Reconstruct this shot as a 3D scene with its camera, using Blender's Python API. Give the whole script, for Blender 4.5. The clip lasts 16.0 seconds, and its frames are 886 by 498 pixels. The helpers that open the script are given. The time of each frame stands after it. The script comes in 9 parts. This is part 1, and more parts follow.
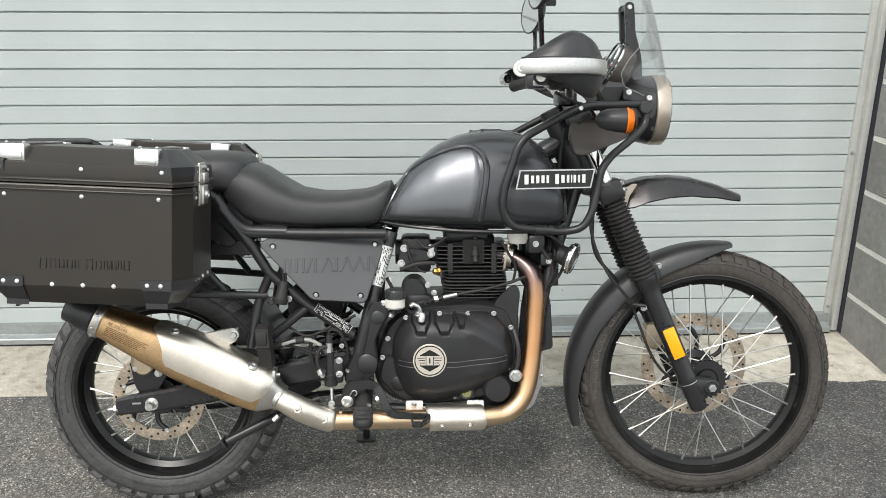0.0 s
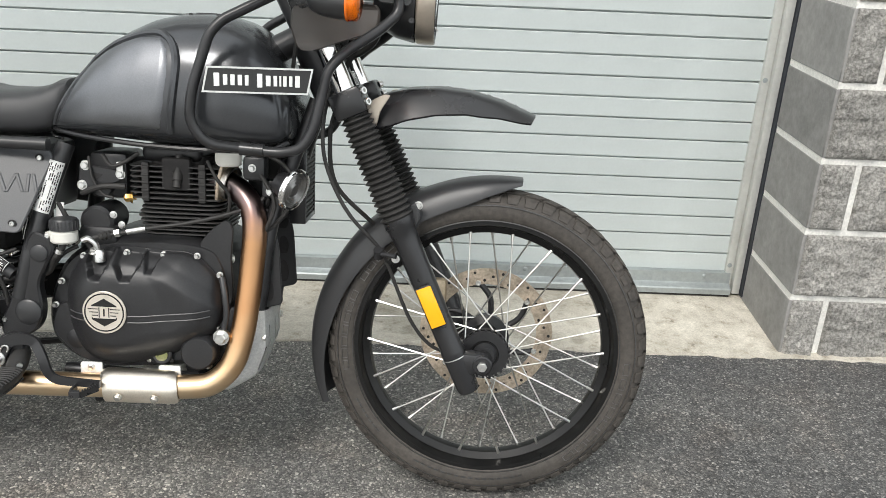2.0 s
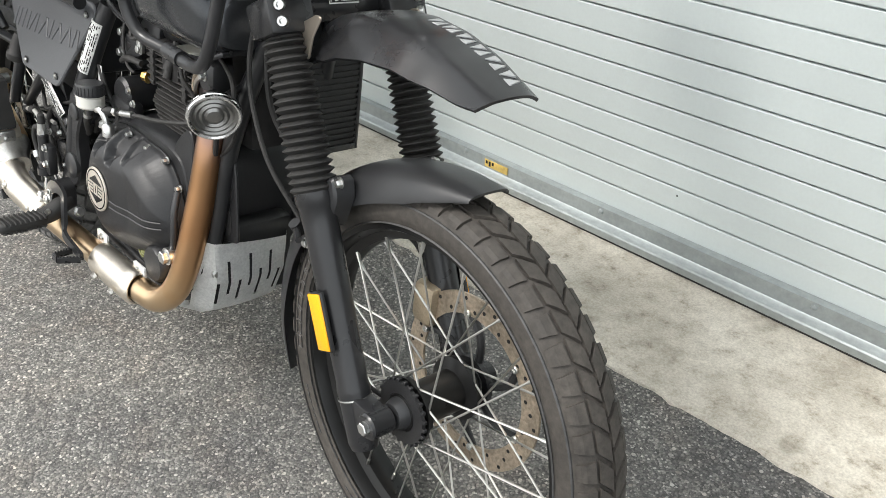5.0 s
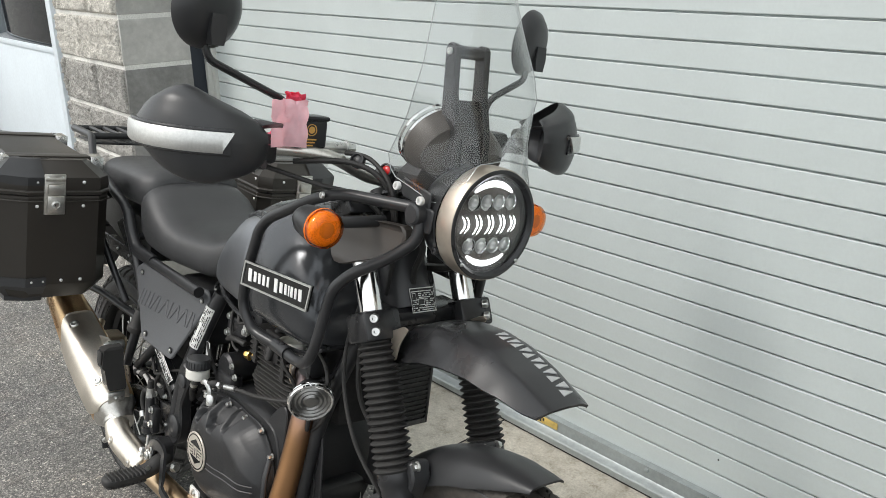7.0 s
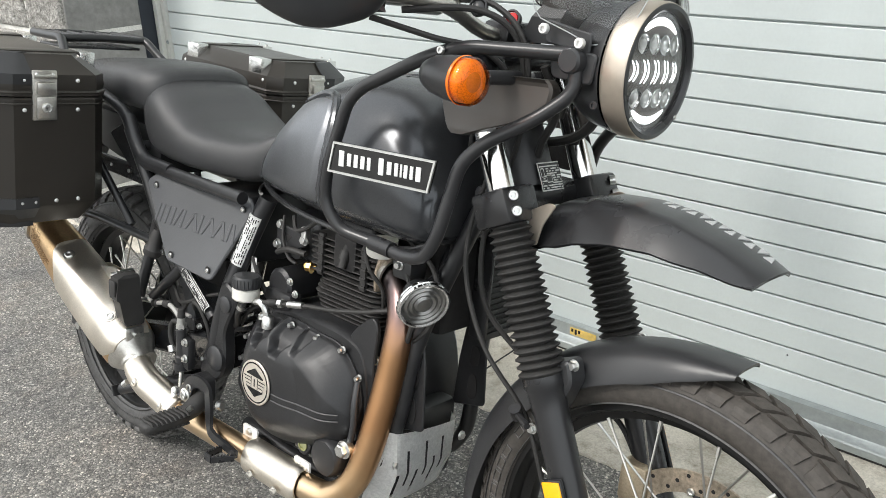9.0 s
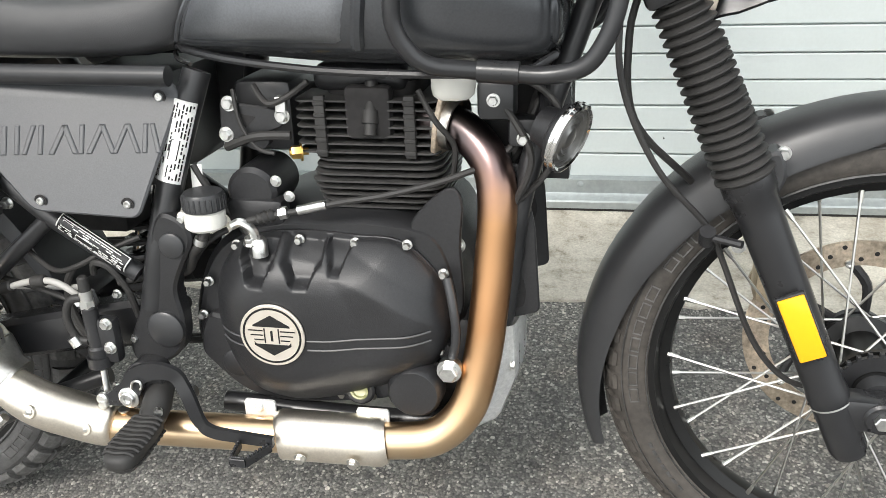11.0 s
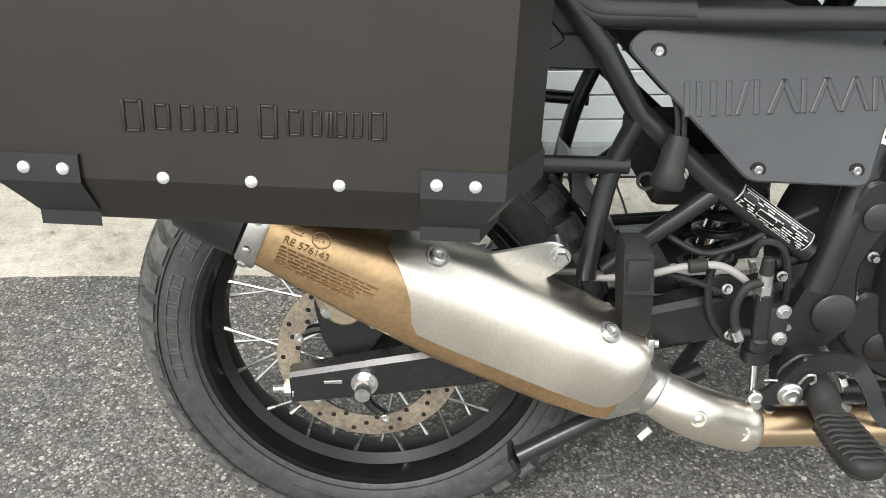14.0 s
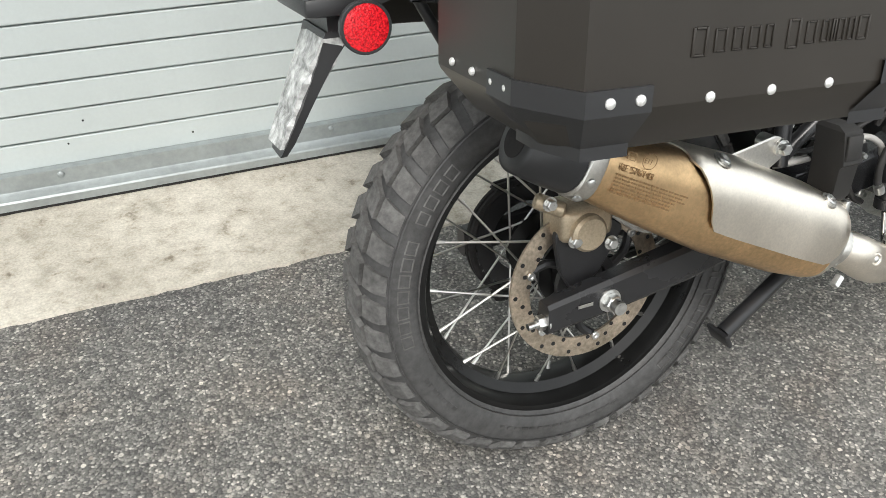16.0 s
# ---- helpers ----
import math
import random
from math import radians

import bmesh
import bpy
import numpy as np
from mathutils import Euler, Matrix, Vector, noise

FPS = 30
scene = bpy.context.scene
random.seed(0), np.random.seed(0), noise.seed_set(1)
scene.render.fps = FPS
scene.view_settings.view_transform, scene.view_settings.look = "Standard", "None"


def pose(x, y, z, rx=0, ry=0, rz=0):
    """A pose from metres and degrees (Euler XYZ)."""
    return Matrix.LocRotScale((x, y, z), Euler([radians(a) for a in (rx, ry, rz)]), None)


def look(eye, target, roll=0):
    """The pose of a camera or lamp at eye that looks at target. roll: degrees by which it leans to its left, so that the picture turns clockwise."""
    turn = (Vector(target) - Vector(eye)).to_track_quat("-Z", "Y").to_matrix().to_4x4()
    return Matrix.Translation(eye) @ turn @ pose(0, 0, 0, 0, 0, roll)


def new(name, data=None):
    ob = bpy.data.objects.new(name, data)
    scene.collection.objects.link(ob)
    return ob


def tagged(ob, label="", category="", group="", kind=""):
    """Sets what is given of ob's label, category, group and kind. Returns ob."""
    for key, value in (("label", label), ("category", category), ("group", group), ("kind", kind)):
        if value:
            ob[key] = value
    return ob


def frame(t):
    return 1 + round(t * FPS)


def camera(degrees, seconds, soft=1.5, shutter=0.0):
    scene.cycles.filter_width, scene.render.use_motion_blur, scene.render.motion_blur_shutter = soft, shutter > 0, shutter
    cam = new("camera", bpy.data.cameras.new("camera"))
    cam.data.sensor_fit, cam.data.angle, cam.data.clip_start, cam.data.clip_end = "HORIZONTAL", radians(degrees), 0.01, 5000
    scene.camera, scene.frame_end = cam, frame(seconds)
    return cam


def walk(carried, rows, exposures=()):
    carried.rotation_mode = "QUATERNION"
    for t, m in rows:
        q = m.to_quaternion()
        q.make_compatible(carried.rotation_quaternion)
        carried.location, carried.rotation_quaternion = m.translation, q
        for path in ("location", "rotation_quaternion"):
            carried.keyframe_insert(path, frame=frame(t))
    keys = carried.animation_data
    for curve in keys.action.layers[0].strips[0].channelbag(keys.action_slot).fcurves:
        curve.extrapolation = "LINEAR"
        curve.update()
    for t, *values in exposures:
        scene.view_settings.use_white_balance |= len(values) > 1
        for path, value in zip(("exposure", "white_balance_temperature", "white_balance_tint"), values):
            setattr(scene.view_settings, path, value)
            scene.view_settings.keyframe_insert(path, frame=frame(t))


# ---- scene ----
# Camera: hand-held, from the side of the machine round its front and back along it to the rear wheel.
cam = camera(55.4, 16.0, soft=0.65)
PATH = [
    (0, (0.664, -2.038, 1.403), (0.761, -0.141, 0.777), 0.3),
    (0.5, (0.786, -1.96, 1.377), (0.877, -0.063, 0.749), 0.3),
    (1, (1.02, -1.856, 1.343), (1.07, 0.031, 0.681), 0.2),
    (1.5, (1.183, -1.734, 1.276), (1.218, 0.136, 0.567), 1.2),
    (2, (1.365, -1.565, 1.252), (1.395, 0.275, 0.47), 2.6),
    (2.5, (1.57, -1.416, 1.222), (1.558, 0.388, 0.36), 3.1),
    (3, (1.792, -1.239, 1.199), (1.447, 0.466, 0.211), 2.2),
    (3.2, (1.845, -1.16, 1.192), (1.438, 0.519, 0.183), 2.1),
    (5.3, (2.214, -0.576, 1.283), (0.942, 0.524, 0.2), -2.1),
    (5.5, (2.229, -0.59, 1.319), (0.922, 0.525, 0.296), -2.7),
    (6, (2.257, -0.621, 1.377), (0.912, 0.533, 0.449), -2.3),
    (6.5, (2.271, -0.663, 1.428), (0.872, 0.54, 0.657), -1.7),
    (7, (2.267, -0.719, 1.458), (0.842, 0.523, 0.802), -0.9),
    (7.5, (2.238, -0.784, 1.459), (0.814, 0.461, 0.81), -0.9),
    (8, (2.163, -0.853, 1.425), (0.778, 0.434, 0.774), -0.4),
    (8.5, (2.062, -0.876, 1.377), (0.721, 0.444, 0.699), -0.2),
    (9, (1.891, -0.851, 1.28), (0.656, 0.518, 0.506), -1.8),
    (9.2, (1.811, -0.843, 1.245), (0.639, 0.548, 0.412), -3.2),
    (11.3, (1.02, -0.89, 1.107), (0.775, 0.766, 0.012), -3.6),
    (11.5, (0.956, -0.889, 1.104), (0.741, 0.76, -0.007), -3.3),
    (12, (0.782, -0.893, 1.095), (0.577, 0.757, -0.018), -3.3),
    (12.5, (0.598, -0.903, 1.1), (0.566, 0.765, -0.003), -1.2),
    (13, (0.447, -0.89, 1.09), (0.458, 0.781, -0.009), -0.7),
    (13.5, (0.278, -0.852, 1.066), (0.288, 0.818, -0.035), -0.6),
    (14, (0.113, -0.842, 1.063), (0.12, 0.815, -0.056), -0.3),
    (14.5, (-0.078, -0.86, 1.065), (-0.066, 0.793, -0.061), -0.1),
    (15, (-0.247, -0.877, 1.07), (-0.016, 0.748, -0.072), 0.1),
    (15.5, (-0.404, -0.838, 1.051), (0.075, 0.734, -0.089), 0.8),
    (16, (-0.579, -0.787, 1.049), (0.132, 0.691, -0.096), 2.2),
]
EXPOSURES = [(0.0, 0.36), (1.5, 0.44), (2.5, 0.52), (5.5, 0.74), (6.0, 0.68), (7.0, 0.34), (8.5, 0.52), (9.0, 0.67), (11.5, 0.95), (12.5, 0.80), (13.5, 0.76), (14.3, 0.55), (15.0, 0.37), (15.5, 0.50), (16.0, 0.58)]
walk(cam, [(t, look(eye, target, roll)) for t, eye, target, roll in PATH], EXPOSURES)

# World: bright overcast sky, broad soft sun from the open side of the yard.
SUN_ELEV, SUN_AZ = radians(50), radians(205)
world = bpy.data.worlds.new("overcast_sky")
scene.world = world
world.use_nodes = True
wn = world.node_tree.nodes
sky = wn.new("ShaderNodeTexSky")
sky.sky_type = "NISHITA"
sky.sun_disc = False
sky.sun_elevation = SUN_ELEV
sky.sun_rotation = SUN_AZ
sky.air_density = 1.0
sky.dust_density = 6.0
sky.ozone_density = 1.0
# cloud deck: mixes the clear sky towards even grey-white
mixw = wn.new("ShaderNodeMix")
mixw.data_type = "RGBA"
mixw.inputs[0].default_value = 0.8
mixw.inputs[7].default_value = (8.9, 9.3, 9.4, 1)
world.node_tree.links.new(sky.outputs[0], mixw.inputs[6])
world.node_tree.links.new(mixw.outputs[2], wn["Background"].inputs[0])
wn["Background"].inputs[1].default_value = 0.13
sun = new("sun", bpy.data.lights.new("sun", "SUN"))
sun.data.energy = 1.5
sun.data.angle = radians(16)
sun.data.color = (1.0, 0.975, 0.94)
sun.matrix_world = look((math.sin(SUN_AZ) * 20, math.cos(SUN_AZ) * 20, math.tan(SUN_ELEV) * 20), (0, 0, 0))


# ---- materials ----
def material(name, col, rough=0.5, metal=0.0, grain=0.0, grain_scale=60.0, wear=0.0, wear_scale=6.0, bump=0.0, bump_scale=200.0, coat=0.0, spread=0.0):
    """Principled surface with fine grain, broad wear and a small relief, at real-world size."""
    m = bpy.data.materials.new(name)
    m.use_nodes = True
    nt = m.node_tree
    b = nt.nodes["Principled BSDF"]
    b.inputs["Metallic"].default_value = metal
    b.inputs["Roughness"].default_value = rough
    b.inputs["Coat Weight"].default_value = coat
    tc = nt.nodes.new("ShaderNodeTexCoord")
    last = None
    for amount, scale, detail in ((grain, grain_scale, 4.0), (wear, wear_scale, 6.0)):
        if amount <= 0:
            continue
        nz = nt.nodes.new("ShaderNodeTexNoise")
        nz.inputs["Scale"].default_value = scale
        nz.inputs["Detail"].default_value = detail
        nz.inputs["Roughness"].default_value = 0.6
        nt.links.new(tc.outputs["Object"], nz.inputs["Vector"])
        ramp = nt.nodes.new("ShaderNodeMapRange")
        ramp.inputs[1].default_value, ramp.inputs[2].default_value = 0.3, 0.7
        ramp.inputs[3].default_value, ramp.inputs[4].default_value = 1 - amount, 1 + amount
        nt.links.new(nz.outputs[0], ramp.inputs[0])
        mul = nt.nodes.new("ShaderNodeVectorMath")
        mul.operation = "SCALE"
        if last is None:
            mul.inputs[0].default_value = col
        else:
            nt.links.new(last, mul.inputs[0])
        nt.links.new(ramp.outputs[0], mul.inputs["Scale"])
        last = mul.outputs[0]
        if amount == wear:
            rr = nt.nodes.new("ShaderNodeMapRange")
            rr.inputs[1].default_value, rr.inputs[2].default_value = 0.3, 0.7
            rr.inputs[3].default_value, rr.inputs[4].default_value = rough * 0.88, min(1, rough * 1.14)
            nt.links.new(nz.outputs[0], rr.inputs[0])
            nt.links.new(rr.outputs[0], b.inputs["Roughness"])
    if spread > 0:
        oi = nt.nodes.new("ShaderNodeObjectInfo")
        rr = nt.nodes.new("ShaderNodeMapRange")
        rr.inputs[3].default_value, rr.inputs[4].default_value = 1 - spread, 1 + spread
        nt.links.new(oi.outputs["Random"], rr.inputs[0])
        mul = nt.nodes.new("ShaderNodeVectorMath")
        mul.operation = "SCALE"
        if last is None:
            mul.inputs[0].default_value = col
        else:
            nt.links.new(last, mul.inputs[0])
        nt.links.new(rr.outputs[0], mul.inputs["Scale"])
        last = mul.outputs[0]
    if last is None:
        b.inputs["Base Color"].default_value = (*col, 1)
    else:
        nt.links.new(last, b.inputs["Base Color"])
    if bump > 0:
        nz = nt.nodes.new("ShaderNodeTexNoise")
        nz.inputs["Scale"].default_value = bump_scale
        nz.inputs["Detail"].default_value = 3.0
        nt.links.new(tc.outputs["Object"], nz.inputs["Vector"])
        bp = nt.nodes.new("ShaderNodeBump")
        bp.inputs["Strength"].default_value = bump
        bp.inputs["Distance"].default_value = 0.001
        nt.links.new(nz.outputs[0], bp.inputs["Height"])
        nt.links.new(bp.outputs[0], b.inputs["Normal"])
    return m


def glass(name, col, rough=0.0, ior=1.45, transmission=1.0):
    m = bpy.data.materials.new(name)
    m.use_nodes = True
    b = m.node_tree.nodes["Principled BSDF"]
    b.inputs["Base Color"].default_value = (*col, 1)
    b.inputs["Roughness"].default_value = rough
    b.inputs["IOR"].default_value = ior
    b.inputs["Transmission Weight"].default_value = transmission
    return m


def thin_clear(name, col, gloss=0.04, rough=0.03):
    """Clear thin plastic: lets the view through and mirrors at its surface."""
    m = bpy.data.materials.new(name)
    m.use_nodes = True
    nt = m.node_tree
    tr, gl, mx, fr, pw = (nt.nodes.new(k) for k in ("ShaderNodeBsdfTransparent", "ShaderNodeBsdfGlossy", "ShaderNodeMixShader", "ShaderNodeLayerWeight", "ShaderNodeMath"))
    tr.inputs[0].default_value = (*col, 1)
    gl.inputs["Roughness"].default_value = rough
    fr.inputs[0].default_value = 0.5
    pw.operation = "POWER"
    pw.inputs[1].default_value = 3.2
    nt.links.new(fr.outputs["Facing"], pw.inputs[0])
    sc = nt.nodes.new("ShaderNodeMath")
    sc.operation = "MULTIPLY_ADD"
    sc.inputs[1].default_value, sc.inputs[2].default_value = 0.75, gloss
    nt.links.new(pw.outputs[0], sc.inputs[0])
    nt.links.new(sc.outputs[0], mx.inputs[0])
    nt.links.new(tr.outputs[0], mx.inputs[1])
    nt.links.new(gl.outputs[0], mx.inputs[2])
    nt.links.new(mx.outputs[0], nt.nodes["Material Output"].inputs[0])
    return m


def glow(name, col, power):
    m = bpy.data.materials.new(name)
    m.use_nodes = True
    b = m.node_tree.nodes["Principled BSDF"]
    b.inputs["Base Color"].default_value = (0.8, 0.8, 0.8, 1)
    b.inputs["Emission Color"].default_value = (*col, 1)
    b.inputs["Emission Strength"].default_value = power
    return m


SATIN = material("satin_black_paint", (0.019, 0.0192, 0.0205), 0.27, wear=0.15, bump=0.08, bump_scale=900)
TANKPAINT = material("matte_graphite_tank_paint", (0.070, 0.073, 0.078), 0.19, metal=0.5, grain=0.1, grain_scale=400, wear=0.1, bump=0.05, bump_scale=1500)
KNEE = material("graphite_knee_panel_paint", (0.20, 0.207, 0.22), 0.37, metal=0.85, grain=0.1, grain_scale=400, wear=0.1, bump=0.05, bump_scale=1500)
FRAMEP = material("black_frame_paint", (0.021, 0.0212, 0.0225), 0.31, wear=0.25, wear_scale=14, bump=0.1, bump_scale=300)
CASE = material("black_engine_paint", (0.016, 0.016, 0.0172), 0.40, grain=0.2, grain_scale=300, wear=0.25, wear_scale=12, bump=0.3, bump_scale=700)
FINM = material("dusty_black_fins", (0.035, 0.034, 0.033), 0.42, grain=0.3, grain_scale=120, wear=0.3, bump=0.2)
PLASTIC = material("black_plastic", (0.027, 0.0275, 0.029), 0.36, wear=0.2, bump=0.12, bump_scale=900)
CHARCOAL = material("charcoal_textured_panel", (0.060, 0.062, 0.066), 0.40, grain=0.12, grain_scale=500, wear=0.12, bump=0.2, bump_scale=1200)
RUBBER = material("black_rubber", (0.022, 0.021, 0.02), 0.62, wear=0.3, wear_scale=20, bump=0.2, bump_scale=300)
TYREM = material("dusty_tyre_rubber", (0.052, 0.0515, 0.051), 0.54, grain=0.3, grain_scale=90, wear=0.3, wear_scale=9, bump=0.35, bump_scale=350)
MARKM = material("pale_rubber_mark", (0.095, 0.093, 0.09), 0.6, grain=0.3, grain_scale=90)
# paler than the carcass: dust, plus contrast that paints shade into the grooves
TREADM = material("dusty_tread_groove_contrast", (0.098, 0.096, 0.093), 0.78, grain=0.35, grain_scale=110, wear=0.35, wear_scale=14, bump=0.5, bump_scale=300)
TYREDUST = material("brown_dusted_tyre_rubber", (0.050, 0.044, 0.038), 0.72, grain=0.3, grain_scale=90, wear=0.3, wear_scale=9, bump=0.35, bump_scale=350)
SEATM = material("matte_black_seat_vinyl", (0.034, 0.0345, 0.036), 0.38, wear=0.2, bump=0.5, bump_scale=1400)
PANM = material("black_powder_coated_aluminium", (0.038, 0.0335, 0.0285), 0.34, metal=0.3, wear=0.12, wear_scale=4, bump=0.06, bump_scale=1100)
CHROME = material("chrome", (0.85, 0.85, 0.84), 0.1, 1.0, wear=0.05, wear_scale=30)
STEEL = material("brushed_stainless_steel", (0.62, 0.60, 0.56), 0.32, 1.0, grain=0.1, grain_scale=250, wear=0.12, wear_scale=15, bump=0.1, bump_scale=500)
SHIELDM = material("satin_stainless_heat_shield", (0.88, 0.815, 0.715), 0.34, 1.0, grain=0.06, grain_scale=300, wear=0.1, wear_scale=10, bump=0.1, bump_scale=500)
GOLDST = material("heat_tinted_bronze_steel", (0.68, 0.465, 0.255), 0.34, 1.0, grain=0.12, grain_scale=200, wear=0.28, wear_scale=9, bump=0.1, bump_scale=400)
BOLTM = material("zinc_plated_bolt", (0.70, 0.70, 0.68), 0.3, 1.0, wear=0.2, wear_scale=80)
RIVET = material("pale_aluminium_rivet", (0.82, 0.82, 0.80), 0.45, 0.6, spread=0.06)
ALU = material("satin_aluminium", (0.66, 0.66, 0.64), 0.38, 0.9, grain=0.08, grain_scale=250, wear=0.12, wear_scale=12)
SKIDM = material("brushed_aluminium_skid_plate", (0.84, 0.84, 0.82), 0.46, 0.2, grain=0.12, grain_scale=200, wear=0.15, wear_scale=10)
BRONZE = material("warm_silver_ring_paint", (0.50, 0.44, 0.37), 0.34, 0.8, grain=0.06, wear=0.1)
SPOKEM = material("stainless_spoke", (0.60, 0.59, 0.56), 0.3, 1.0, spread=0.15)
RIMM = material("black_anodised_rim", (0.012, 0.012, 0.012), 0.3, 0.4, wear=0.2, wear_scale=20)
DISCM = material("rusty_brake_disc_steel", (0.50, 0.42, 0.33), 0.45, 0.9, grain=0.3, grain_scale=160, wear=0.35, wear_scale=18, bump=0.2)
CALIPERM = material("cast_gold_caliper", (0.52, 0.43, 0.31), 0.45, 0.7, grain=0.15, grain_scale=300, wear=0.2)
AMBER = thin_clear("amber_indicator_plastic", (1.0, 0.46, 0.045))
AMBERF = material("faceted_lamp_reflector", (1.0, 0.90, 0.55), 0.28, 0.25, grain=0.35, grain_scale=420, bump=1.0, bump_scale=420)
AMBERO = material("deep_amber_plastic", (0.80, 0.17, 0.01), 0.25)
AMBERR = material("amber_reflector", (0.95, 0.42, 0.01), 0.2, grain=0.15, grain_scale=900)
# strong colour grain paints the sparkle of the reflector prisms
REDR = material("red_reflector", (0.62, 0.012, 0.02), 0.14, grain=0.7, grain_scale=380, bump=1.0, bump_scale=420)
REDL = material("red_lamp_plastic", (0.5, 0.02, 0.02), 0.2)
CLEAR = thin_clear("clear_screen_plastic", (0.95, 0.955, 0.955), 0.05, 0.06)
EDGEC = material("polished_plastic_edge", (0.36, 0.38, 0.38), 0.15)
HORNM = material("grey_horn_steel", (0.27, 0.266, 0.257), 0.32, 0.9, wear=0.15, wear_scale=40)
CHEEKM = material("dark_grey_cheek_plastic", (0.072, 0.063, 0.056), 0.38, wear=0.12, bump=0.2, bump_scale=1000)
CREASEM = material("pale_cover_crease", (0.06, 0.06, 0.062), 0.4, wear=0.2, wear_scale=40)
LENSG = glass("clear_lamp_glass", (0.97, 0.98, 0.98), 0.02, 1.45)
SIGHT = material("amber_oil_sight_glass", (0.20, 0.205, 0.09), 0.1)
WHITE = material("white_print", (0.80, 0.80, 0.78), 0.45, wear=0.05)
GREYPR = material("pale_grey_print", (0.36, 0.37, 0.37), 0.5, wear=0.15)
SIGNBLACK = material("black_sign_enamel", (0.012, 0.012, 0.012), 0.25)
BADGEM = material("champagne_badge_metal", (0.72, 0.66, 0.58), 0.35, 0.6, wear=0.06)
LABELW = material("white_label_paper", (0.62, 0.62, 0.60), 0.5, grain=0.1, grain_scale=200)
GOLDPR = material("gold_print", (0.65, 0.38, 0.10), 0.4)
ETCH = material("brown_laser_etching", (0.30, 0.18, 0.08), 0.5, 0.5)
PINK = material("pink_red_tag_ribbon", (0.92, 0.11, 0.19), 0.5, grain=0.15, grain_scale=60, wear=0.25, wear_scale=25)
# pink lightened to carry the light that comes through thin paper
PALEPINK = material("backlit_pink_tag_paper", (1.0, 0.70, 0.74), 0.5, grain=0.08, grain_scale=40, wear=0.12, wear_scale=18)
RESV = material("milky_white_reservoir_plastic", (0.66, 0.65, 0.60), 0.35, wear=0.1)
BRASS = material("brass_fitting", (0.65, 0.42, 0.14), 0.3, 1.0)
GREYHOSE = material("grey_cable_sleeve", (0.36, 0.35, 0.33), 0.5)
WRAP = material("crinkled_clear_wrap", (0.62, 0.63, 0.62), 0.2, grain=0.5, grain_scale=60, wear=0.4, wear_scale=30, bump=1.0, bump_scale=90)
WRAP.node_tree.nodes["Principled BSDF"].inputs["Transmission Weight"].default_value = 0.3
CORE = material("oil_cooler_core", (0.02, 0.02, 0.02), 0.55, grain=0.3, grain_scale=500, bump=1.0, bump_scale=800)
LED = glow("white_led", (0.95, 0.98, 1.0), 2.6)
REFLECT = material("lamp_reflector_chrome", (0.8, 0.8, 0.8), 0.08, 1.0)
# near-black: paints the shade in gaps, holes and recesses; also grease and grime
DARKGAP = material("dark_shade_and_grime", (0.012, 0.011, 0.011), 0.8, grain=0.4, grain_scale=80)
DOORM = material("pale_grey_green_door_enamel", (0.50, 0.545, 0.54), 0.42, grain=0.025, grain_scale=120, wear=0.07, wear_scale=1.6, bump=0.06, bump_scale=90, spread=0.02)
RAILM = material("galvanised_door_rail", (0.34, 0.37, 0.37), 0.42, 0.45, grain=0.1, grain_scale=60, wear=0.15, wear_scale=5, bump=0.15, bump_scale=120)
JAMBM = material("pale_door_guide_paint", (0.55, 0.56, 0.53), 0.4, 0.2, grain=0.05, wear=0.12, wear_scale=6)
DARKSTEEL = material("dark_guide_steel", (0.025, 0.03, 0.04), 0.5, 0.3, wear=0.2)
PEDDOOR = material("pale_blue_steel_door", (0.64, 0.70, 0.74), 0.4, grain=0.04, wear=0.06, wear_scale=3)
DARKGLASS = material("dark_door_glass", (0.02, 0.022, 0.024), 0.05)
YELLOW = material("yellow_warning_sticker", (0.62, 0.44, 0.12), 0.5, wear=0.3, wear_scale=30)


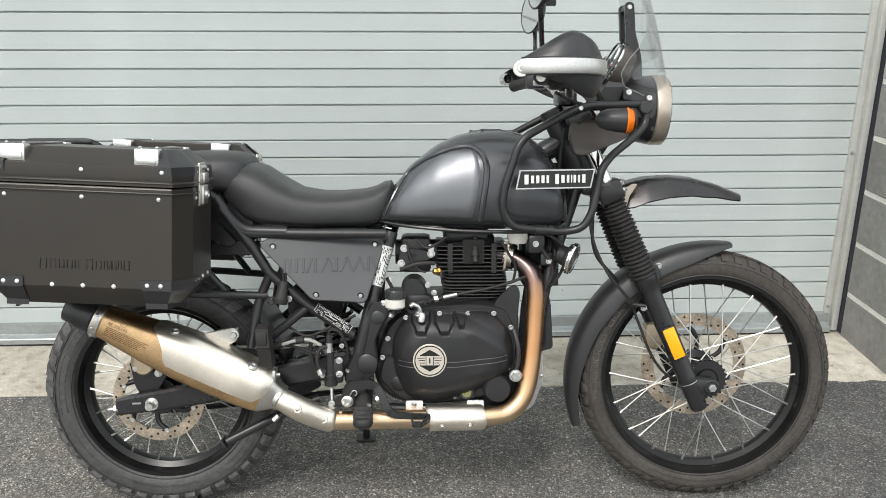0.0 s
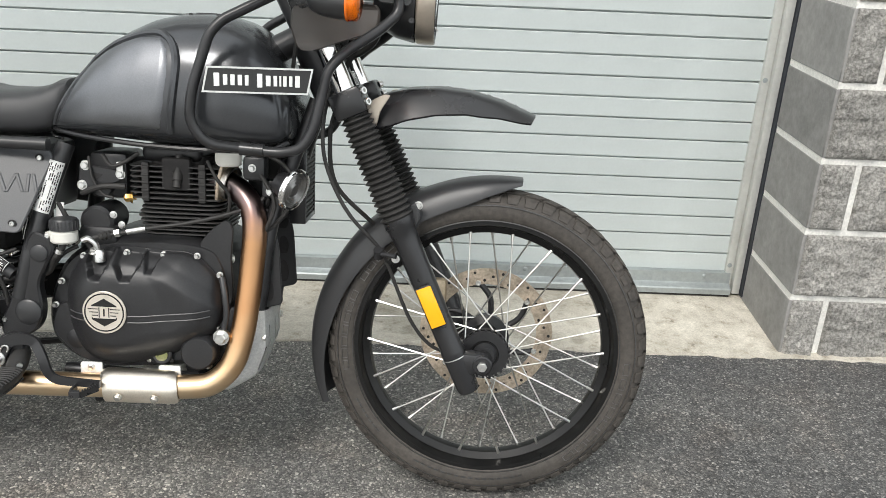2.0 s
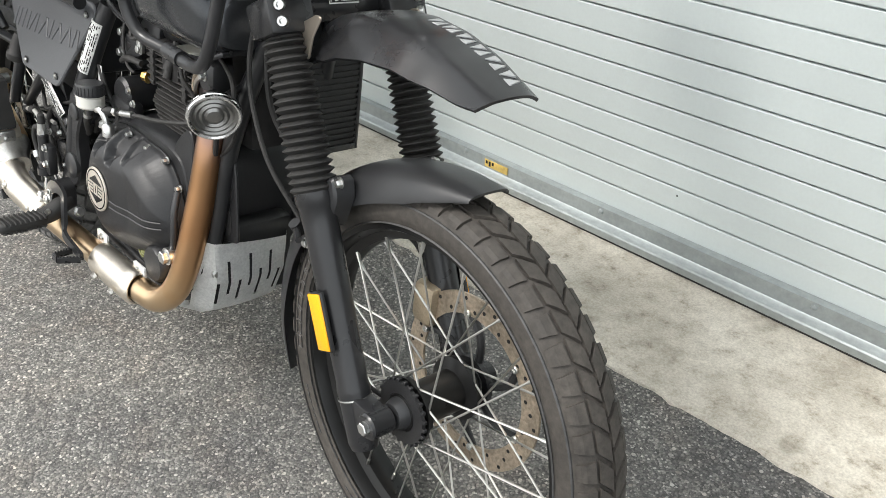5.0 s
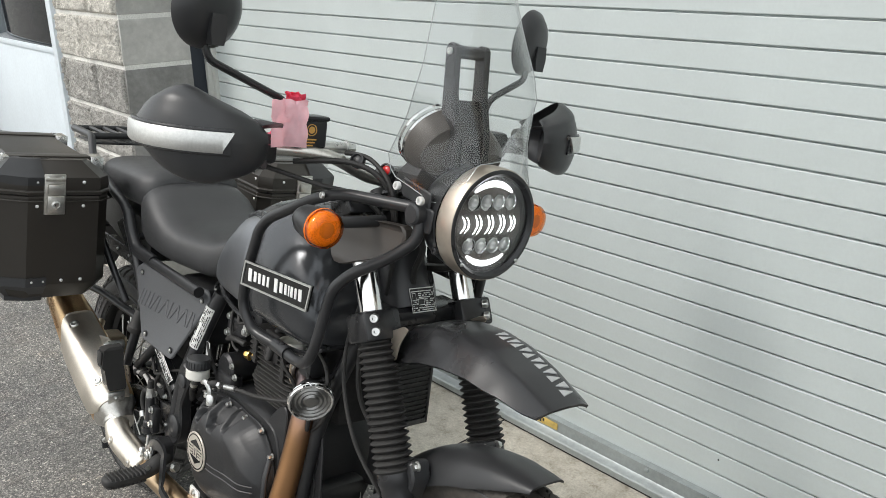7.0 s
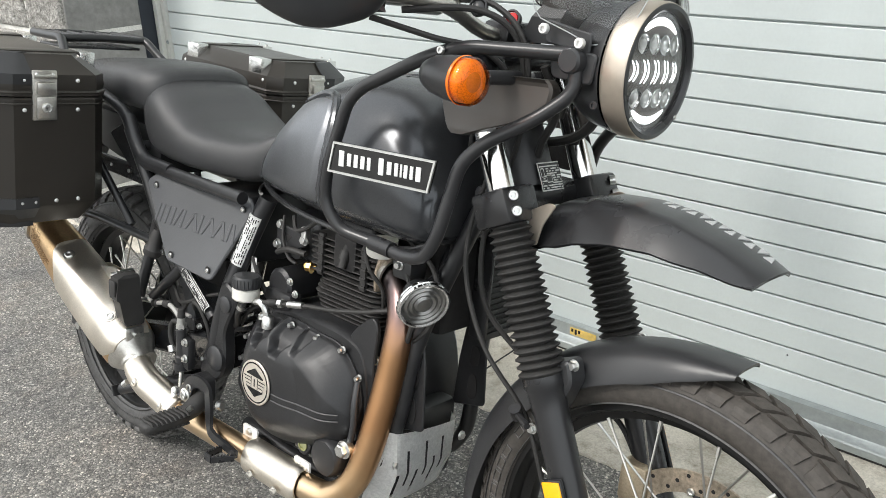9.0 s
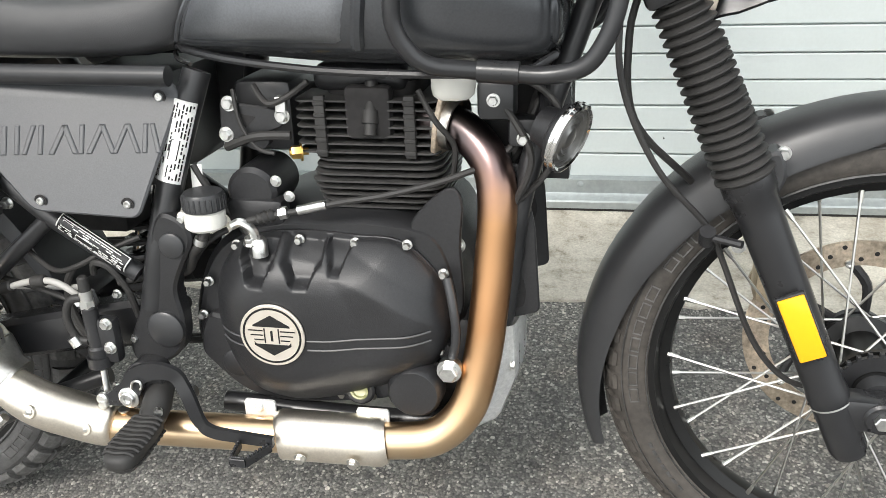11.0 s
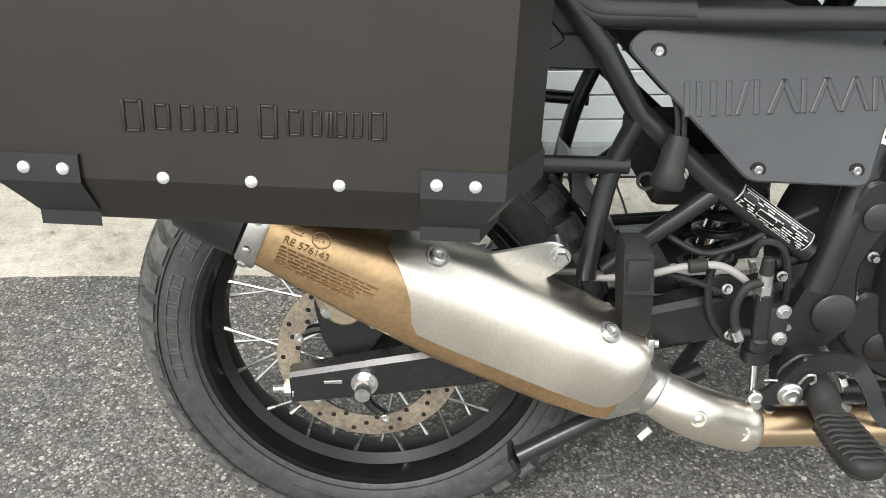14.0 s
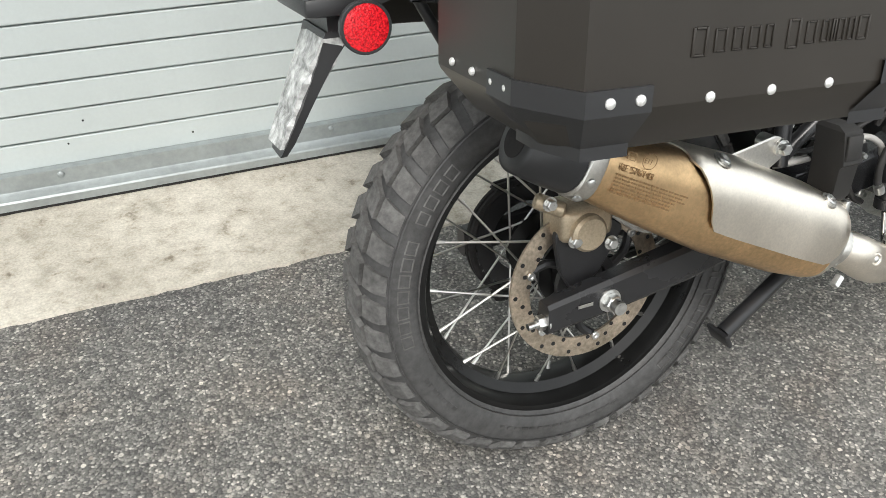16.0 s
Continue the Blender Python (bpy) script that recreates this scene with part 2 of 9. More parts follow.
def aggregate(name, kind, pebble=38):
    """Asphalt, concrete and split-face block, from cells and noise in metres."""
    m = bpy.data.materials.new(name)
    m.use_nodes = True
    nt = m.node_tree
    N, K = nt.nodes.new, nt.links.new
    b = nt.nodes["Principled BSDF"]
    tc = N("ShaderNodeTexCoord")

    def noise_(scale, detail=5.0, rough=0.6):
        n = N("ShaderNodeTexNoise")
        n.inputs["Scale"].default_value, n.inputs["Detail"].default_value, n.inputs["Roughness"].default_value = scale, detail, rough
        K(tc.outputs["Object"], n.inputs["Vector"])
        return n.outputs[0]

    def ramp(src, stops):
        r = N("ShaderNodeValToRGB")
        el = r.color_ramp.elements
        el[0].position, el[0].color = stops[0][0], (*stops[0][1], 1)
        el[1].position, el[1].color = stops[-1][0], (*stops[-1][1], 1)
        for p, c in stops[1:-1]:
            e = el.new(p)
            e.color = (*c, 1)
        K(src, r.inputs[0])
        return r.outputs[0]

    def mult(a, c, f=1.0):
        x = N("ShaderNodeMix")
        x.data_type, x.blend_type = "RGBA", "MULTIPLY"
        x.inputs[0].default_value = f
        K(a, x.inputs[6])
        K(c, x.inputs[7])
        return x.outputs[2]

    bp = N("ShaderNodeBump")
    if kind == "asphalt":
        vo = N("ShaderNodeTexVoronoi")
        vo.inputs["Scale"].default_value = 225
        K(tc.outputs["Object"], vo.inputs["Vector"])
        sep = N("ShaderNodeSeparateColor")
        K(vo.outputs["Color"], sep.inputs[0])
        stone = ramp(sep.outputs[0], [(0.0, (0.070, 0.070, 0.070)), (0.4, (0.125, 0.124, 0.121)), (0.75, (0.19, 0.187, 0.18)), (0.93, (0.29, 0.282, 0.268)), (1.0, (0.50, 0.485, 0.46))])
        tar = ramp(vo.outputs["Distance"], [(0.0, (1, 1, 1)), (0.5, (0.97, 0.97, 0.97)), (0.75, (0.66, 0.66, 0.66))])
        big = N("ShaderNodeTexVoronoi")
        big.inputs["Scale"].default_value = 88
        K(tc.outputs["Object"], big.inputs["Vector"])
        pick = N("ShaderNodeSeparateColor")
        K(big.outputs["Color"], pick.inputs[0])
        rare = ramp(pick.outputs[1], [(0.0, (0, 0, 0)), (0.945, (0, 0, 0)), (0.95, (1, 1, 1))])
        near = ramp(big.outputs["Distance"], [(0.0, (1, 1, 1)), (0.34, (1, 1, 1)), (0.42, (0, 0, 0))])
        pebbles = N("ShaderNodeMix")
        pebbles.data_type = "RGBA"
        K(mult(rare, near), pebbles.inputs[0])
        K(mult(stone, tar), pebbles.inputs[6])
        K(ramp(pick.outputs[0], [(0.0, (0.20, 0.185, 0.17)), (0.5, (0.33, 0.315, 0.29)), (1.0, (0.52, 0.50, 0.47))]), pebbles.inputs[7])
        c = pebbles.outputs[2]
        c = mult(c, ramp(noise_(6.0, 3), [(0.50, (1, 1, 1)), (0.72, (1.04, 0.98, 0.94))]))
        c = mult(c, ramp(noise_(2.2, 6), [(0.3, (0.66, 0.66, 0.68)), (0.5, (0.95, 0.94, 0.92)), (0.72, (1.25, 1.22, 1.17))]))
        c = mult(c, ramp(noise_(28, 4), [(0.3, (0.75, 0.75, 0.75)), (0.7, (1.2, 1.2, 1.2))]))
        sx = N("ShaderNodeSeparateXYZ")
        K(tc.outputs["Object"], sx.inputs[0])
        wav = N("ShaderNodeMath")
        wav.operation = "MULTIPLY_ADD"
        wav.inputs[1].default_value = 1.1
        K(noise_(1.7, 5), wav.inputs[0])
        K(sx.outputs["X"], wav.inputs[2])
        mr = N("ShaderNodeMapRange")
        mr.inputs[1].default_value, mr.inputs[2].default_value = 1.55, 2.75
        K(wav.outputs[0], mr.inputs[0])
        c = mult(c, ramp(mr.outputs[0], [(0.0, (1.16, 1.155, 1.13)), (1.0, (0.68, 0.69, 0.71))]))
        h = N("ShaderNodeMath")
        h.operation = "SUBTRACT"
        K(noise_(160, 4), h.inputs[0])
        K(vo.outputs["Distance"], h.inputs[1])
        K(h.outputs[0], bp.inputs["Height"])
        bp.inputs["Strength"].default_value, bp.inputs["Distance"].default_value = 0.55, 0.003
        b.inputs["Roughness"].default_value = 0.72
    elif kind == "concrete":
        c = ramp(noise_(3.0, 8, 0.65), [(0.28, (0.30, 0.272, 0.222)), (0.42, (0.45, 0.418, 0.355)), (0.56, (0.56, 0.525, 0.455)), (0.75, (0.68, 0.643, 0.565))])
        c = mult(c, ramp(noise_(22, 8, 0.7), [(0.30, (0.42, 0.39, 0.34)), (0.40, (0.84, 0.82, 0.79)), (0.5, (1.0, 1.0, 0.99)), (0.7, (1.16, 1.16, 1.16))]))
        c = mult(c, ramp(noise_(9, 3, 0.5), [(0.64, (1, 1, 1)), (0.72, (0.74, 0.73, 0.71))]))
        c = mult(c, ramp(noise_(190, 3), [(0.3, (0.8, 0.8, 0.8)), (0.65, (1.1, 1.1, 1.1))]))
        K(noise_(55, 8, 0.7), bp.inputs["Height"])
        bp.inputs["Strength"].default_value, bp.inputs["Distance"].default_value = 0.7, 0.005
        b.inputs["Roughness"].default_value = 0.85
    else:
        lo, hi = kind
        c = ramp(noise_(pebble, 6, 0.7), [(0.32, lo), (0.5, tuple((a + d) / 2 for a, d in zip(lo, hi))), (0.66, hi)])
        c = mult(c, ramp(noise_(7, 5), [(0.3, (0.84, 0.84, 0.84)), (0.7, (1.12, 1.12, 1.12))]))
        oi = N("ShaderNodeObjectInfo")
        c = mult(c, ramp(oi.outputs["Random"], [(0.0, (0.86, 0.86, 0.86)), (1.0, (1.12, 1.12, 1.12))]))
        K(noise_(pebble * 1.5, 6, 0.7), bp.inputs["Height"])
        bp.inputs["Strength"].default_value, bp.inputs["Distance"].default_value = (0.9, 0.010) if pebble > 60 else (0.4, 0.003)
        b.inputs["Roughness"].default_value = 0.85
    K(bp.outputs[0], b.inputs["Normal"])
    K(c, b.inputs["Base Color"])
    return m


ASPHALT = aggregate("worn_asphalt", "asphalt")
CONCRETE = aggregate("stained_concrete", "concrete")
SPLITDARK = aggregate("grey_split_face_block", ((0.13, 0.125, 0.115), (0.60, 0.58, 0.54)), 120)
SPLITPALE = aggregate("pale_split_face_block", ((0.30, 0.28, 0.25), (0.80, 0.77, 0.70)), 120)
FLATDARK = aggregate("smooth_grey_painted_block", ((0.225, 0.221, 0.212), (0.305, 0.299, 0.287)))
FLATPALE = aggregate("smooth_pale_painted_block", ((0.42, 0.41, 0.385), (0.50, 0.49, 0.46)))
MORTAR = material("pale_mortar", (0.70, 0.69, 0.65), 0.85, grain=0.15, grain_scale=150, wear=0.15, bump=0.5, bump_scale=150)


# ---- geometry helpers ----
HOME = None  # the thing that parts belong to where none is named
SHIFT = Vector((0, 0, 0))  # where a whole assembly sits off its drawing


def part(name, bm, mat, parent=None, label="", sharp=38, xf=None):
    """Links a bmesh as one mesh object under a thing or a part."""
    if xf is not None:
        bmesh.ops.transform(bm, matrix=xf, verts=bm.verts)
    if SHIFT.length > 0:
        bmesh.ops.translate(bm, vec=SHIFT, verts=bm.verts)
    bmesh.ops.recalc_face_normals(bm, faces=bm.faces)
    me = bpy.data.meshes.new(name)
    bm.to_mesh(me)
    bm.free()
    me.materials.append(mat)
    me.polygons.foreach_set("use_smooth", [True] * len(me.polygons))
    me.set_sharp_from_angle(angle=radians(sharp))
    ob = new(name, me)
    ob.parent = parent or HOME
    if label:
        ob["label"] = label
    return ob


def rise(name, loc):
    """An Empty that carries the parts of a thing."""
    ob = new(name)
    ob.empty_display_size = 0.05
    ob.matrix_world = pose(*loc)
    return ob


def join(*bms):
    out = bms[0]
    for other in bms[1:]:
        me = bpy.data.meshes.new("tmp")
        other.to_mesh(me)
        other.free()
        out.from_mesh(me)
        bpy.data.meshes.remove(me)
    return out


def moved(bm, m):
    bmesh.ops.transform(bm, matrix=m, verts=bm.verts)
    return bm


def box(lo, hi, bev=0.003, seg=2):
    bm = bmesh.new()
    bmesh.ops.create_cube(bm, size=1)
    for v in bm.verts:
        v.co = [lo[i] + (v.co[i] + 0.5) * (hi[i] - lo[i]) for i in range(3)]
    if bev > 0:
        bmesh.ops.bevel(bm, geom=bm.edges[:], offset=bev, segments=seg, profile=0.5, affect="EDGES")
    return bm


def along(a, b):
    """The turn and place that lay +z along the way from a to b, from a."""
    a, b = Vector(a), Vector(b)
    return Matrix.Translation(a) @ (b - a).to_track_quat("Z", "Y").to_matrix().to_4x4()


def lathe(profile, a=(0, 0, 0), b=(0, 0, 1), seg=32, closed=False, arc=2 * math.pi):
    """Turns rows of (height, radius) round the axis from a towards b."""
    bm = bmesh.new()
    full = arc > 6.28
    n = seg if full else seg + 1
    rings = []
    for h, r in profile:
        if r < 1e-6:
            rings.append([bm.verts.new((0, 0, h))])
        else:
            rings.append([bm.verts.new((r * math.cos(arc * k / seg), r * math.sin(arc * k / seg), h)) for k in range(n)])
    pairs = list(zip(rings, rings[1:])) + ([(rings[-1], rings[0])] if closed else [])
    for p, q in pairs:
        for k in range(seg):
            k2 = (k + 1) % n if full else k + 1
            if len(p) == 1 and len(q) > 1:
                bm.faces.new((p[0], q[k2], q[k]))
            elif len(q) == 1 and len(p) > 1:
                bm.faces.new((p[k], p[k2], q[0]))
            elif len(p) > 1:
                bm.faces.new((p[k], p[k2], q[k2], q[k]))
    return moved(bm, along(a, b))


def rod(a, b, r, r2=None, seg=16, bev=0.0):
    """A round bar from a to b with caps, its ends a little rounded."""
    n = (Vector(b) - Vector(a)).length
    r2 = r if r2 is None else r2
    e = min(bev, r * 0.9, r2 * 0.9, n * 0.4)
    prof = [(0, 0), (0, r - e), (e, r), (n - e, r2), (n, r2 - e), (n, 0)] if e > 0 else [(0, 0), (0, r), (n, r2), (n, 0)]
    return lathe(prof, a, b, seg)


def spline(pts, per=8, closed=False):
    """A smooth way through the points (Catmull-Rom)."""
    p = [Vector(q) for q in pts]
    n = len(p)
    out = []
    for i in range(n if closed else n - 1):
        if closed:
            a, b, c, d = p[(i - 1) % n], p[i], p[(i + 1) % n], p[(i + 2) % n]
        else:
            a, b, c, d = p[max(i - 1, 0)], p[i], p[i + 1], p[min(i + 2, n - 1)]
        for k in range(per):
            t = k / per
            out.append(0.5 * (2 * b + (c - a) * t + (2 * a - 5 * b + 4 * c - d) * t * t + (3 * b - a - 3 * c + d) * t ** 3))
    if not closed:
        out.append(p[-1])
    return out


def rounded(pts, r, n=5):
    """The broken line through pts with its corners rounded off by about r."""
    p = [Vector(q) for q in pts]
    out = [p[0]]
    for a, b, c in zip(p, p[1:], p[2:]):
        u, w = (a - b), (c - b)
        d = min(r, u.length * 0.45, w.length * 0.45)
        s, e = b + u.normalized() * d, b + w.normalized() * d
        for k in range(n + 1):
            t = k / n
            out.append((1 - t) ** 2 * s + 2 * t * (1 - t) * b + t * t * e)
    out.append(p[-1])
    return out


def tube(pts, r, seg=12, cap=True):
    """A round tube along a way; r: one radius, or one for each point."""
    p = [Vector(q) for q in pts]
    rs = list(r) if hasattr(r, "__len__") else [r] * len(p)
    bm = bmesh.new()
    t0 = (p[1] - p[0]).normalized()
    up = Vector((0, 0, 1)) if abs(t0.z) < 0.9 else Vector((1, 0, 0))
    nrm = t0.cross(up).normalized()
    rings = []
    for i, q in enumerate(p):
        t = (p[min(i + 1, len(p) - 1)] - p[max(i - 1, 0)]).normalized()
        nrm = (nrm - t * nrm.dot(t)).normalized()
        bi = t.cross(nrm)
        rings.append([bm.verts.new(q + rs[i] * (math.cos(2 * math.pi * k / seg) * nrm + math.sin(2 * math.pi * k / seg) * bi)) for k in range(seg)])
    for a, b in zip(rings, rings[1:]):
        for k in range(seg):
            bm.faces.new((a[k], a[(k + 1) % seg], b[(k + 1) % seg], b[k]))
    if cap:
        bm.faces.new(rings[0][::-1])
        bm.faces.new(rings[-1])
    return bm


def loft(rings, close=True, cap=True):
    """Faces between rings of as many points each."""
    bm = bmesh.new()
    vs = [[bm.verts.new(q) for q in ring] for ring in rings]
    n = len(vs[0])
    for a, b in zip(vs, vs[1:]):
        for k in range(n if close else n - 1):
            bm.faces.new((a[k], a[(k + 1) % n], b[(k + 1) % n], b[k]))
    if cap and close:
        bm.faces.new(vs[0][::-1])
        bm.faces.new(vs[-1])
    return bm


def offset2(poly, d):
    """A closed outline moved inwards by d (it runs counter-clockwise or clockwise)."""
    n = len(poly)
    area = sum(poly[i][0] * poly[(i + 1) % n][1] - poly[(i + 1) % n][0] * poly[i][1] for i in range(n))
    s = 1 if area > 0 else -1
    out = []
    for i in range(n):
        a, b, c = Vector(poly[i - 1][:2]), Vector(poly[i][:2]), Vector(poly[(i + 1) % n][:2])
        u, w = (b - a), (c - b)
        if u.length < 1e-7 or w.length < 1e-7:
            out.append((b.x, b.y))
            continue
        u.normalize(), w.normalize()
        m = Vector((-u.y - w.y, u.x + w.x)) * s
        m = m.normalized() if m.length > 1e-6 else Vector((-u.y, u.x)) * s
        k = d / max(0.5, m.dot(Vector((-u.y, u.x)) * s))
        out.append((b.x + m.x * k, b.y + m.y * k))
    return out


def plate(poly, levels, axis="y"):
    """An outline in x, z drawn out along y (or another axis), level by level: rows of (place along the axis, inset[, scale])."""
    rings = []
    cx = sum(q[0] for q in poly) / len(poly)
    cz = sum(q[1] for q in poly) / len(poly)
    for row in levels:
        y, ins = row[0], row[1]
        sc = row[2] if len(row) > 2 else 1.0
        ring = offset2(poly, ins) if ins else [(q[0], q[1]) for q in poly]
        ring = [(cx + (a - cx) * sc, cz + (c - cz) * sc) for a, c in ring]
        if axis == "y":
            rings.append([(a, y, c) for a, c in ring])
        elif axis == "z":
            rings.append([(a, c, y) for a, c in ring])
        else:
            rings.append([(y, a, c) for a, c in ring])
    return loft(rings)


def slab(poly, y0, y1, bev=0.002):
    """A flat plate with an outline in x, z between y0 and y1, its edges eased."""
    s = 1 if y1 > y0 else -1
    return plate(poly, [(y0, bev), (y0 + s * bev, 0), (y1 - s * bev, 0), (y1, bev)])


def smooth2(pts, per=6):
    return [(q[0], q[1]) for q in spline([(a, c, 0) for a, c in pts], per, closed=True)]


def round2(pts, r, n=4):
    """A closed outline with rounded corners."""
    p = [Vector(q) for q in pts]
    out = []
    for i in range(len(p)):
        a, b, c = p[i - 1], p[i], p[(i + 1) % len(p)]
        u, w = a - b, c - b
        d = min(r, u.length * 0.45, w.length * 0.45)
        s, e = b + u.normalized() * d, b + w.normalized() * d
        for k in range(n + 1):
            t = k / n
            q = (1 - t) ** 2 * s + 2 * t * (1 - t) * b + t * t * e
            out.append((q.x, q.y))
    return out


def hexnut(c, way, r, h, washer=True):
    """A hexagon bolt head on a washer, at c, standing out along way."""
    c, way = Vector(c), Vector(way).normalized()
    bm = lathe([(0, 0), (0, r * 1.35), (h * 0.18, r * 1.35), (h * 0.18, r * 0.9)], c, c + way, 16) if washer else bmesh.new()
    head = lathe([(0, r), (h * 0.85, r), (h, r * 0.85), (h, 0)], c + way * h * (0.18 if washer else 0), c + way * 2, 6)
    return join(bm, head)


def socket(c, way, r, h):
    """A round bolt head with a socket in it."""
    c, way = Vector(c), Vector(way).normalized()
    return lathe([(0, r), (h * 0.75, r), (h, r * 0.85), (h, r * 0.5), (h * 0.45, r * 0.45), (h * 0.45, 0)], c, c + way, 14)


def dome(c, way, r, h):
    c, way = Vector(c), Vector(way).normalized()
    return lathe([(-0.001, r), (h * 0.35, r * 0.94), (h * 0.75, r * 0.62), (h, 0)], c, c + way, 12)


def words(text, size, depth, align="LEFT"):
    """Raised lettering in the built-in font as a bmesh, in x, y, standing up along z."""
    cu = bpy.data.curves.new("lettering", "FONT")
    cu.body, cu.size, cu.extrude, cu.align_x = text, size, depth, align
    ob = new("lettering", cu)
    bpy.context.view_layer.update()
    me = bpy.data.meshes.new_from_object(ob.evaluated_get(bpy.context.evaluated_depsgraph_get()))
    bm = bmesh.new()
    bm.from_mesh(me)
    bpy.data.objects.remove(ob)
    bpy.data.curves.remove(cu)
    bpy.data.meshes.remove(me)
    return bm


def flat_frame(o, u, v):
    """The pose with its x along u and y about along v, at o."""
    u = Vector(u).normalized()
    w = u.cross(Vector(v)).normalized()
    v = w.cross(u)
    m = Matrix((u, v, w)).transposed().to_4x4()
    m.translation = Vector(o)
    return m


# ---- setting ----
WALL_Y, DOOR_Y, X_R, X_L = 0.668, 1.070, 2.430, -1.372
SIDE_X = -2.155  # the near jamb of the side door
JOINTS = [0.191 + 0.209 * k for k in range(-1, 12)]

bm = bmesh.new()
xs = [-300, -40, -8, -3, 0, 1.5, 3, 6, 40, 300]
ys = [-300, -40, -8, -3, -1.5, -0.5, 0.2, 0.9, 60]
grid = [[bm.verts.new((x, y, 0)) for x in xs] for y in ys]
for a, b in zip(grid, grid[1:]):
    for k in range(len(xs) - 1):
        bm.faces.new((a[k], a[k + 1], b[k + 1], b[k]))
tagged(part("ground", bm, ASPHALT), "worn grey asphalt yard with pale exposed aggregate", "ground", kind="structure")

# concrete apron in front of the door, with a ragged edge against the asphalt
bm = bmesh.new()
rnd = random.Random(4)
n = 420
front, lip, back = [], [], []
for k in range(n + 1):
    x = -5.0 + 10.0 * k / n
    j = 0.012 * noise.noise((x * 5, 0, 3)) + 0.010 * noise.noise((x * 21, 0, 7)) + 0.004 * noise.noise((x * 80, 0, 1))
    front.append(bm.verts.new((x, 0.634 + j, -0.02)))
    lip.append(bm.verts.new((x, 0.639 + j, 0.006 + 0.002 * noise.noise((x * 30, 2, 2)))))
    back.append(bm.verts.new((x, 1.5, 0.024)))
for rows in ((front, lip), (lip, back)):
    for k in range(n):
        bm.faces.new((rows[0][k], rows[0][k + 1], rows[1][k + 1], rows[1][k]))
apron = part("apron", bm, CONCRETE)
tagged(apron, "stained pale concrete apron with a ragged edge", "concrete apron", kind="structure")
# tooled joint across the apron
joint_rows = []
for y in np.linspace(0.665, 1.045, 14):
    x, z = 0.556 + 0.0025 * noise.noise((y * 17, 4, 1)), 0.006 + 0.018 * (y - 0.639) / 0.861 + 0.0006
    joint_rows.append([(x - 0.0035, y, z - 0.004), (x - 0.0030, y, z), (x + 0.0030, y, z), (x + 0.0035, y, z - 0.004)])
part("apron_joint", loft(joint_rows), DARKGAP, apron, "dark joint across the concrete")

# loose grit on the asphalt along the apron and under the machine
bm = bmesh.new()
for k in range(900):
    x, y = rnd.uniform(-1.4, 2.9), rnd.uniform(-0.9, 0.66) if k % 3 else rnd.gauss(0.63, 0.03)
    s = rnd.uniform(0.0012, 0.0035)
    c = Vector((x, y, s * 0.5))
    tip = [bm.verts.new(c + Vector((rnd.uniform(-s, s), rnd.uniform(-s, s), s * f))) for f in (-0.5, 0.6)]
    ringv = [bm.verts.new(c + Vector((s * math.cos(a), s * math.sin(a), rnd.uniform(-0.3, 0.3) * s))) for a in (0.2, 1.6, 2.9, 4.4, 5.4)]
    for i in range(5):
        bm.faces.new((ringv[i], ringv[(i + 1) % 5], tip[1]))
        bm.faces.new((ringv[(i + 1) % 5], ringv[i], tip[0]))
GRIT = material("pale_grit", (0.30, 0.285, 0.26), 0.8, grain=0.4, grain_scale=40)
tagged(part("grit", bm, GRIT), "loose pale grit on the asphalt", "grit", kind="stuff")

# ---- roller door ----
door = rise("door_1", (0.4, DOOR_Y, 0))
tagged(door, "closed pale grey steel roller door of flat interlocking slats", "roller door", kind="structure")
PITCH, Z0 = 0.0650, 0.0925
prof = [(0.0, 0.003), (0.0006, 0.0008), (0.0022, 0.0), (0.0590, 0.0), (0.0600, 0.0012), (0.0603, 0.003), (0.0603, 0.013), (0.0645, 0.013), (0.0645, 0.016), (0.0, 0.016)]
bm = bmesh.new()
ends = []
for x in (-2.02, 2.00):
    ends.append([bm.verts.new((x, y, z)) for z, y in prof])
for k in range(len(prof)):
    k2 = (k + 1) % len(prof)
    bm.faces.new((ends[0][k], ends[0][k2], ends[1][k2], ends[1][k]))
slat = part("slat", bm, DOORM, door, sharp=20)
slat.location = (0, 0, Z0)
for k in range(1, 45):
    s2 = new("slat", slat.data)
    s2.parent = door
    s2.location = (0, 0.0006 * math.sin(k * 2.3), Z0 + k * PITCH)
prof = [(0.0935, 0.004), (0.0925, -0.022), (0.056, -0.024), (0.051, -0.030), (0.046, -0.047), (0.042, -0.050), (0.024, -0.050), (0.022, -0.046), (0.022, 0.004)]
bm = bmesh.new()
ends = [[bm.verts.new((x, y, z)) for z, y in prof] for x in (-2.02, 1.99)]
for k in range(len(prof)):
    k2 = (k + 1) % len(prof)
    bm.faces.new((ends[0][k], ends[0][k2], ends[1][k2], ends[1][k]))
for e in ends:
    bm.faces.new(e)
part("bottom_rail", bm, RAILM, door, "galvanised grey bottom rail", sharp=25)
part("seal", box((-2.02, -0.044, 0.008), (1.99, 0.0, 0.021), 0.002), RUBBER, door, "black rubber bottom seal")
for x in (-1.68, -1.05, -0.42, 0.20, 0.70, 1.29, 1.90):
    part("rail_bolt", dome((x, -0.0235, 0.080), (0, -1, 0), 0.008, 0.005), RAILM, door)
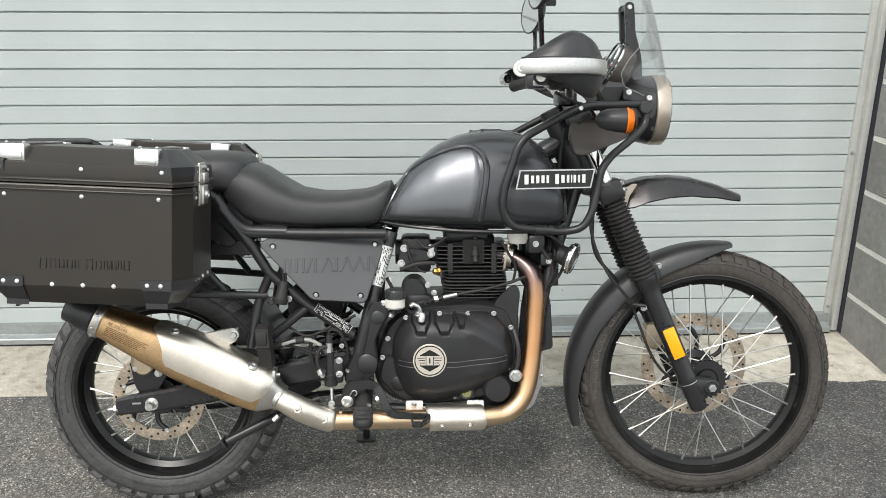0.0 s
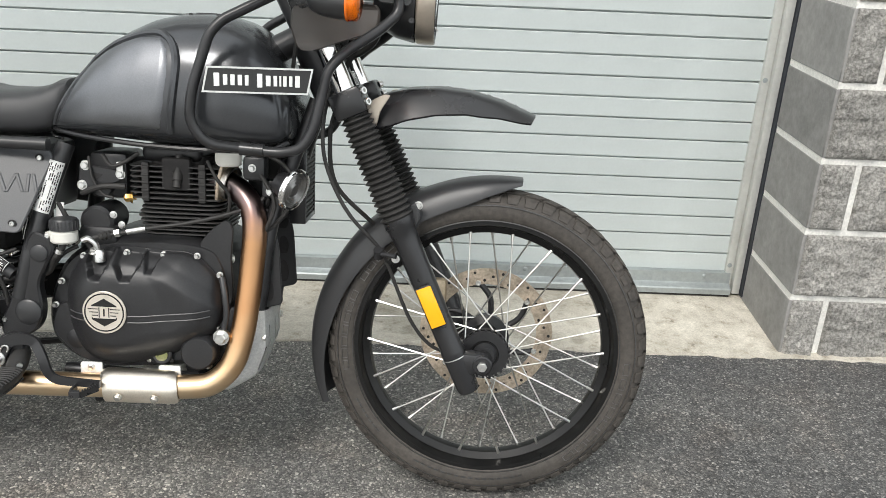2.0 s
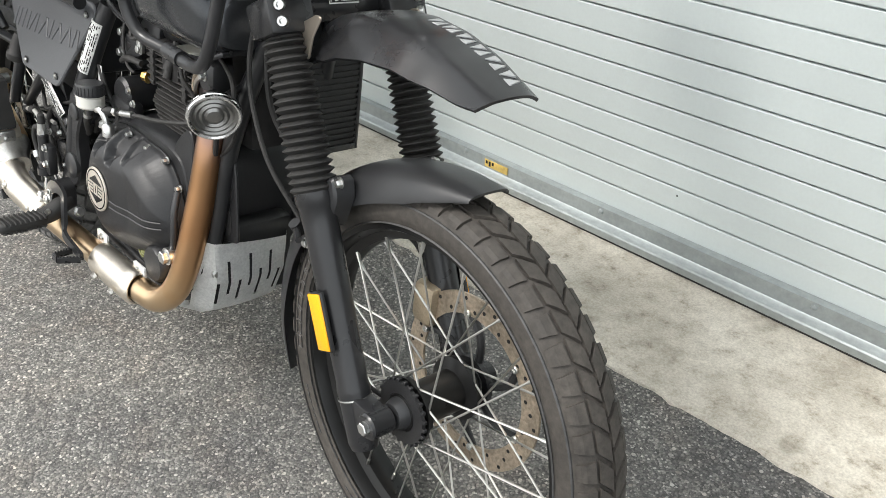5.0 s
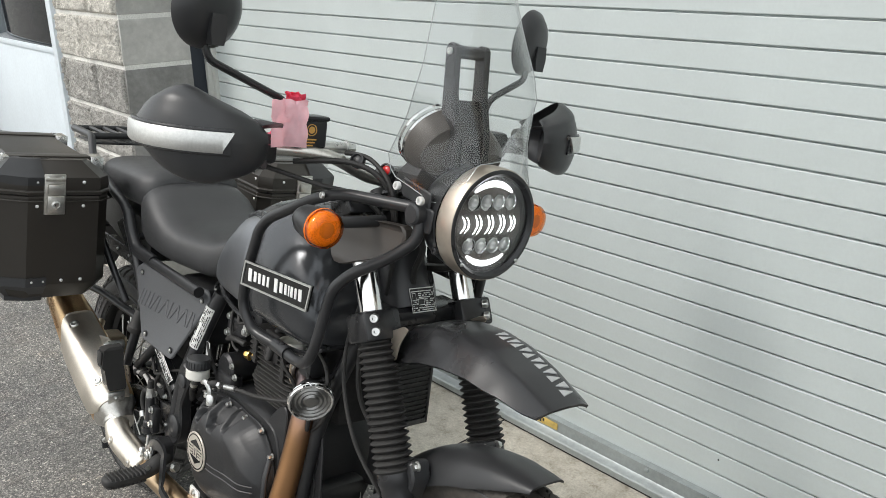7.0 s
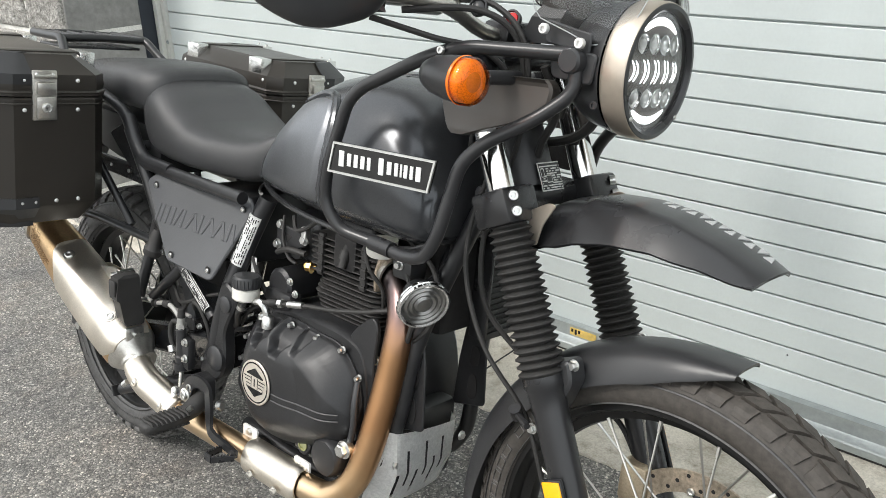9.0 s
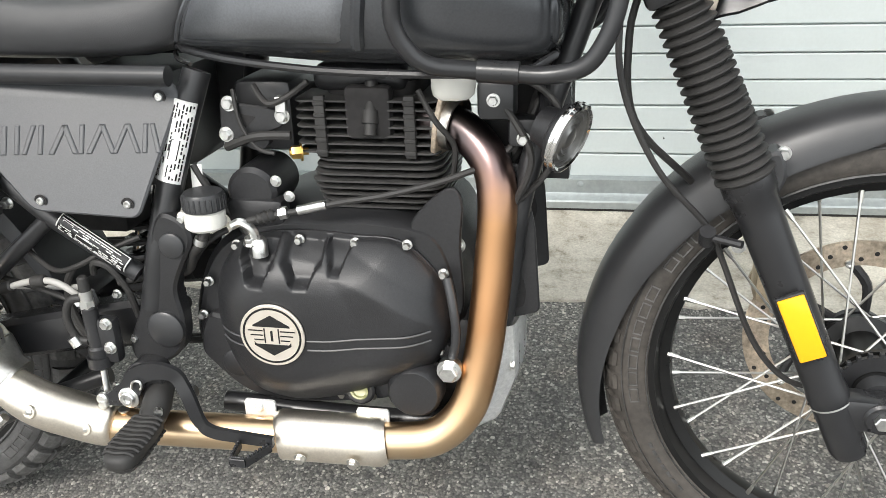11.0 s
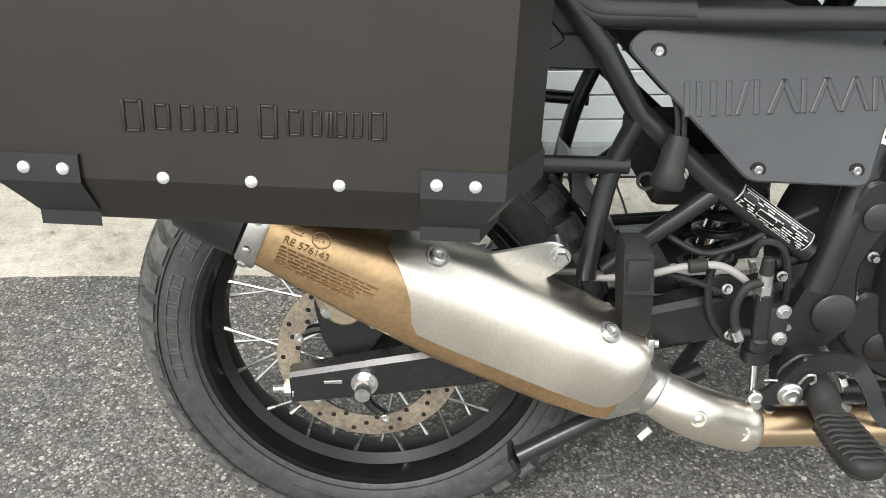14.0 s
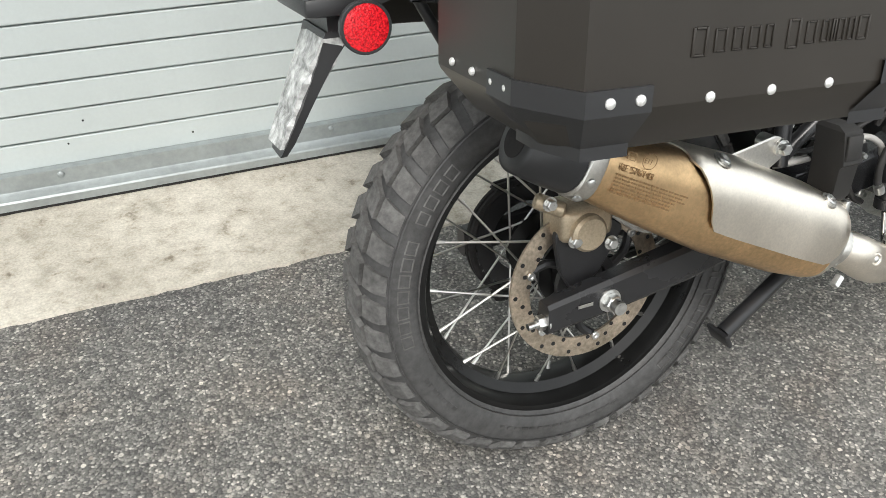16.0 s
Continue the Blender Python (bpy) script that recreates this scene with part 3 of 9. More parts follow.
# small dark screw heads and a warning sticker on the lowest slats and the rail
part("warning_sticker", box((0.28, -0.0262, 0.062), (0.37, -0.0245, 0.086), 0.0005, 1), YELLOW, door, "worn yellow warning sticker")
bm = join(*[box((0.285 + 0.012 * k, -0.0270, 0.066 if k % 2 else 0.072), (0.292 + 0.012 * k, -0.0260, 0.082), 0, 1) for k in range(3)])
part("sticker_print", bm, SIGNBLACK, door, "black printed bars")
for x, z in ((-1.02, 0.14), (-0.75, 0.12), (-0.98, 0.19), (0.9, 0.20)):
    part("screw", dome((x, -0.001, z), (0, -1, 0), 0.0022, 0.001), DARKGAP, door)

for nm, xa, s in (("door_guide_1", X_R, 1), ("door_guide_2", X_L, -1)):
    g = rise(nm, (xa, DOOR_Y, 0))
    tagged(g, "pale painted steel door guide with a dark backing angle", "door guide", kind="structure")
    lo, hi = sorted((-s * 0.004, -s * 0.030))
    part("guide_channel", box((lo, -0.036, 0.022), (hi, 0.03, 3.2), 0.003), JAMBM, g)
    lo, hi = sorted((-s * 0.0305, -s * 0.056))
    part("guide_lip", box((lo, -0.016, 0.022), (hi, 0.03, 3.2), 0.003), JAMBM, g, "pale painted guide lip")
    lo, hi = sorted((s * 0.002, -s * 0.0035))
    part("backing_angle", box((lo, -0.095 if s < 0 else -0.060, 0.022), (hi, 0.03, 3.2), 0.001, 1), DARKSTEEL, g, "dark steel backing angle")
    for z in (0.12, 0.75, 1.38):
        part("guide_bolt", hexnut((-s * 0.046, -0.016, z), (0, -1, 0), 0.006, 0.005), RAILM, g)


# ---- block walls ----
def split_block(w, h, seed, depth=0.05):
    """The front of a split-face block: a broken, uneven face with crisp margins. Local x across, z up, face towards -y."""
    bm = bmesh.new()
    nx, nz = max(6, int(w / 0.0085)), 24
    g = []
    for j in range(nz + 1):
        row = []
        for i in range(nx + 1):
            x, z = w * i / nx, h * j / nz
            edge = min(i, nx - i, j, nz - j)
            d = 0.0 if edge == 0 else (0.010 * noise.noise((x * 9 + seed * 7, z * 9, seed)) + 0.009 * noise.noise((x * 31, z * 31 + seed * 3, 5)) + 0.009 * noise.noise((x * 83, z * 83 + seed * 3, 9)) + 0.010)
            row.append(bm.verts.new((x, -max(d, 0.0), z)))
        g.append(row)
    for a, b in zip(g, g[1:]):
        for k in range(nx):
            bm.faces.new((a[k], a[k + 1], b[k + 1], b[k]))
    rim = [g[0][i] for i in range(nx + 1)] + [g[j][nx] for j in range(1, nz + 1)] + [g[nz][i] for i in range(nx - 1, -1, -1)] + [g[j][0] for j in range(nz - 1, 0, -1)]
    back = [bm.verts.new((v.co.x, depth, v.co.z)) for v in rim]
    for k in range(len(rim)):
        k2 = (k + 1) % len(rim)
        bm.faces.new((rim[k], rim[k2], back[k2], back[k]))
    return bm


BLOCKS = {}


def wall_front(name, parent, x0, x1, s, firsts=(0.40, 0.20)):
    """Courses of split-face blocks from the corner x0 outwards to x1; s: the way from the corner."""
    J = 0.018
    for r, (za, zb) in enumerate(zip(JOINTS, JOINTS[1:])):
        z_lo, z_hi = max(za, -0.02) + J / 2, zb - J / 2
        x, first = 0.0, True
        span = abs(x1 - x0)
        while x < span - 0.02:
            w = firsts[r % 2] if first else 0.40
            w = min(w, span - x)
            first = False
            key = (round(w, 3), round(z_hi - z_lo, 3), (r * 3 + int(x * 10)) % 5, za > 1.0)
            if key not in BLOCKS:
                ob = part("block", split_block(w - J, z_hi - z_lo, key[2] + 1.5, 0.05), SPLITPALE if za > 1.0 else SPLITDARK, parent, sharp=60)
                BLOCKS[key] = ob.data
            else:
                ob = new("block", BLOCKS[key])
                ob.parent = parent
            xa = x0 + x if s > 0 else x0 - x - w
            ob.matrix_world = pose(xa + J / 2, WALL_Y, z_lo)
            x += w


def wall_reveal(parent, xa, s):
    """Smooth block ends that face the door opening."""
    for r, (za, zb) in enumerate(zip(JOINTS, JOINTS[1:])):
        z_lo, z_hi = max(za, -0.02) + 0.009, zb - 0.009
        lo, hi = sorted((xa, xa + s * 0.03))
        part("block_end", box((lo, WALL_Y + 0.001, z_lo), (hi, DOOR_Y + 0.03, z_hi), 0.003, 1), FLATPALE if za > 1.0 else FLATDARK, parent)


for nm, x0, x1, s in (("wall_right", X_R, X_R + 2.4, 1), ("wall_left", X_L, SIDE_X, -1)):
    lo, hi = sorted((x0 + s * 0.002, x1))
    w = part(nm, box((lo, WALL_Y + 0.003, -0.05), (hi, 1.6, 3.6), 0, 1), MORTAR)
    tagged(w, "wall of rough split-face concrete blocks with pale mortar, grey below and cream above", "block wall", kind="structure")
    wall_front(nm, w, x0, x1, s, (0.11, 0.31) if s > 0 else (0.335, 0.475))
    wall_reveal(w, x0 + (0 if s > 0 else -0.0), s)
tagged(part("wall_header", box((X_L - 0.01, 0.75, 2.95), (X_R + 0.01, 1.6, 3.6), 0.004), FLATPALE), "plain pale wall over the roller door", "wall", kind="structure")

# side door in the wall beyond the corner
d2 = rise("door_2", (SIDE_X, WALL_Y, 0))
tagged(d2, "pale blue steel side door with a dark window pane", "door", kind="structure")
DW = 1.50
for lo, hi in (((-DW - 0.06, 0.03, 0), (-0.06, 0.075, 1.04)), ((-0.20, 0.03, 1.04), (-0.06, 0.075, 2.05)), ((-DW - 0.06, 0.03, 1.04), (-DW + 0.08, 0.075, 2.05)), ((-DW + 0.08, 0.03, 1.90), (-0.20, 0.075, 2.05))):
    part("door_panel", box(lo, hi, 0.002), PEDDOOR, d2)
part("pane", box((-DW + 0.07, 0.05, 1.03), (-0.19, 0.06, 1.91), 0.001), DARKGLASS, d2, "dark window pane")
bm = join(box((-DW + 0.06, 0.022, 1.015), (-0.18, 0.032, 1.045)), box((-0.205, 0.022, 1.045), (-0.18, 0.032, 1.92)), box((-DW + 0.06, 0.022, 1.045), (-DW + 0.085, 0.032, 1.92)))
part("window_frame", bm, PEDDOOR, d2, "pale window frame")
part("jamb", box((-0.058, -0.02, 0), (-0.002, 0.09, 2.12), 0.003), PEDDOOR, d2)
part("jamb", box((-DW - 0.12, -0.02, 0), (-DW - 0.062, 0.09, 2.12), 0.003), DARKSTEEL, d2)
for z in (0.35, 1.12, 1.8):
    part("hinge", rod((-0.06, 0.012, z), (-0.06, 0.012, z + 0.11), 0.009, bev=0.002), RAILM, d2, "steel hinge")
bm = join(rod((-DW + 0.0, 0.03, 0.98), (-DW, -0.03, 0.98), 0.011), tube(rounded([(-DW, -0.03, 0.98), (-DW + 0.12, -0.03, 0.98)], 0.01), 0.010))
part("handle", bm, STEEL, d2, "steel lever handle")
w = part("wall_far", box((-7.5, WALL_Y + 0.008, -0.05), (SIDE_X - DW - 0.12, 1.6, 3.6), 0, 1), MORTAR)
tagged(w, "wall of rough split-face blocks beyond the side door", "block wall", kind="structure")
wall_front("wall_far", w, SIDE_X - DW - 0.12, SIDE_X - DW - 0.12 - 1.6, -1)
tagged(part("wall_over_door", box((SIDE_X - DW - 0.12, 0.72, 2.12), (SIDE_X, 1.6, 3.6), 0.004), FLATPALE), "pale wall over the side door", "wall", kind="structure")
# added unseen backing, its near-black colour stands for shade behind the door
tagged(part("backing_behind_door", box((SIDE_X - DW - 0.12, 0.80, -0.05), (SIDE_X, 0.9, 2.12), 0.002), DARKGAP), "dark backing added behind the side door as shade", "wall", kind="structure")


# ---- motorcycle: x ahead, y to its left, z up, leaning on its side stand ----
STAND = Matrix.Translation((0.004, 0.030, 0)) @ pose(0, 0, 0, 0, 0, -1.3) @ pose(0, 0, 0, -10.2)
bike = rise("motorcycle", (0, 0, 0))
bike.matrix_world = STAND
tagged(bike, "matte black adventure motorcycle leaning on its side stand on asphalt", "motorcycle")
HOME = bike
AX_R, AX_F = Vector((0.015, 0, 0.3235)), Vector((1.488, 0, 0.3475))
# the front end is turned a little to the right about the steering head
HEAD, RAKE = Vector((1.10, 0, 1.0)), radians(24.3)
STEER = Matrix.Translation(HEAD) @ Matrix.Rotation(radians(-3.0), 4, Vector((-math.sin(RAKE), 0, math.cos(RAKE)))) @ Matrix.Translation(-HEAD)


def bolt(c, way, r=0.006, h=0.006, parent=None, mat=None, kind="hex", xf=None, name="bolt"):
    make = {"hex": hexnut, "socket": socket, "dome": dome}[kind]
    return part(name, make(c, way, r, h), mat or BOLTM, parent or bike, xf=xf)


# ---- wheels ----
def tyre_ring(c, R, w, rim_r, seg=112):
    """The carcass: a rounded section turned round the axle (along y)."""
    h = R - rim_r
    sec = [(-0.36, 0.0), (-0.46, 0.12), (-0.50, 0.30), (-0.495, 0.52), (-0.455, 0.70), (-0.37, 0.84), (-0.24, 0.93), (-0.10, 0.965), (0.10, 0.965), (0.24, 0.93), (0.37, 0.84), (0.455, 0.70), (0.495, 0.52), (0.50, 0.30), (0.46, 0.12), (0.36, 0.0)]
    return lathe([(a * w, rim_r + b * h * (0.93 if b > 0.6 else 1)) for a, b in sec], c, c + Vector((0, 1, 0)), seg, closed=True)


def tread_blocks(c, R, w, rim_r, pitches, rnd, fill=0.0, tall=1.0, road=False):
    """Chevron knobs: two in the middle and one on each shoulder, pitch by pitch."""
    h = R - rim_r
    bm = bmesh.new()

    VS, YS, BS = [0, 0.2, 0.45, 0.72, 0.95, 1.12], [0, 0.10, 0.24, 0.37, 0.455, 0.495], [0.90, 0.895, 0.86, 0.775, 0.645, 0.48]

    def place(v, ang, lift):
        """v: across the tread from -1 to 1; the crown of the carcass, lifted along its normal."""
        q = abs(v)
        tilt = 1.25 * min(q, 1.1) ** 1.6
        yy = math.copysign(np.interp(q, VS, YS) * w + lift * math.sin(tilt), v)
        rr = rim_r + np.interp(q, VS, BS) * h + lift * math.cos(tilt)
        return Vector((c.x + rr * math.cos(ang), c.y + yy, c.z + rr * math.sin(ang)))

    step = 2 * math.pi / pitches
    for k in range(pitches):
        a0 = k * step
        for s in (-1, 1):
            sh = 0.0 if s < 0 else 0.5
            shapes = [
                [(0.03, 0.05), (0.46, 0.40), (0.46, 1.00), (0.03, 0.66)],
                [(0.52, 0.36), (1.00, 0.58), (1.00, 1.16), (0.52, 0.96)],
            ]
            if road:
                shapes = [
                    [(0.03, 0.00), (0.43, 0.52), (0.43, 1.16), (0.03, 0.64)],
                    [(0.49, 0.50), (0.95, 0.64), (0.95, 1.06), (0.49, 1.10)],
                ]
            for n, (p0, p1, p2, p3) in enumerate(shapes):
                jit = rnd.uniform(-0.015, 0.015)
                lift = tall * (0.0070 if n == 0 else 0.0056)
                low, top = [], []
                for k2 in range(5):
                    t = k2 / 4
                    v = p0[0] + (p1[0] - p0[0]) * t
                    a, b = p0[1] + (p1[1] - p0[1]) * t, p3[1] + (p2[1] - p3[1]) * t + fill
                    inset = 0.03
                    vt = v + (0.012 if k2 == 0 else -0.012 if k2 == 4 else 0)
                    low.append([bm.verts.new(place(s * v, a0 + (w + sh + jit) * step, -0.005)) for w in (a, b)])
                    top.append([bm.verts.new(place(s * vt, a0 + (w + sh + jit) * step, lift * (0.55 if n and k2 == 4 else 1))) for w in (a + inset, b - inset)])
                for k2 in range(4):
                    bm.faces.new((top[k2][0], top[k2][1], top[k2 + 1][1], top[k2 + 1][0]))
                    for e in (0, 1):
                        bm.faces.new((low[k2][e], low[k2 + 1][e], top[k2 + 1][e], top[k2][e]))
                for k2 in (0, 4):
                    bm.faces.new((low[k2][0], low[k2][1], top[k2][1], top[k2][0]))
    return bm


def side_bars(c, r0, r1, y, spans):
    """Raised plain bars round a sidewall: rows of (start, end) degrees."""
    bms = []
    for a, b in spans:
        n = max(2, int((b - a) / 3))
        rings = []
        for k in range(n + 1):
            t = radians(a + (b - a) * k / n)
            rings.append([(c.x + r * math.cos(t), yy, c.z + r * math.sin(t)) for r, yy in ((r0, y + 0.002), (r0, y), (r1, y + 0.0015), (r1, y + 0.0035))])
        bms.append(loft(rings))
    return join(*bms)


def wheel(name, c, R, w, rim_r, disc_r, disc_y, hub_r, pitches, xf, label):
    rnd = random.Random(7)
    Y = Vector((0, 1, 0))
    wh = new(name)
    wh.empty_display_size = 0.05
    wh.parent = bike
    wh["label"] = label
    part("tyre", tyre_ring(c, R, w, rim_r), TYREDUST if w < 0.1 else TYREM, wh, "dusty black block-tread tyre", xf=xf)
    # rear blocks paler than the carcass, so groove shade is partly in the colour
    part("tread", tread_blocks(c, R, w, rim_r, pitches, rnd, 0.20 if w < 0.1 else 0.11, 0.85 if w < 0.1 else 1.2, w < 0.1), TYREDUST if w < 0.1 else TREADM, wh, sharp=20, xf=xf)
    # raised plain bars where the sidewall carries its maker's marks
    ym = 0.5 * w * 0.985
    h = R - rim_r
    r0, r1 = rim_r + 0.27 * h, rim_r + 0.45 * h
    spans = [(157 + 5.1 * k, 161.2 + 5.1 * k) for k in range(7)] + [(133 + 5 * k, 136.8 + 5 * k) for k in range(4)] + [(-52 + 6.5 * k, -47 + 6.5 * k) for k in range(8)]
    for a, b in spans:
        outline = [(r0, r0 + 0.0014, a, b), (r1 - 0.0014, r1, a, b), (r0, r1, a, a + 0.35), (r0, r1, b - 0.35, b)]
        part("sidewall_mark", join(*[side_bars(c, ra, rb, -ym - 0.0024, [(x, y)]) for ra, rb, x, y in outline]), MARKM, wh, xf=xf)
    fine = [(-118 + 3.0 * k, -116 + 3.0 * k) for k in range(16)] + [(205 + 2.6 * k, 206.8 + 2.6 * k) for k in range(7)]
    for span in fine:
        part("sidewall_print", side_bars(c, rim_r + 0.30 * h, rim_r + 0.37 * h, -ym - 0.0022, [span]), TYREM, wh, xf=xf)
    for r in (rim_r + 0.10 * h, rim_r + 0.56 * h):
        part("sidewall_bead", side_bars(c, r, r + 0.0018, -ym * (0.955 if r < rim_r + 0.2 * h else 1.0) - 0.002, [(0, 360)]), TYREM, wh, xf=xf)
    # rim: a deep channel with rolled edges
    rw = w * 0.36
    sec = [(-rw, rim_r + 0.010), (-rw - 0.006, rim_r + 0.008), (-rw - 0.006, rim_r - 0.003), (-rw + 0.004, rim_r - 0.008), (-rw * 0.55, rim_r - 0.010), (-rw * 0.35, rim_r - 0.024), (0, rim_r - 0.027), (rw * 0.35, rim_r - 0.024), (rw * 0.55, rim_r - 0.010), (rw - 0.004, rim_r - 0.008), (rw + 0.006, rim_r - 0.003), (rw + 0.006, rim_r + 0.008), (rw, rim_r + 0.010), (rw * 0.7, rim_r - 0.002), (0, rim_r - 0.018), (-rw * 0.7, rim_r - 0.002)]
    part("rim", lathe(sec, c, c + Y, 96, closed=True), RIMM, wh, "black wire wheel rim", xf=xf)
    # hub
    hw = 0.052
    prof = [(-hw - 0.012, 0), (-hw - 0.012, hub_r * 0.55), (-hw, hub_r * 0.62), (-hw, hub_r), (-hw + 0.008, hub_r), (-hw + 0.016, hub_r * 0.66), (hw - 0.016, hub_r * 0.66), (hw - 0.008, hub_r), (hw, hub_r), (hw, hub_r * 0.62), (hw + 0.02, hub_r * 0.5), (hw + 0.02, 0)]
    part("hub", lathe(prof, c, c + Y, 36), RIMM, wh, "black hub", xf=xf)
    # spokes with their nipples
    for k in range(36):
        s = 1 if k % 2 else -1
        a = 2 * math.pi * k / 36
        lead = 0.95 * (1 if (k // 2) % 2 else -1)
        ha = a + lead
        p = c + Vector((hub_r * 0.92 * math.cos(ha), s * (hw - 0.004), hub_r * 0.92 * math.sin(ha)))
        q = c + Vector(((rim_r - 0.021) * math.cos(a), s * 0.012, (rim_r - 0.021) * math.sin(a)))
        sp = part("spoke", rod(p, q, 0.0018, seg=6), SPOKEM, wh, xf=xf)
        e = q + (p - q).normalized() * 0.016
        part("nipple", rod(q, e, 0.0036, 0.0028, seg=6), SPOKEM, wh, xf=xf)
    # brake disc with drilled edge
    d0 = c + Vector((0, disc_y, 0))
    band = 0.036 if disc_r > 0.13 else 0.030
    prof = [(-0.002, disc_r - band), (-0.002, disc_r), (0.002, disc_r), (0.002, disc_r - band)]
    part("brake_disc", lathe(prof, d0, d0 + Y, 72, closed=True), DISCM, wh, "rust-tinted drilled steel disc", xf=xf)
    for k in range(42):
        a = 2 * math.pi * k / 42
        rr = disc_r - (0.008, 0.018, 0.027)[k % 3]
        for s in (-1, 1):
            p = d0 + Vector((rr * math.cos(a), s * 0.00205, rr * math.sin(a)))
            # dark discs on the face paint the shade of the drilled holes
            part("disc_hole", lathe([(0, 0.0034), (0.0003, 0.0034), (0.0003, 0)], p, p + Y * s, 8), DARKGAP, wh, xf=xf)
    inner = disc_r - band
    carrier = lathe([(-0.004, hub_r * 0.6), (-0.004, hub_r * 0.85), (0.006, hub_r * 0.85), (0.006, hub_r * 0.6)], d0, d0 + Y, 36, closed=True)
    carrier = part("disc_carrier", carrier, CASE, wh, "black disc carrier", xf=xf)
    for k in range(6):
        a = 2 * math.pi * k / 6 + 0.3
        b = a + 0.42
        o = d0 + Vector((0, 0.004, 0))
        way = [o + Vector((r * math.cos(t), 0, r * math.sin(t))) for r, t in ((hub_r * 0.75, a), ((hub_r + inner) / 2, a + 0.16), (inner + 0.006, b))]
        part("carrier_arm", tube(spline(way, 4), 0.0068, 8), CASE, wh, xf=xf)
    for k in range(6):
        a = 2 * math.pi * k / 6 + 0.3 + 0.42
        p = d0 + Vector(((inner + 0.004) * math.cos(a), -0.003, (inner + 0.004) * math.sin(a)))
        part("carrier_bolt", socket(p, (0, -1, 0), 0.0062, 0.004), BOLTM, wh, xf=xf)
    return wh


SHIFT = Vector((0.002, -0.010, -0.003))
rear = wheel("rear_wheel", AX_R, 0.325, 0.122, 0.232, 0.120, -0.088, 0.055, 42, None, "wire-spoked rear wheel with a block-tread tyre")
SHIFT = Vector((0, 0, 0))
front = wheel("front_wheel", AX_F, 0.348, 0.094, 0.277, 0.150, 0.078, 0.052, 56, STEER, "tall wire-spoked front wheel with a block-tread tyre")

ring_c = AX_F + Vector((0, -0.060, 0))
part("sensor_ring", lathe([(-0.003, 0.030), (-0.003, 0.050), (0.003, 0.050), (0.003, 0.030)], ring_c, ring_c + Vector((0, 1, 0)), 40, closed=True), CASE, front, "black slotted sensor ring", xf=STEER)
for k in range(24):
    a = 2 * math.pi * k / 24
    p = ring_c + Vector((0.052 * math.cos(a), 0, 0.052 * math.sin(a)))
    part("ring_tooth", box((p.x - 0.0028, p.y - 0.003, p.z - 0.0028), (p.x + 0.0028, p.y + 0.003, p.z + 0.0028), 0.0006, 1), CASE, front, xf=STEER)
part("hub_cap", lathe([(-0.020, 0), (-0.020, 0.020), (-0.012, 0.024), (0.0, 0.026)], ring_c, ring_c + Vector((0, 1, 0)), 28), PLASTIC, front, "black hub seal", xf=STEER)
# rear sprocket and chain on the far side
SHIFT = Vector((0.002, -0.010, -0.003))
sp = lathe([(-0.003, 0.06), (-0.003, 0.088), (0.003, 0.088), (0.003, 0.06)], AX_R + Vector((0, 0.09, 0)), AX_R + Vector((0, 1, 0)), 44, closed=True)
for k in range(40):
    a = 2 * math.pi * k / 40
    p = AX_R + Vector((0.090 * math.cos(a), 0.09, 0.090 * math.sin(a)))
    sp = join(sp, rod(p - Vector((0, 0.003, 0)), p + Vector((0, 0.003, 0)), 0.004, seg=6))
part("sprocket", sp, CASE, rear, "dark chain sprocket")
way = [AX_R + Vector((0.52, 0.09, 0.09 + 0.045)), AX_R + Vector((0.0, 0.09, 0.097))] + [AX_R + Vector((-0.097 * math.sin(t), 0.09, 0.097 * math.cos(t))) for t in (0.5, 1.0, 1.57, 2.1, 2.6, 3.14)] + [AX_R + Vector((0.52, 0.09, -0.04))]
ch = bmesh.new()
pts = spline(way, 14)
for k in range(0, len(pts) - 1):
    for s in (-0.0055, 0.0055):
        if (pts[k + 1] - pts[k]).length > 1e-4:
            ch = join(ch, rod(pts[k] + Vector((0, s, 0)), pts[k + 1] + Vector((0, s, 0)), 0.0062, seg=6))
part("chain", ch, DARKGAP, bike, "greasy dark drive chain")

# rear axle, swingarm, adjuster
for s in (-1, 1):
    rings = []
    for x, z, h, t in ((-0.078, 0.313, 0.022, 0.014), (0.03, 0.330, 0.026, 0.016), (0.15, 0.350, 0.028, 0.018), (0.30, 0.382, 0.030, 0.020), (0.45, 0.408, 0.032, 0.022), (0.56, 0.425, 0.034, 0.024)):
        y = s * (0.135 if x < 0.2 else 0.135 - (x - 0.2) * 0.10)
        o = [(y + t * a, z + h * b) for a, b in ((-0.7, -1), (0.7, -1), (1, -0.75), (1, 0.75), (0.7, 1), (-0.7, 1), (-1, 0.75), (-1, -0.75))]
        rings.append([(x, yy, zz) for yy, zz in o])
    part("swingarm", loft(rings), SATIN, bike, "black box-section swingarm", sharp=25)
part("swingarm_bridge", box((0.36, -0.11, 0.37), (0.41, 0.11, 0.43), 0.008), SATIN)
part("axle", rod(AX_R - Vector((0, 0.178, 0)), AX_R + Vector((0, 0.16, 0)), 0.0095), BOLTM)
part("axle_nut", hexnut(AX_R + Vector((0, -0.150, 0)), (0, -1, 0), 0.0125, 0.013), BOLTM, bike, "large steel axle nut")
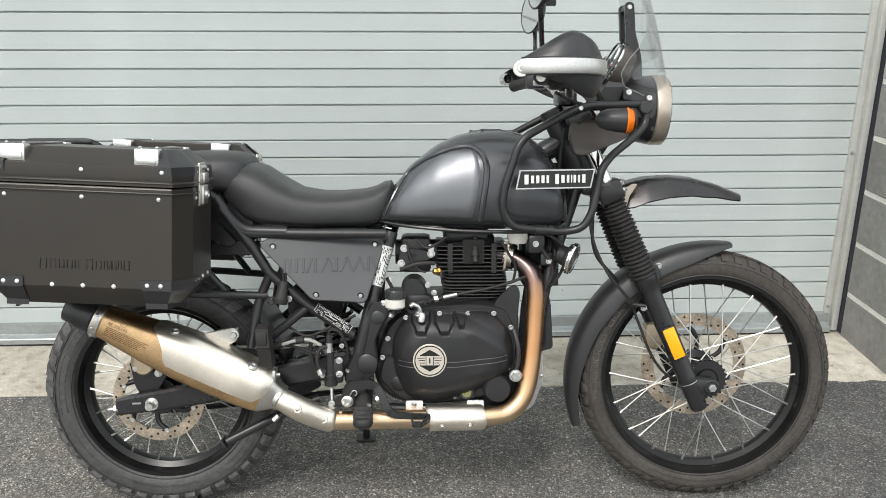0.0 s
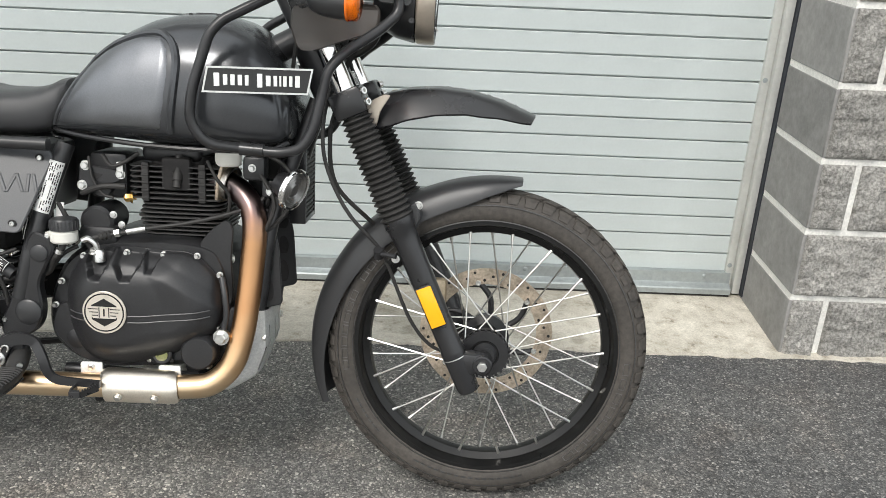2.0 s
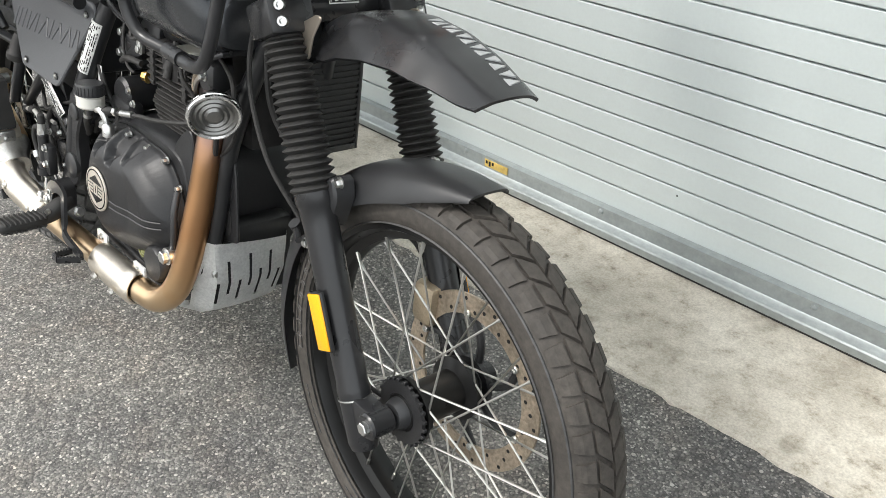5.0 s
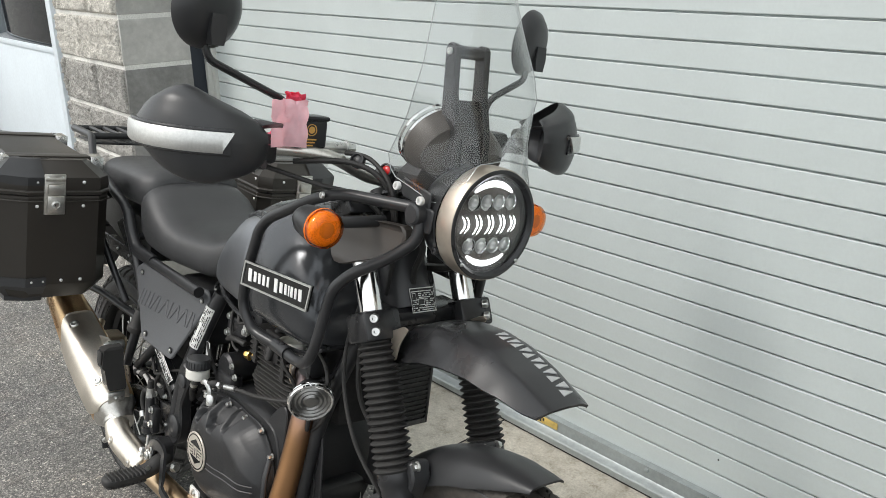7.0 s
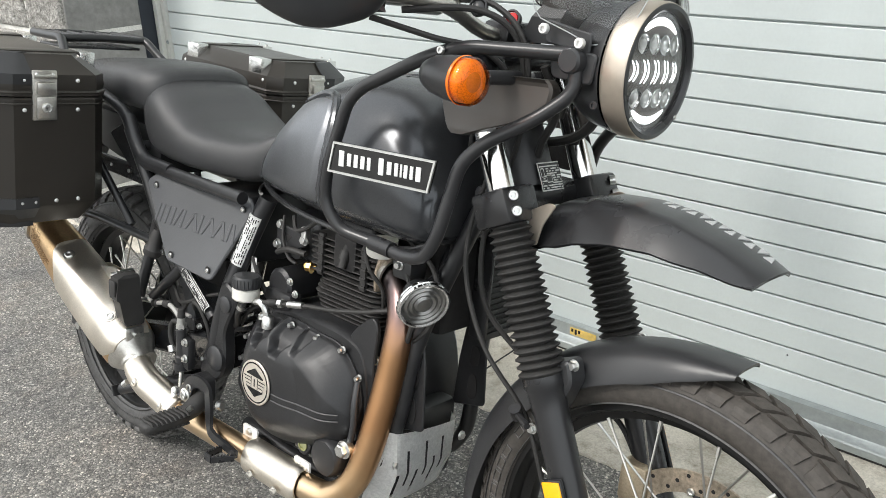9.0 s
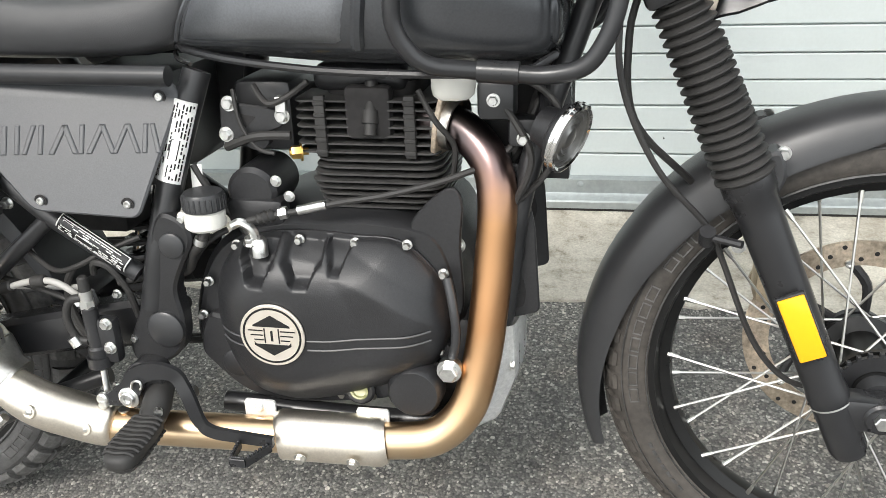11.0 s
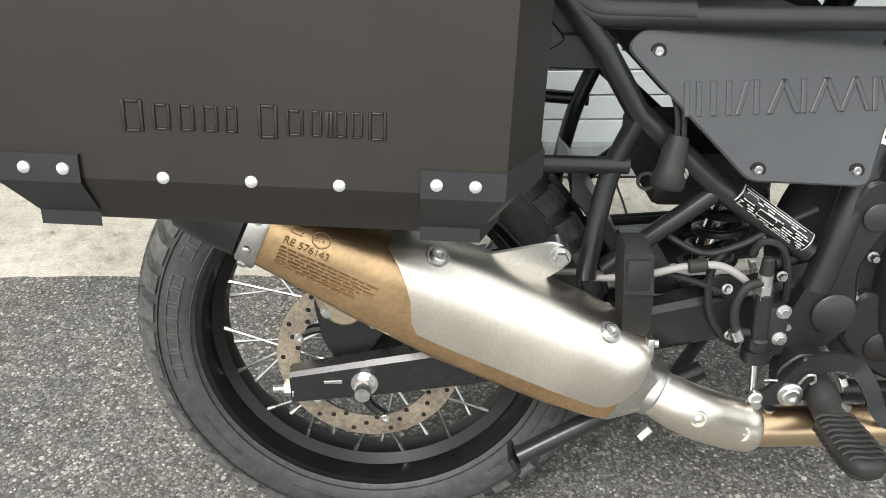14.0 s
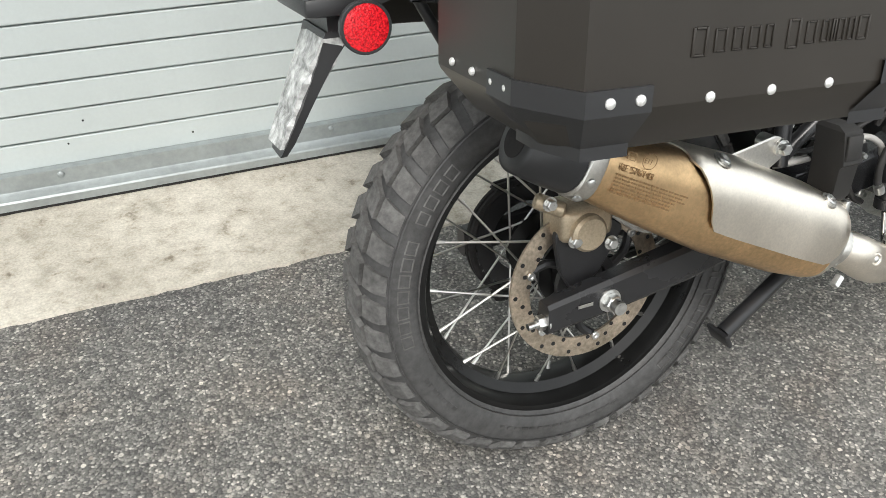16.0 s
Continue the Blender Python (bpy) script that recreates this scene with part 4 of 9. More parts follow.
part("adjuster", join(hexnut((-0.074, -0.135, 0.306), (-1, 0, 0.0), 0.011, 0.012), rod((-0.07, -0.135, 0.306), (-0.102, -0.135, 0.304), 0.005)), BOLTM, bike, "steel chain adjuster")
part("slot", slab([(-0.035, 0.323), (-0.012, 0.3235), (-0.012, 0.3285), (-0.035, 0.3275)], -0.1515, -0.1530, 0.0005), BOLTM)

# rear caliper, its carrier and the white hose
cal = box((-0.045, -0.125, 0.405), (0.035, -0.062, 0.455), 0.012, 3)
cal = moved(cal, Matrix.Translation((0.0, 0, 0)))
part("rear_caliper", join(cal, lathe([(0, 0.027), (0.012, 0.026), (0.016, 0.022), (0.016, 0)], (-0.008, -0.120, 0.420), (-0.008, -1, 0.420), 28), rod((-0.04, -0.12, 0.455), (-0.075, -0.10, 0.470), 0.011, bev=0.003)), CALIPERM, bike, "pale gold cast rear brake caliper")
for p in ((-0.028, -0.127, 0.412), (0.028, -0.127, 0.398), (-0.062, -0.118, 0.468)):
    bolt(p, (0, -1, 0), 0.0075, 0.008, kind="hex")
part("caliper_carrier", slab(round2([(-0.02, 0.325), (0.02, 0.345), (0.06, 0.41), (0.02, 0.44), (-0.05, 0.42), (-0.04, 0.36)], 0.012), -0.112, -0.100), CASE)
part("brake_hose", tube(spline([(0.04, -0.11, 0.43), (0.09, -0.12, 0.40), (0.14, -0.13, 0.415), (0.20, -0.12, 0.46), (0.33, -0.13, 0.465), (0.45, -0.14, 0.475)], 8), 0.0042, 8), GREYHOSE, bike, "pale grey brake hose")

# ---- frame ----
SHIFT = Vector((0, 0, 0))
for s in (-1, 1):
    y = s * 0.150
    part("seat_rail", tube(rounded([(-0.12, y * 0.75, 0.905), (0.10, y, 0.880), (0.190, y, 0.858), (0.232, y, 0.790), (0.262, y, 0.760), (0.62, y * 0.99, 0.757)], 0.035), 0.0125, 14), FRAMEP, bike, "black tubular seat rail")
    part("seat_rail_sleeve", tube(rounded([(0.195, y - s * 0.002, 0.850), (0.232, y - s * 0.002, 0.792), (0.265, y - s * 0.002, 0.7655), (0.372, y - s * 0.002, 0.7625)], 0.035), 0.0142, 14), FRAMEP)
    part("rear_stay", tube([(0.206, y, 0.825), (0.284, y, 0.725), (0.325, y, 0.658), (0.42, y, 0.575), (0.535, y * 0.98, 0.495)], 0.0132, 14), FRAMEP, bike, "black frame stay")
    part("down_tube", tube(spline([(0.632, s * 0.098, 0.755), (0.600, s * 0.124, 0.65), (0.574, s * 0.146, 0.545), (0.55, y, 0.45)], 5), 0.0178, 16), FRAMEP, bike, "black frame tube")
    part("pannier_stay", tube(spline([(0.085, s * 0.175, 0.76), (0.15, s * 0.165, 0.69), (0.212, s * 0.150, 0.613)], 5), 0.0092, 12), FRAMEP, bike)
    part("pannier_bar", tube(rounded([(-0.06, s * 0.190, 0.600), (0.10, s * 0.175, 0.612), (0.318, s * 0.152, 0.600)], 0.03), 0.0100, 12), FRAMEP, bike)
    part("pannier_bar", tube(rounded([(-0.10, s * 0.205, 0.905), (-0.11, s * 0.205, 0.70), (-0.06, s * 0.19, 0.605)], 0.03), 0.0092, 12), FRAMEP, bike)
    part("foot_stay", tube(spline([(0.326, y, 0.655), (0.298, y, 0.585), (0.280, s * 0.165, 0.49), (0.278, s * 0.168, 0.47)], 5), 0.0118, 12), FRAMEP, bike)
    part("cross_stay", tube([(0.420, y, 0.570), (0.300, y * 0.98, 0.472)], 0.0112, 12), FRAMEP, bike)
    part("cradle_tube", tube(spline([(1.12, s * 0.05, 0.86), (1.04, s * 0.085, 0.62), (1.015, s * 0.10, 0.45), (0.985, s * 0.115, 0.34), (0.90, s * 0.12, 0.285), (0.62, s * 0.12, 0.29)], 6), 0.0145, 12), FRAMEP, bike, "black cradle tube")
    # pivot plate
    poly = smooth2([(0.585, 0.585), (0.615, 0.575), (0.624, 0.550), (0.606, 0.515), (0.592, 0.480), (0.596, 0.440), (0.592, 0.405), (0.575, 0.380), (0.540, 0.365), (0.515, 0.372), (0.512, 0.40), (0.530, 0.44), (0.552, 0.50), (0.566, 0.55)], 4)
    part("pivot_plate", slab(poly, s * 0.135, s * 0.163, 0.004), CASE, bike, "cast black pivot plate")
    part("pivot_cap", lathe([(0, 0.026), (0.008, 0.026), (0.011, 0.022), (0.011, 0)], (0.570, s * 0.160, 0.424), (0.570, s * 1, 0.424), 24), PLASTIC)
    part("pivot_cap", lathe([(0, 0.017), (0.007, 0.017), (0.009, 0.014), (0.009, 0)], (0.598, s * 0.160, 0.545), (0.598, s * 1, 0.545), 20), PLASTIC)
part("cross_tube", rod((0.23, -0.15, 0.79), (0.23, 0.15, 0.79), 0.011), FRAMEP)
part("backbone", tube([(0.62, 0, 0.80), (0.85, 0, 0.86), (1.08, 0, 0.98)], 0.028, 16), FRAMEP)
part("steering_head", rod((1.055, 0, 1.07), (1.145, 0, 0.885), 0.032, seg=20), FRAMEP)
# engine mount brackets with a triangular window
for s in (-1, 1):
    part("mount_bracket", slab(round2([(0.652, 0.715), (0.735, 0.705), (0.735, 0.683), (0.66, 0.655), (0.648, 0.665)], 0.006), s * 0.085, s * 0.091), CASE, bike, "black triangular engine bracket")
    # dark slab on the bracket paints the shade of its window
    part("bracket_gap", slab(round2([(0.672, 0.700), (0.700, 0.695), (0.678, 0.676)], 0.004), s * 0.0900, s * 0.0915, 0.0004), DARKGAP)
    for x, z in ((0.665, 0.712), (0.657, 0.672), (0.735, 0.697)):
        bolt((x, s * 0.091, z), (0, s, 0), 0.0074, 0.007)

# warning labels wrapped on the frame tubes
def label_on(o, u, v, w, h, rows, r, dark):
    """A printed label wrapped round a tube of radius r; u along its text, v up."""
    m = flat_frame(o, u, v)

    def wrapped(bm):
        for q in bm.verts:
            a = q.co.y / r
            q.co.y, q.co.z = (r + q.co.z) * math.sin(a), (r + q.co.z) * math.cos(a) - r
        return moved(bm, m)

    def sheet(x, y, z0, z1):
        return loft([[(-x, k, z0), (x, k, z0), (x, k, z1), (-x, k, z1)] for k in np.linspace(-y, y, 13)])

    def bar(x0, x1, y0, y1):
        return box((x0, y0, 0.0011), (x1, y1, 0.0016), 0, 1)

    ink, paper = (LABELW, SIGNBLACK) if dark else (SIGNBLACK, LABELW)
    lab = part("frame_label", wrapped(sheet(w / 2, h / 2, -0.0004, 0.0008)), LABELW, bike, "black warning label with a white border and print" if dark else "white warning label with dark print")
    part("label_field", wrapped(sheet(w * 0.485, h * 0.455, 0.0, 0.0012)), paper, lab, "label field")
    rnd = random.Random(int(w * 1000))
    bms = [bar(-w * 0.47, w * 0.38, h * 0.33, h * 0.37)]
    for x0, x1, y0, y1 in ((-0.44, -0.30, -0.02, 0.26), (-0.22, 0.02, -0.22, 0.02)):
        bms += [bar(w * x0, w * x1, h * y, h * (y + 0.03)) for y in (y0, y1)] + [bar(w * x, w * (x + 0.008), h * y0, h * y1) for x in (x0, x1)]
    for k in range(rows):
        y = h * (0.26 - 0.66 * k / (rows - 1))
        x = -w * 0.46
        while x < w * 0.43:
            ln = min(rnd.uniform(0.02, 0.09) * w, w * 0.46 - x)
            inside = any(x + ln > w * (x0 - 0.01) and x < w * (x1 + 0.01) and h * (y0 - 0.05) < y < h * (y1 + 0.05) for x0, x1, y0, y1 in ((-0.44, -0.30, -0.02, 0.26), (-0.22, 0.02, -0.22, 0.02)))
            if not inside and rnd.random() < 0.78:
                bms.append(bar(x, x + ln, y - h * 0.022, y + h * 0.022))
            x += ln + w * 0.014
    part("label_print", wrapped(join(*bms)), ink, lab, "printed bars")


d = (Vector((0.632, -0.098, 0.755)) - Vector((0.592, -0.131, 0.612))).normalized()
label_on((0.6065, -0.1372, 0.674), d, (-d.z, 0, d.x), 0.105, 0.041, 8, 0.0183, False)
d = (Vector((0.535, 0, 0.495)) - Vector((0.42, 0, 0.575))).normalized()
label_on((0.484, -0.1645, 0.541), d, (-d.z, 0, d.x), 0.105, 0.028, 8, 0.0136, True)
part("small_label", slab([(0.616, 0.640), (0.632, 0.640), (0.630, 0.600), (0.614, 0.600)], -0.120, -0.121, 0.0003), LABELW, bike, "small white paper label")

# ---- side panels ----
def panel_y(x, z):
    """The flat panel leans in towards its top and its front."""
    return 0.1640 - 0.14 * (x - 0.463) - 0.39 * (z - 0.668)


for s in (-1, 1):
    poly = round2([(0.302, 0.731), (0.324, 0.750), (0.595, 0.750), (0.617, 0.730), (0.570, 0.586), (0.436, 0.597)], 0.012)
    rings = []
    for ins, dy in ((0.004, -0.006), (0.0, -0.003), (0.0, 0.0), (0.0025, 0.0025)):
        rings.append([(a, s * (panel_y(a, c) + dy), c) for a, c in offset2(poly, ins)])
    sp = part("side_panel", loft(rings), CHARCOAL, bike, "charcoal textured side panel with embossed strokes")
    for x, z in ((0.337, 0.727), (0.591, 0.727), (0.446, 0.609), (0.556, 0.604)):
        y = panel_y(x, z) + 0.0025
        part("panel_screw_seat", lathe([(0, 0.0085), (0.0012, 0.0085), (0.0012, 0.006)], (x, s * y, z), (x, s * 5, z), 18), DARKGAP, sp)
        part("panel_screw", socket((x, s * (y + 0.0005), z), (0, s, 0), 0.0050, 0.0032), BOLTM, sp)
    # embossed slanting strokes in a row
    for k, (x, lean, w) in enumerate(((0.366, 0, 0.006), (0.378, 0, 0.006), (0.392, 0, 0.007), (0.408, 0, 0.006), (0.422, 0.35, 0.006), (0.436, 0, 0.006), (0.456, 0.5, 0.007), (0.470, -0.5, 0.007), (0.484, 0, 0.006), (0.500, 0.5, 0.007), (0.514, -0.5, 0.007), (0.530, 0.45, 0.006), (0.544, -0.45, 0.006), (0.558, 0, 0.006), (0.570, -0.3, 0.006))):
        x = 0.365 + (x - 0.366) * 1.08
        za, zb = 0.663, 0.697
        quad = [(x - lean * 0.016, za), (x + w - lean * 0.016, za), (x + w + lean * 0.016, zb), (x + lean * 0.016, zb)]
        rings = [[(a, s * (panel_y(a, c) + dy), c) for a, c in offset2(quad, ins)] for ins, dy in ((0, 0.0022), (0, 0.0036), (0.0012, 0.0044))]
        part("emboss_stroke", loft(rings), CHARCOAL, sp, sharp=20)

# ---- dark inner parts: air box, battery box, inner fender, shock ----
part("air_box", box((0.42, -0.105, 0.60), (0.565, 0.105, 0.745), 0.015), PLASTIC, bike, "black air box")
fen = []
for k in range(20):
    t = radians(8 + 36 * k / 19)
    r = 0.352
    fen.append([(AX_R.x + r * math.cos(t), y, AX_R.z + r * math.sin(t) + e) for y, e in ((-0.085, -0.03), (-0.075, 0), (0, 0.006), (0.075, 0), (0.085, -0.03), (0.078, -0.034), (0, -0.004), (-0.078, -0.034))])
part("inner_fender", loft(fen), PLASTIC, bike, "black plastic inner fender")
part("tail_tray", loft([[(x, y, z) for y, z in ((-w, za), (w, za), (w, zb), (-w, zb))] for x, w, za, zb in ((-0.24, 0.05, 0.80, 0.83), (-0.10, 0.11, 0.775, 0.84), (0.10, 0.120, 0.745, 0.84), (0.28, 0.120, 0.735, 0.83))]), PLASTIC, bike, "black under-seat tray", sharp=25)
part("tail_plate", slab(round2([(-0.20, 0.745), (0.30, 0.738), (0.30, 0.700), (0.0, 0.705), (-0.24, 0.735)], 0.008), -0.128, -0.122), SATIN, bike, "black tail bracket")
for x in (0.08, 0.16, -0.02):
    bolt((x, -0.128, 0.722), (0, -1, 0), 0.004, 0.003, kind="socket")
part("tail_bracket", slab(round2([(0.10, 0.80), (0.16, 0.83), (0.245, 0.735), (0.225, 0.722), (0.19, 0.735)], 0.008), -0.142, -0.138), SATIN, bike)
spring = []
for k in range(150):
    t = k / 149
    a = t * 2 * math.pi * 7
    ax = Vector((0.44 + 0.05 * t, -0.02, 0.36 + 0.17 * t))
    spring.append(ax + Vector((0.030 * math.cos(a), 0.032 * math.sin(a), 0)))
part("shock_spring", tube(spring, 0.0058, 8), SATIN, bike, "black shock absorber spring")
part("shock_body", rod((0.43, -0.02, 0.33), (0.505, -0.02, 0.60), 0.019), CHROME, bike, "steel shock absorber body")
part("linkage", slab(round2([(0.30, 0.335), (0.42, 0.36), (0.44, 0.33), (0.36, 0.29)], 0.01), -0.05, 0.05), CASE)
# battery box as a plain dark mass, its shade put into the colour
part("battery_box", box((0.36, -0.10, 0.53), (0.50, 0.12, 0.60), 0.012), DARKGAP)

# ---- seats ----
def seat_loft(rows):
    """Rows of (x, half width, bottom, top): a soft cushion section."""
    rings = []
    for x, w, zb, zt in rows:
        ring = []
        zc, hz = (zb + zt) / 2, (zt - zb) / 2
        for k in range(28):
            a = 2 * math.pi * k / 28
            cc, ss = math.cos(a), math.sin(a)
            e = 0.55 if ss > 0 else 0.35
            ring.append((x, w * math.copysign(abs(cc) ** 0.55, cc) * (1 - 0.10 * max(ss, 0)), zc + hz * math.copysign(abs(ss) ** e, ss)))
        rings.append(ring)
    return loft(rings)


part("rider_seat", seat_loft([(0.185, 0.06, 0.862, 0.895), (0.195, 0.10, 0.850, 0.915), (0.225, 0.128, 0.818, 0.926), (0.262, 0.140, 0.782, 0.934), (0.296, 0.145, 0.772, 0.922), (0.331, 0.145, 0.769, 0.898), (0.387, 0.142, 0.768, 0.865), (0.445, 0.135, 0.767, 0.855), (0.502, 0.125, 0.767, 0.855), (0.56, 0.115, 0.768, 0.860), (0.59, 0.108, 0.774, 0.868), (0.612, 0.100, 0.785, 0.880), (0.630, 0.09, 0.82, 0.882), (0.636, 0.07, 0.84, 0.872)]), SEATM, bike, "matte black vinyl rider seat", sharp=60)
part("pillion_seat", seat_loft([(-0.135, 0.06, 0.870, 0.913), (-0.125, 0.10, 0.862, 0.933), (-0.06, 0.125, 0.858, 0.951), (0.04, 0.135, 0.856, 0.960), (0.14, 0.138, 0.856, 0.963), (0.205, 0.135, 0.856, 0.962), (0.245, 0.125, 0.856, 0.957), (0.262, 0.10, 0.860, 0.945)]), SEATM, bike, "matte black vinyl pillion seat", sharp=60)
# rear rack
for s in (-1, 1):
    part("rack_tube", tube(rounded([(0.06, s * 0.150, 0.862), (-0.08, s * 0.140, 0.900), (-0.165, s * 0.120, 0.955), (-0.200, s * 0.110, 0.984), (-0.37, s * 0.105, 0.984)], 0.03), 0.0105, 12), FRAMEP, bike, "black rack tube")
for x in (-0.205, -0.37):
    part("rack_bar", tube(rounded([(x, -0.110, 0.982), (x, 0, 0.985), (x, 0.110, 0.982)], 0.02), 0.0095, 12), FRAMEP)
for y in (-0.06, -0.02, 0.02, 0.06):
    part("rack_slat", rod((-0.205, y, 0.984), (-0.37, y, 0.986), 0.006, seg=10), FRAMEP)
part("rack_plate", box((-0.35, -0.10, 0.957), (-0.21, 0.10, 0.964), 0.002), SATIN)

# ---- tank ----
TX = [0.590, 0.600, 0.622, 0.65, 0.69, 0.745, 0.80, 0.86, 0.92, 0.97, 1.01, 1.045, 1.070, 1.083, 1.088]
TT = [0.800, 0.815, 0.850, 0.885, 0.930, 0.975, 1.002, 1.016, 1.018, 1.010, 0.990, 0.955, 0.905, 0.865, 0.845]
TB = [0.785, 0.780, 0.775, 0.772, 0.768, 0.764, 0.760, 0.758, 0.757, 0.757, 0.758, 0.760, 0.768, 0.785, 0.810]
TW = [0.070, 0.092, 0.108, 0.122, 0.138, 0.152, 0.160, 0.166, 0.168, 0.168, 0.166, 0.160, 0.148, 0.128, 0.09]
EX = 0.66


def tank_half(x, z):
    """Half width of the tank at x, z."""
    zt, zb, w = np.interp(x, TX, TT), np.interp(x, TX, TB), np.interp(x, TX, TW)
    zc, hz = zb + 0.42 * (zt - zb), 0
    u = (z - zc) / (zt - zc) if z > zc else (z - zc) / (zc - zb)
    u = min(max(u, -0.999), 0.999)
    a = math.asin(abs(u) ** (1 / (1.0 if z > zc else 0.5)))
    return w * math.cos(a) ** EX


def tank_ring(x, zt, zb, w, n=40):
    zc = zb + 0.42 * (zt - zb)
    ring = []
    for k in range(n):
        a = 2 * math.pi * k / n
        cc, ss = math.cos(a), math.sin(a)
        e, hz = (1.0, zt - zc) if ss > 0 else (0.5, zc - zb)
        ring.append((x, w * math.copysign(abs(cc) ** EX, cc), zc + hz * math.copysign(abs(ss) ** e, ss)))
    return ring


xs = np.unique(np.concatenate([np.linspace(a, b, 5) for a, b in zip(TX, TX[1:])]))


def soft(v, table):
    """A smoothed reading of a table over x."""
    d = 0.012
    return float(np.mean([np.interp(v + o, TX, table) for o in (-d, -d / 2, 0, d / 2, d)])) if 0.605 < v < 1.075 else float(np.interp(v, TX, table))


tank = part("fuel_tank", loft([tank_ring(float(x), soft(x, TT), soft(x, TB), soft(x, TW)) for x in xs]), TANKPAINT, bike, "matte graphite black fuel tank", sharp=70)
# knee panels, a raised paler field with a ridge round its front
for s in (-1, 1):
    zs = np.linspace(0.790, 0.972, 22)
    left = lambda z: np.interp(z, [0.790, 0.83, 0.87, 0.905, 0.935, 0.958, 0.968, 0.972], [0.612, 0.630, 0.652, 0.676, 0.712, 0.764, 0.800, 0.825])
    right = lambda z: np.interp(z, [0.790, 0.85, 0.90, 0.925, 0.945, 0.960, 0.968, 0.972], [0.846, 0.857, 0.863, 0.862, 0.857, 0.846, 0.838, 0.830])
    bm = bmesh.new()
    g = []
    for z in zs:
        g.append([bm.verts.new((x, s * (tank_half(x, z) + (0.0035 if 0 < i < 16 and 0.79 < z < 0.971 else -0.006)), z)) for i, x in enumerate(np.linspace(left(z), right(z), 17))])
    for a, b in zip(g, g[1:]):
        for k in range(16):
            bm.faces.new((a[k], a[k + 1], b[k + 1], b[k]))
    part("knee_panel", bm, KNEE, tank, "satin graphite knee panel", sharp=60)
    ridge = [(0.612, 0.792), (0.640, 0.852), (0.676, 0.908), (0.715, 0.939), (0.764, 0.962), (0.805, 0.974), (0.838, 0.974), (0.862, 0.958), (0.873, 0.928), (0.872, 0.895), (0.866, 0.85), (0.858, 0.792)]
    pts = [Vector((a, s * (tank_half(a, c) + 0.0005), c)) for a, c in [(q.x, q.z) for q in spline([(a, 0, c) for a, c in ridge], 5)]]
    part("tank_ridge", tube(pts, [0.0035 + 0.0045 * min(1, k / len(pts) * 1.4) for k in range(len(pts))], 8), TANKPAINT, tank)
# lower seam of the tank
seam = [Vector((x, s * (np.interp(x, TX, TW) * 0.90), np.interp(x, TX, TB) + 0.004)) for s, rng in ((-1, np.linspace(0.598, 1.075, 24)), (1, np.linspace(1.075, 0.598, 24))) for x in rng]
part("tank_seam", tube(seam, 0.005, 8), SATIN, tank)
part("filler_cap", lathe([(0, 0.060), (0.006, 0.058), (0.010, 0.050), (0.010, 0.030), (0.013, 0.028), (0.013, 0)], (0.895, 0, 1.006), (0.897, 0, 2), 36), SATIN, tank, "black filler cap")
for k in range(6):
    a = k * math.pi / 3
    part("cap_bolt", socket((0.895 + 0.052 * math.cos(a), 0.052 * math.sin(a), 1.0135), (0, 0, 1), 0.004, 0.003), SATIN, tank)
part("tank_trim", tube(spline([(0.600, -0.085, 0.775), (0.612, -0.104, 0.770), (0.635, -0.118, 0.766)], 6), 0.0032, 8), CHROME, tank, "bright trim at the tank foot")

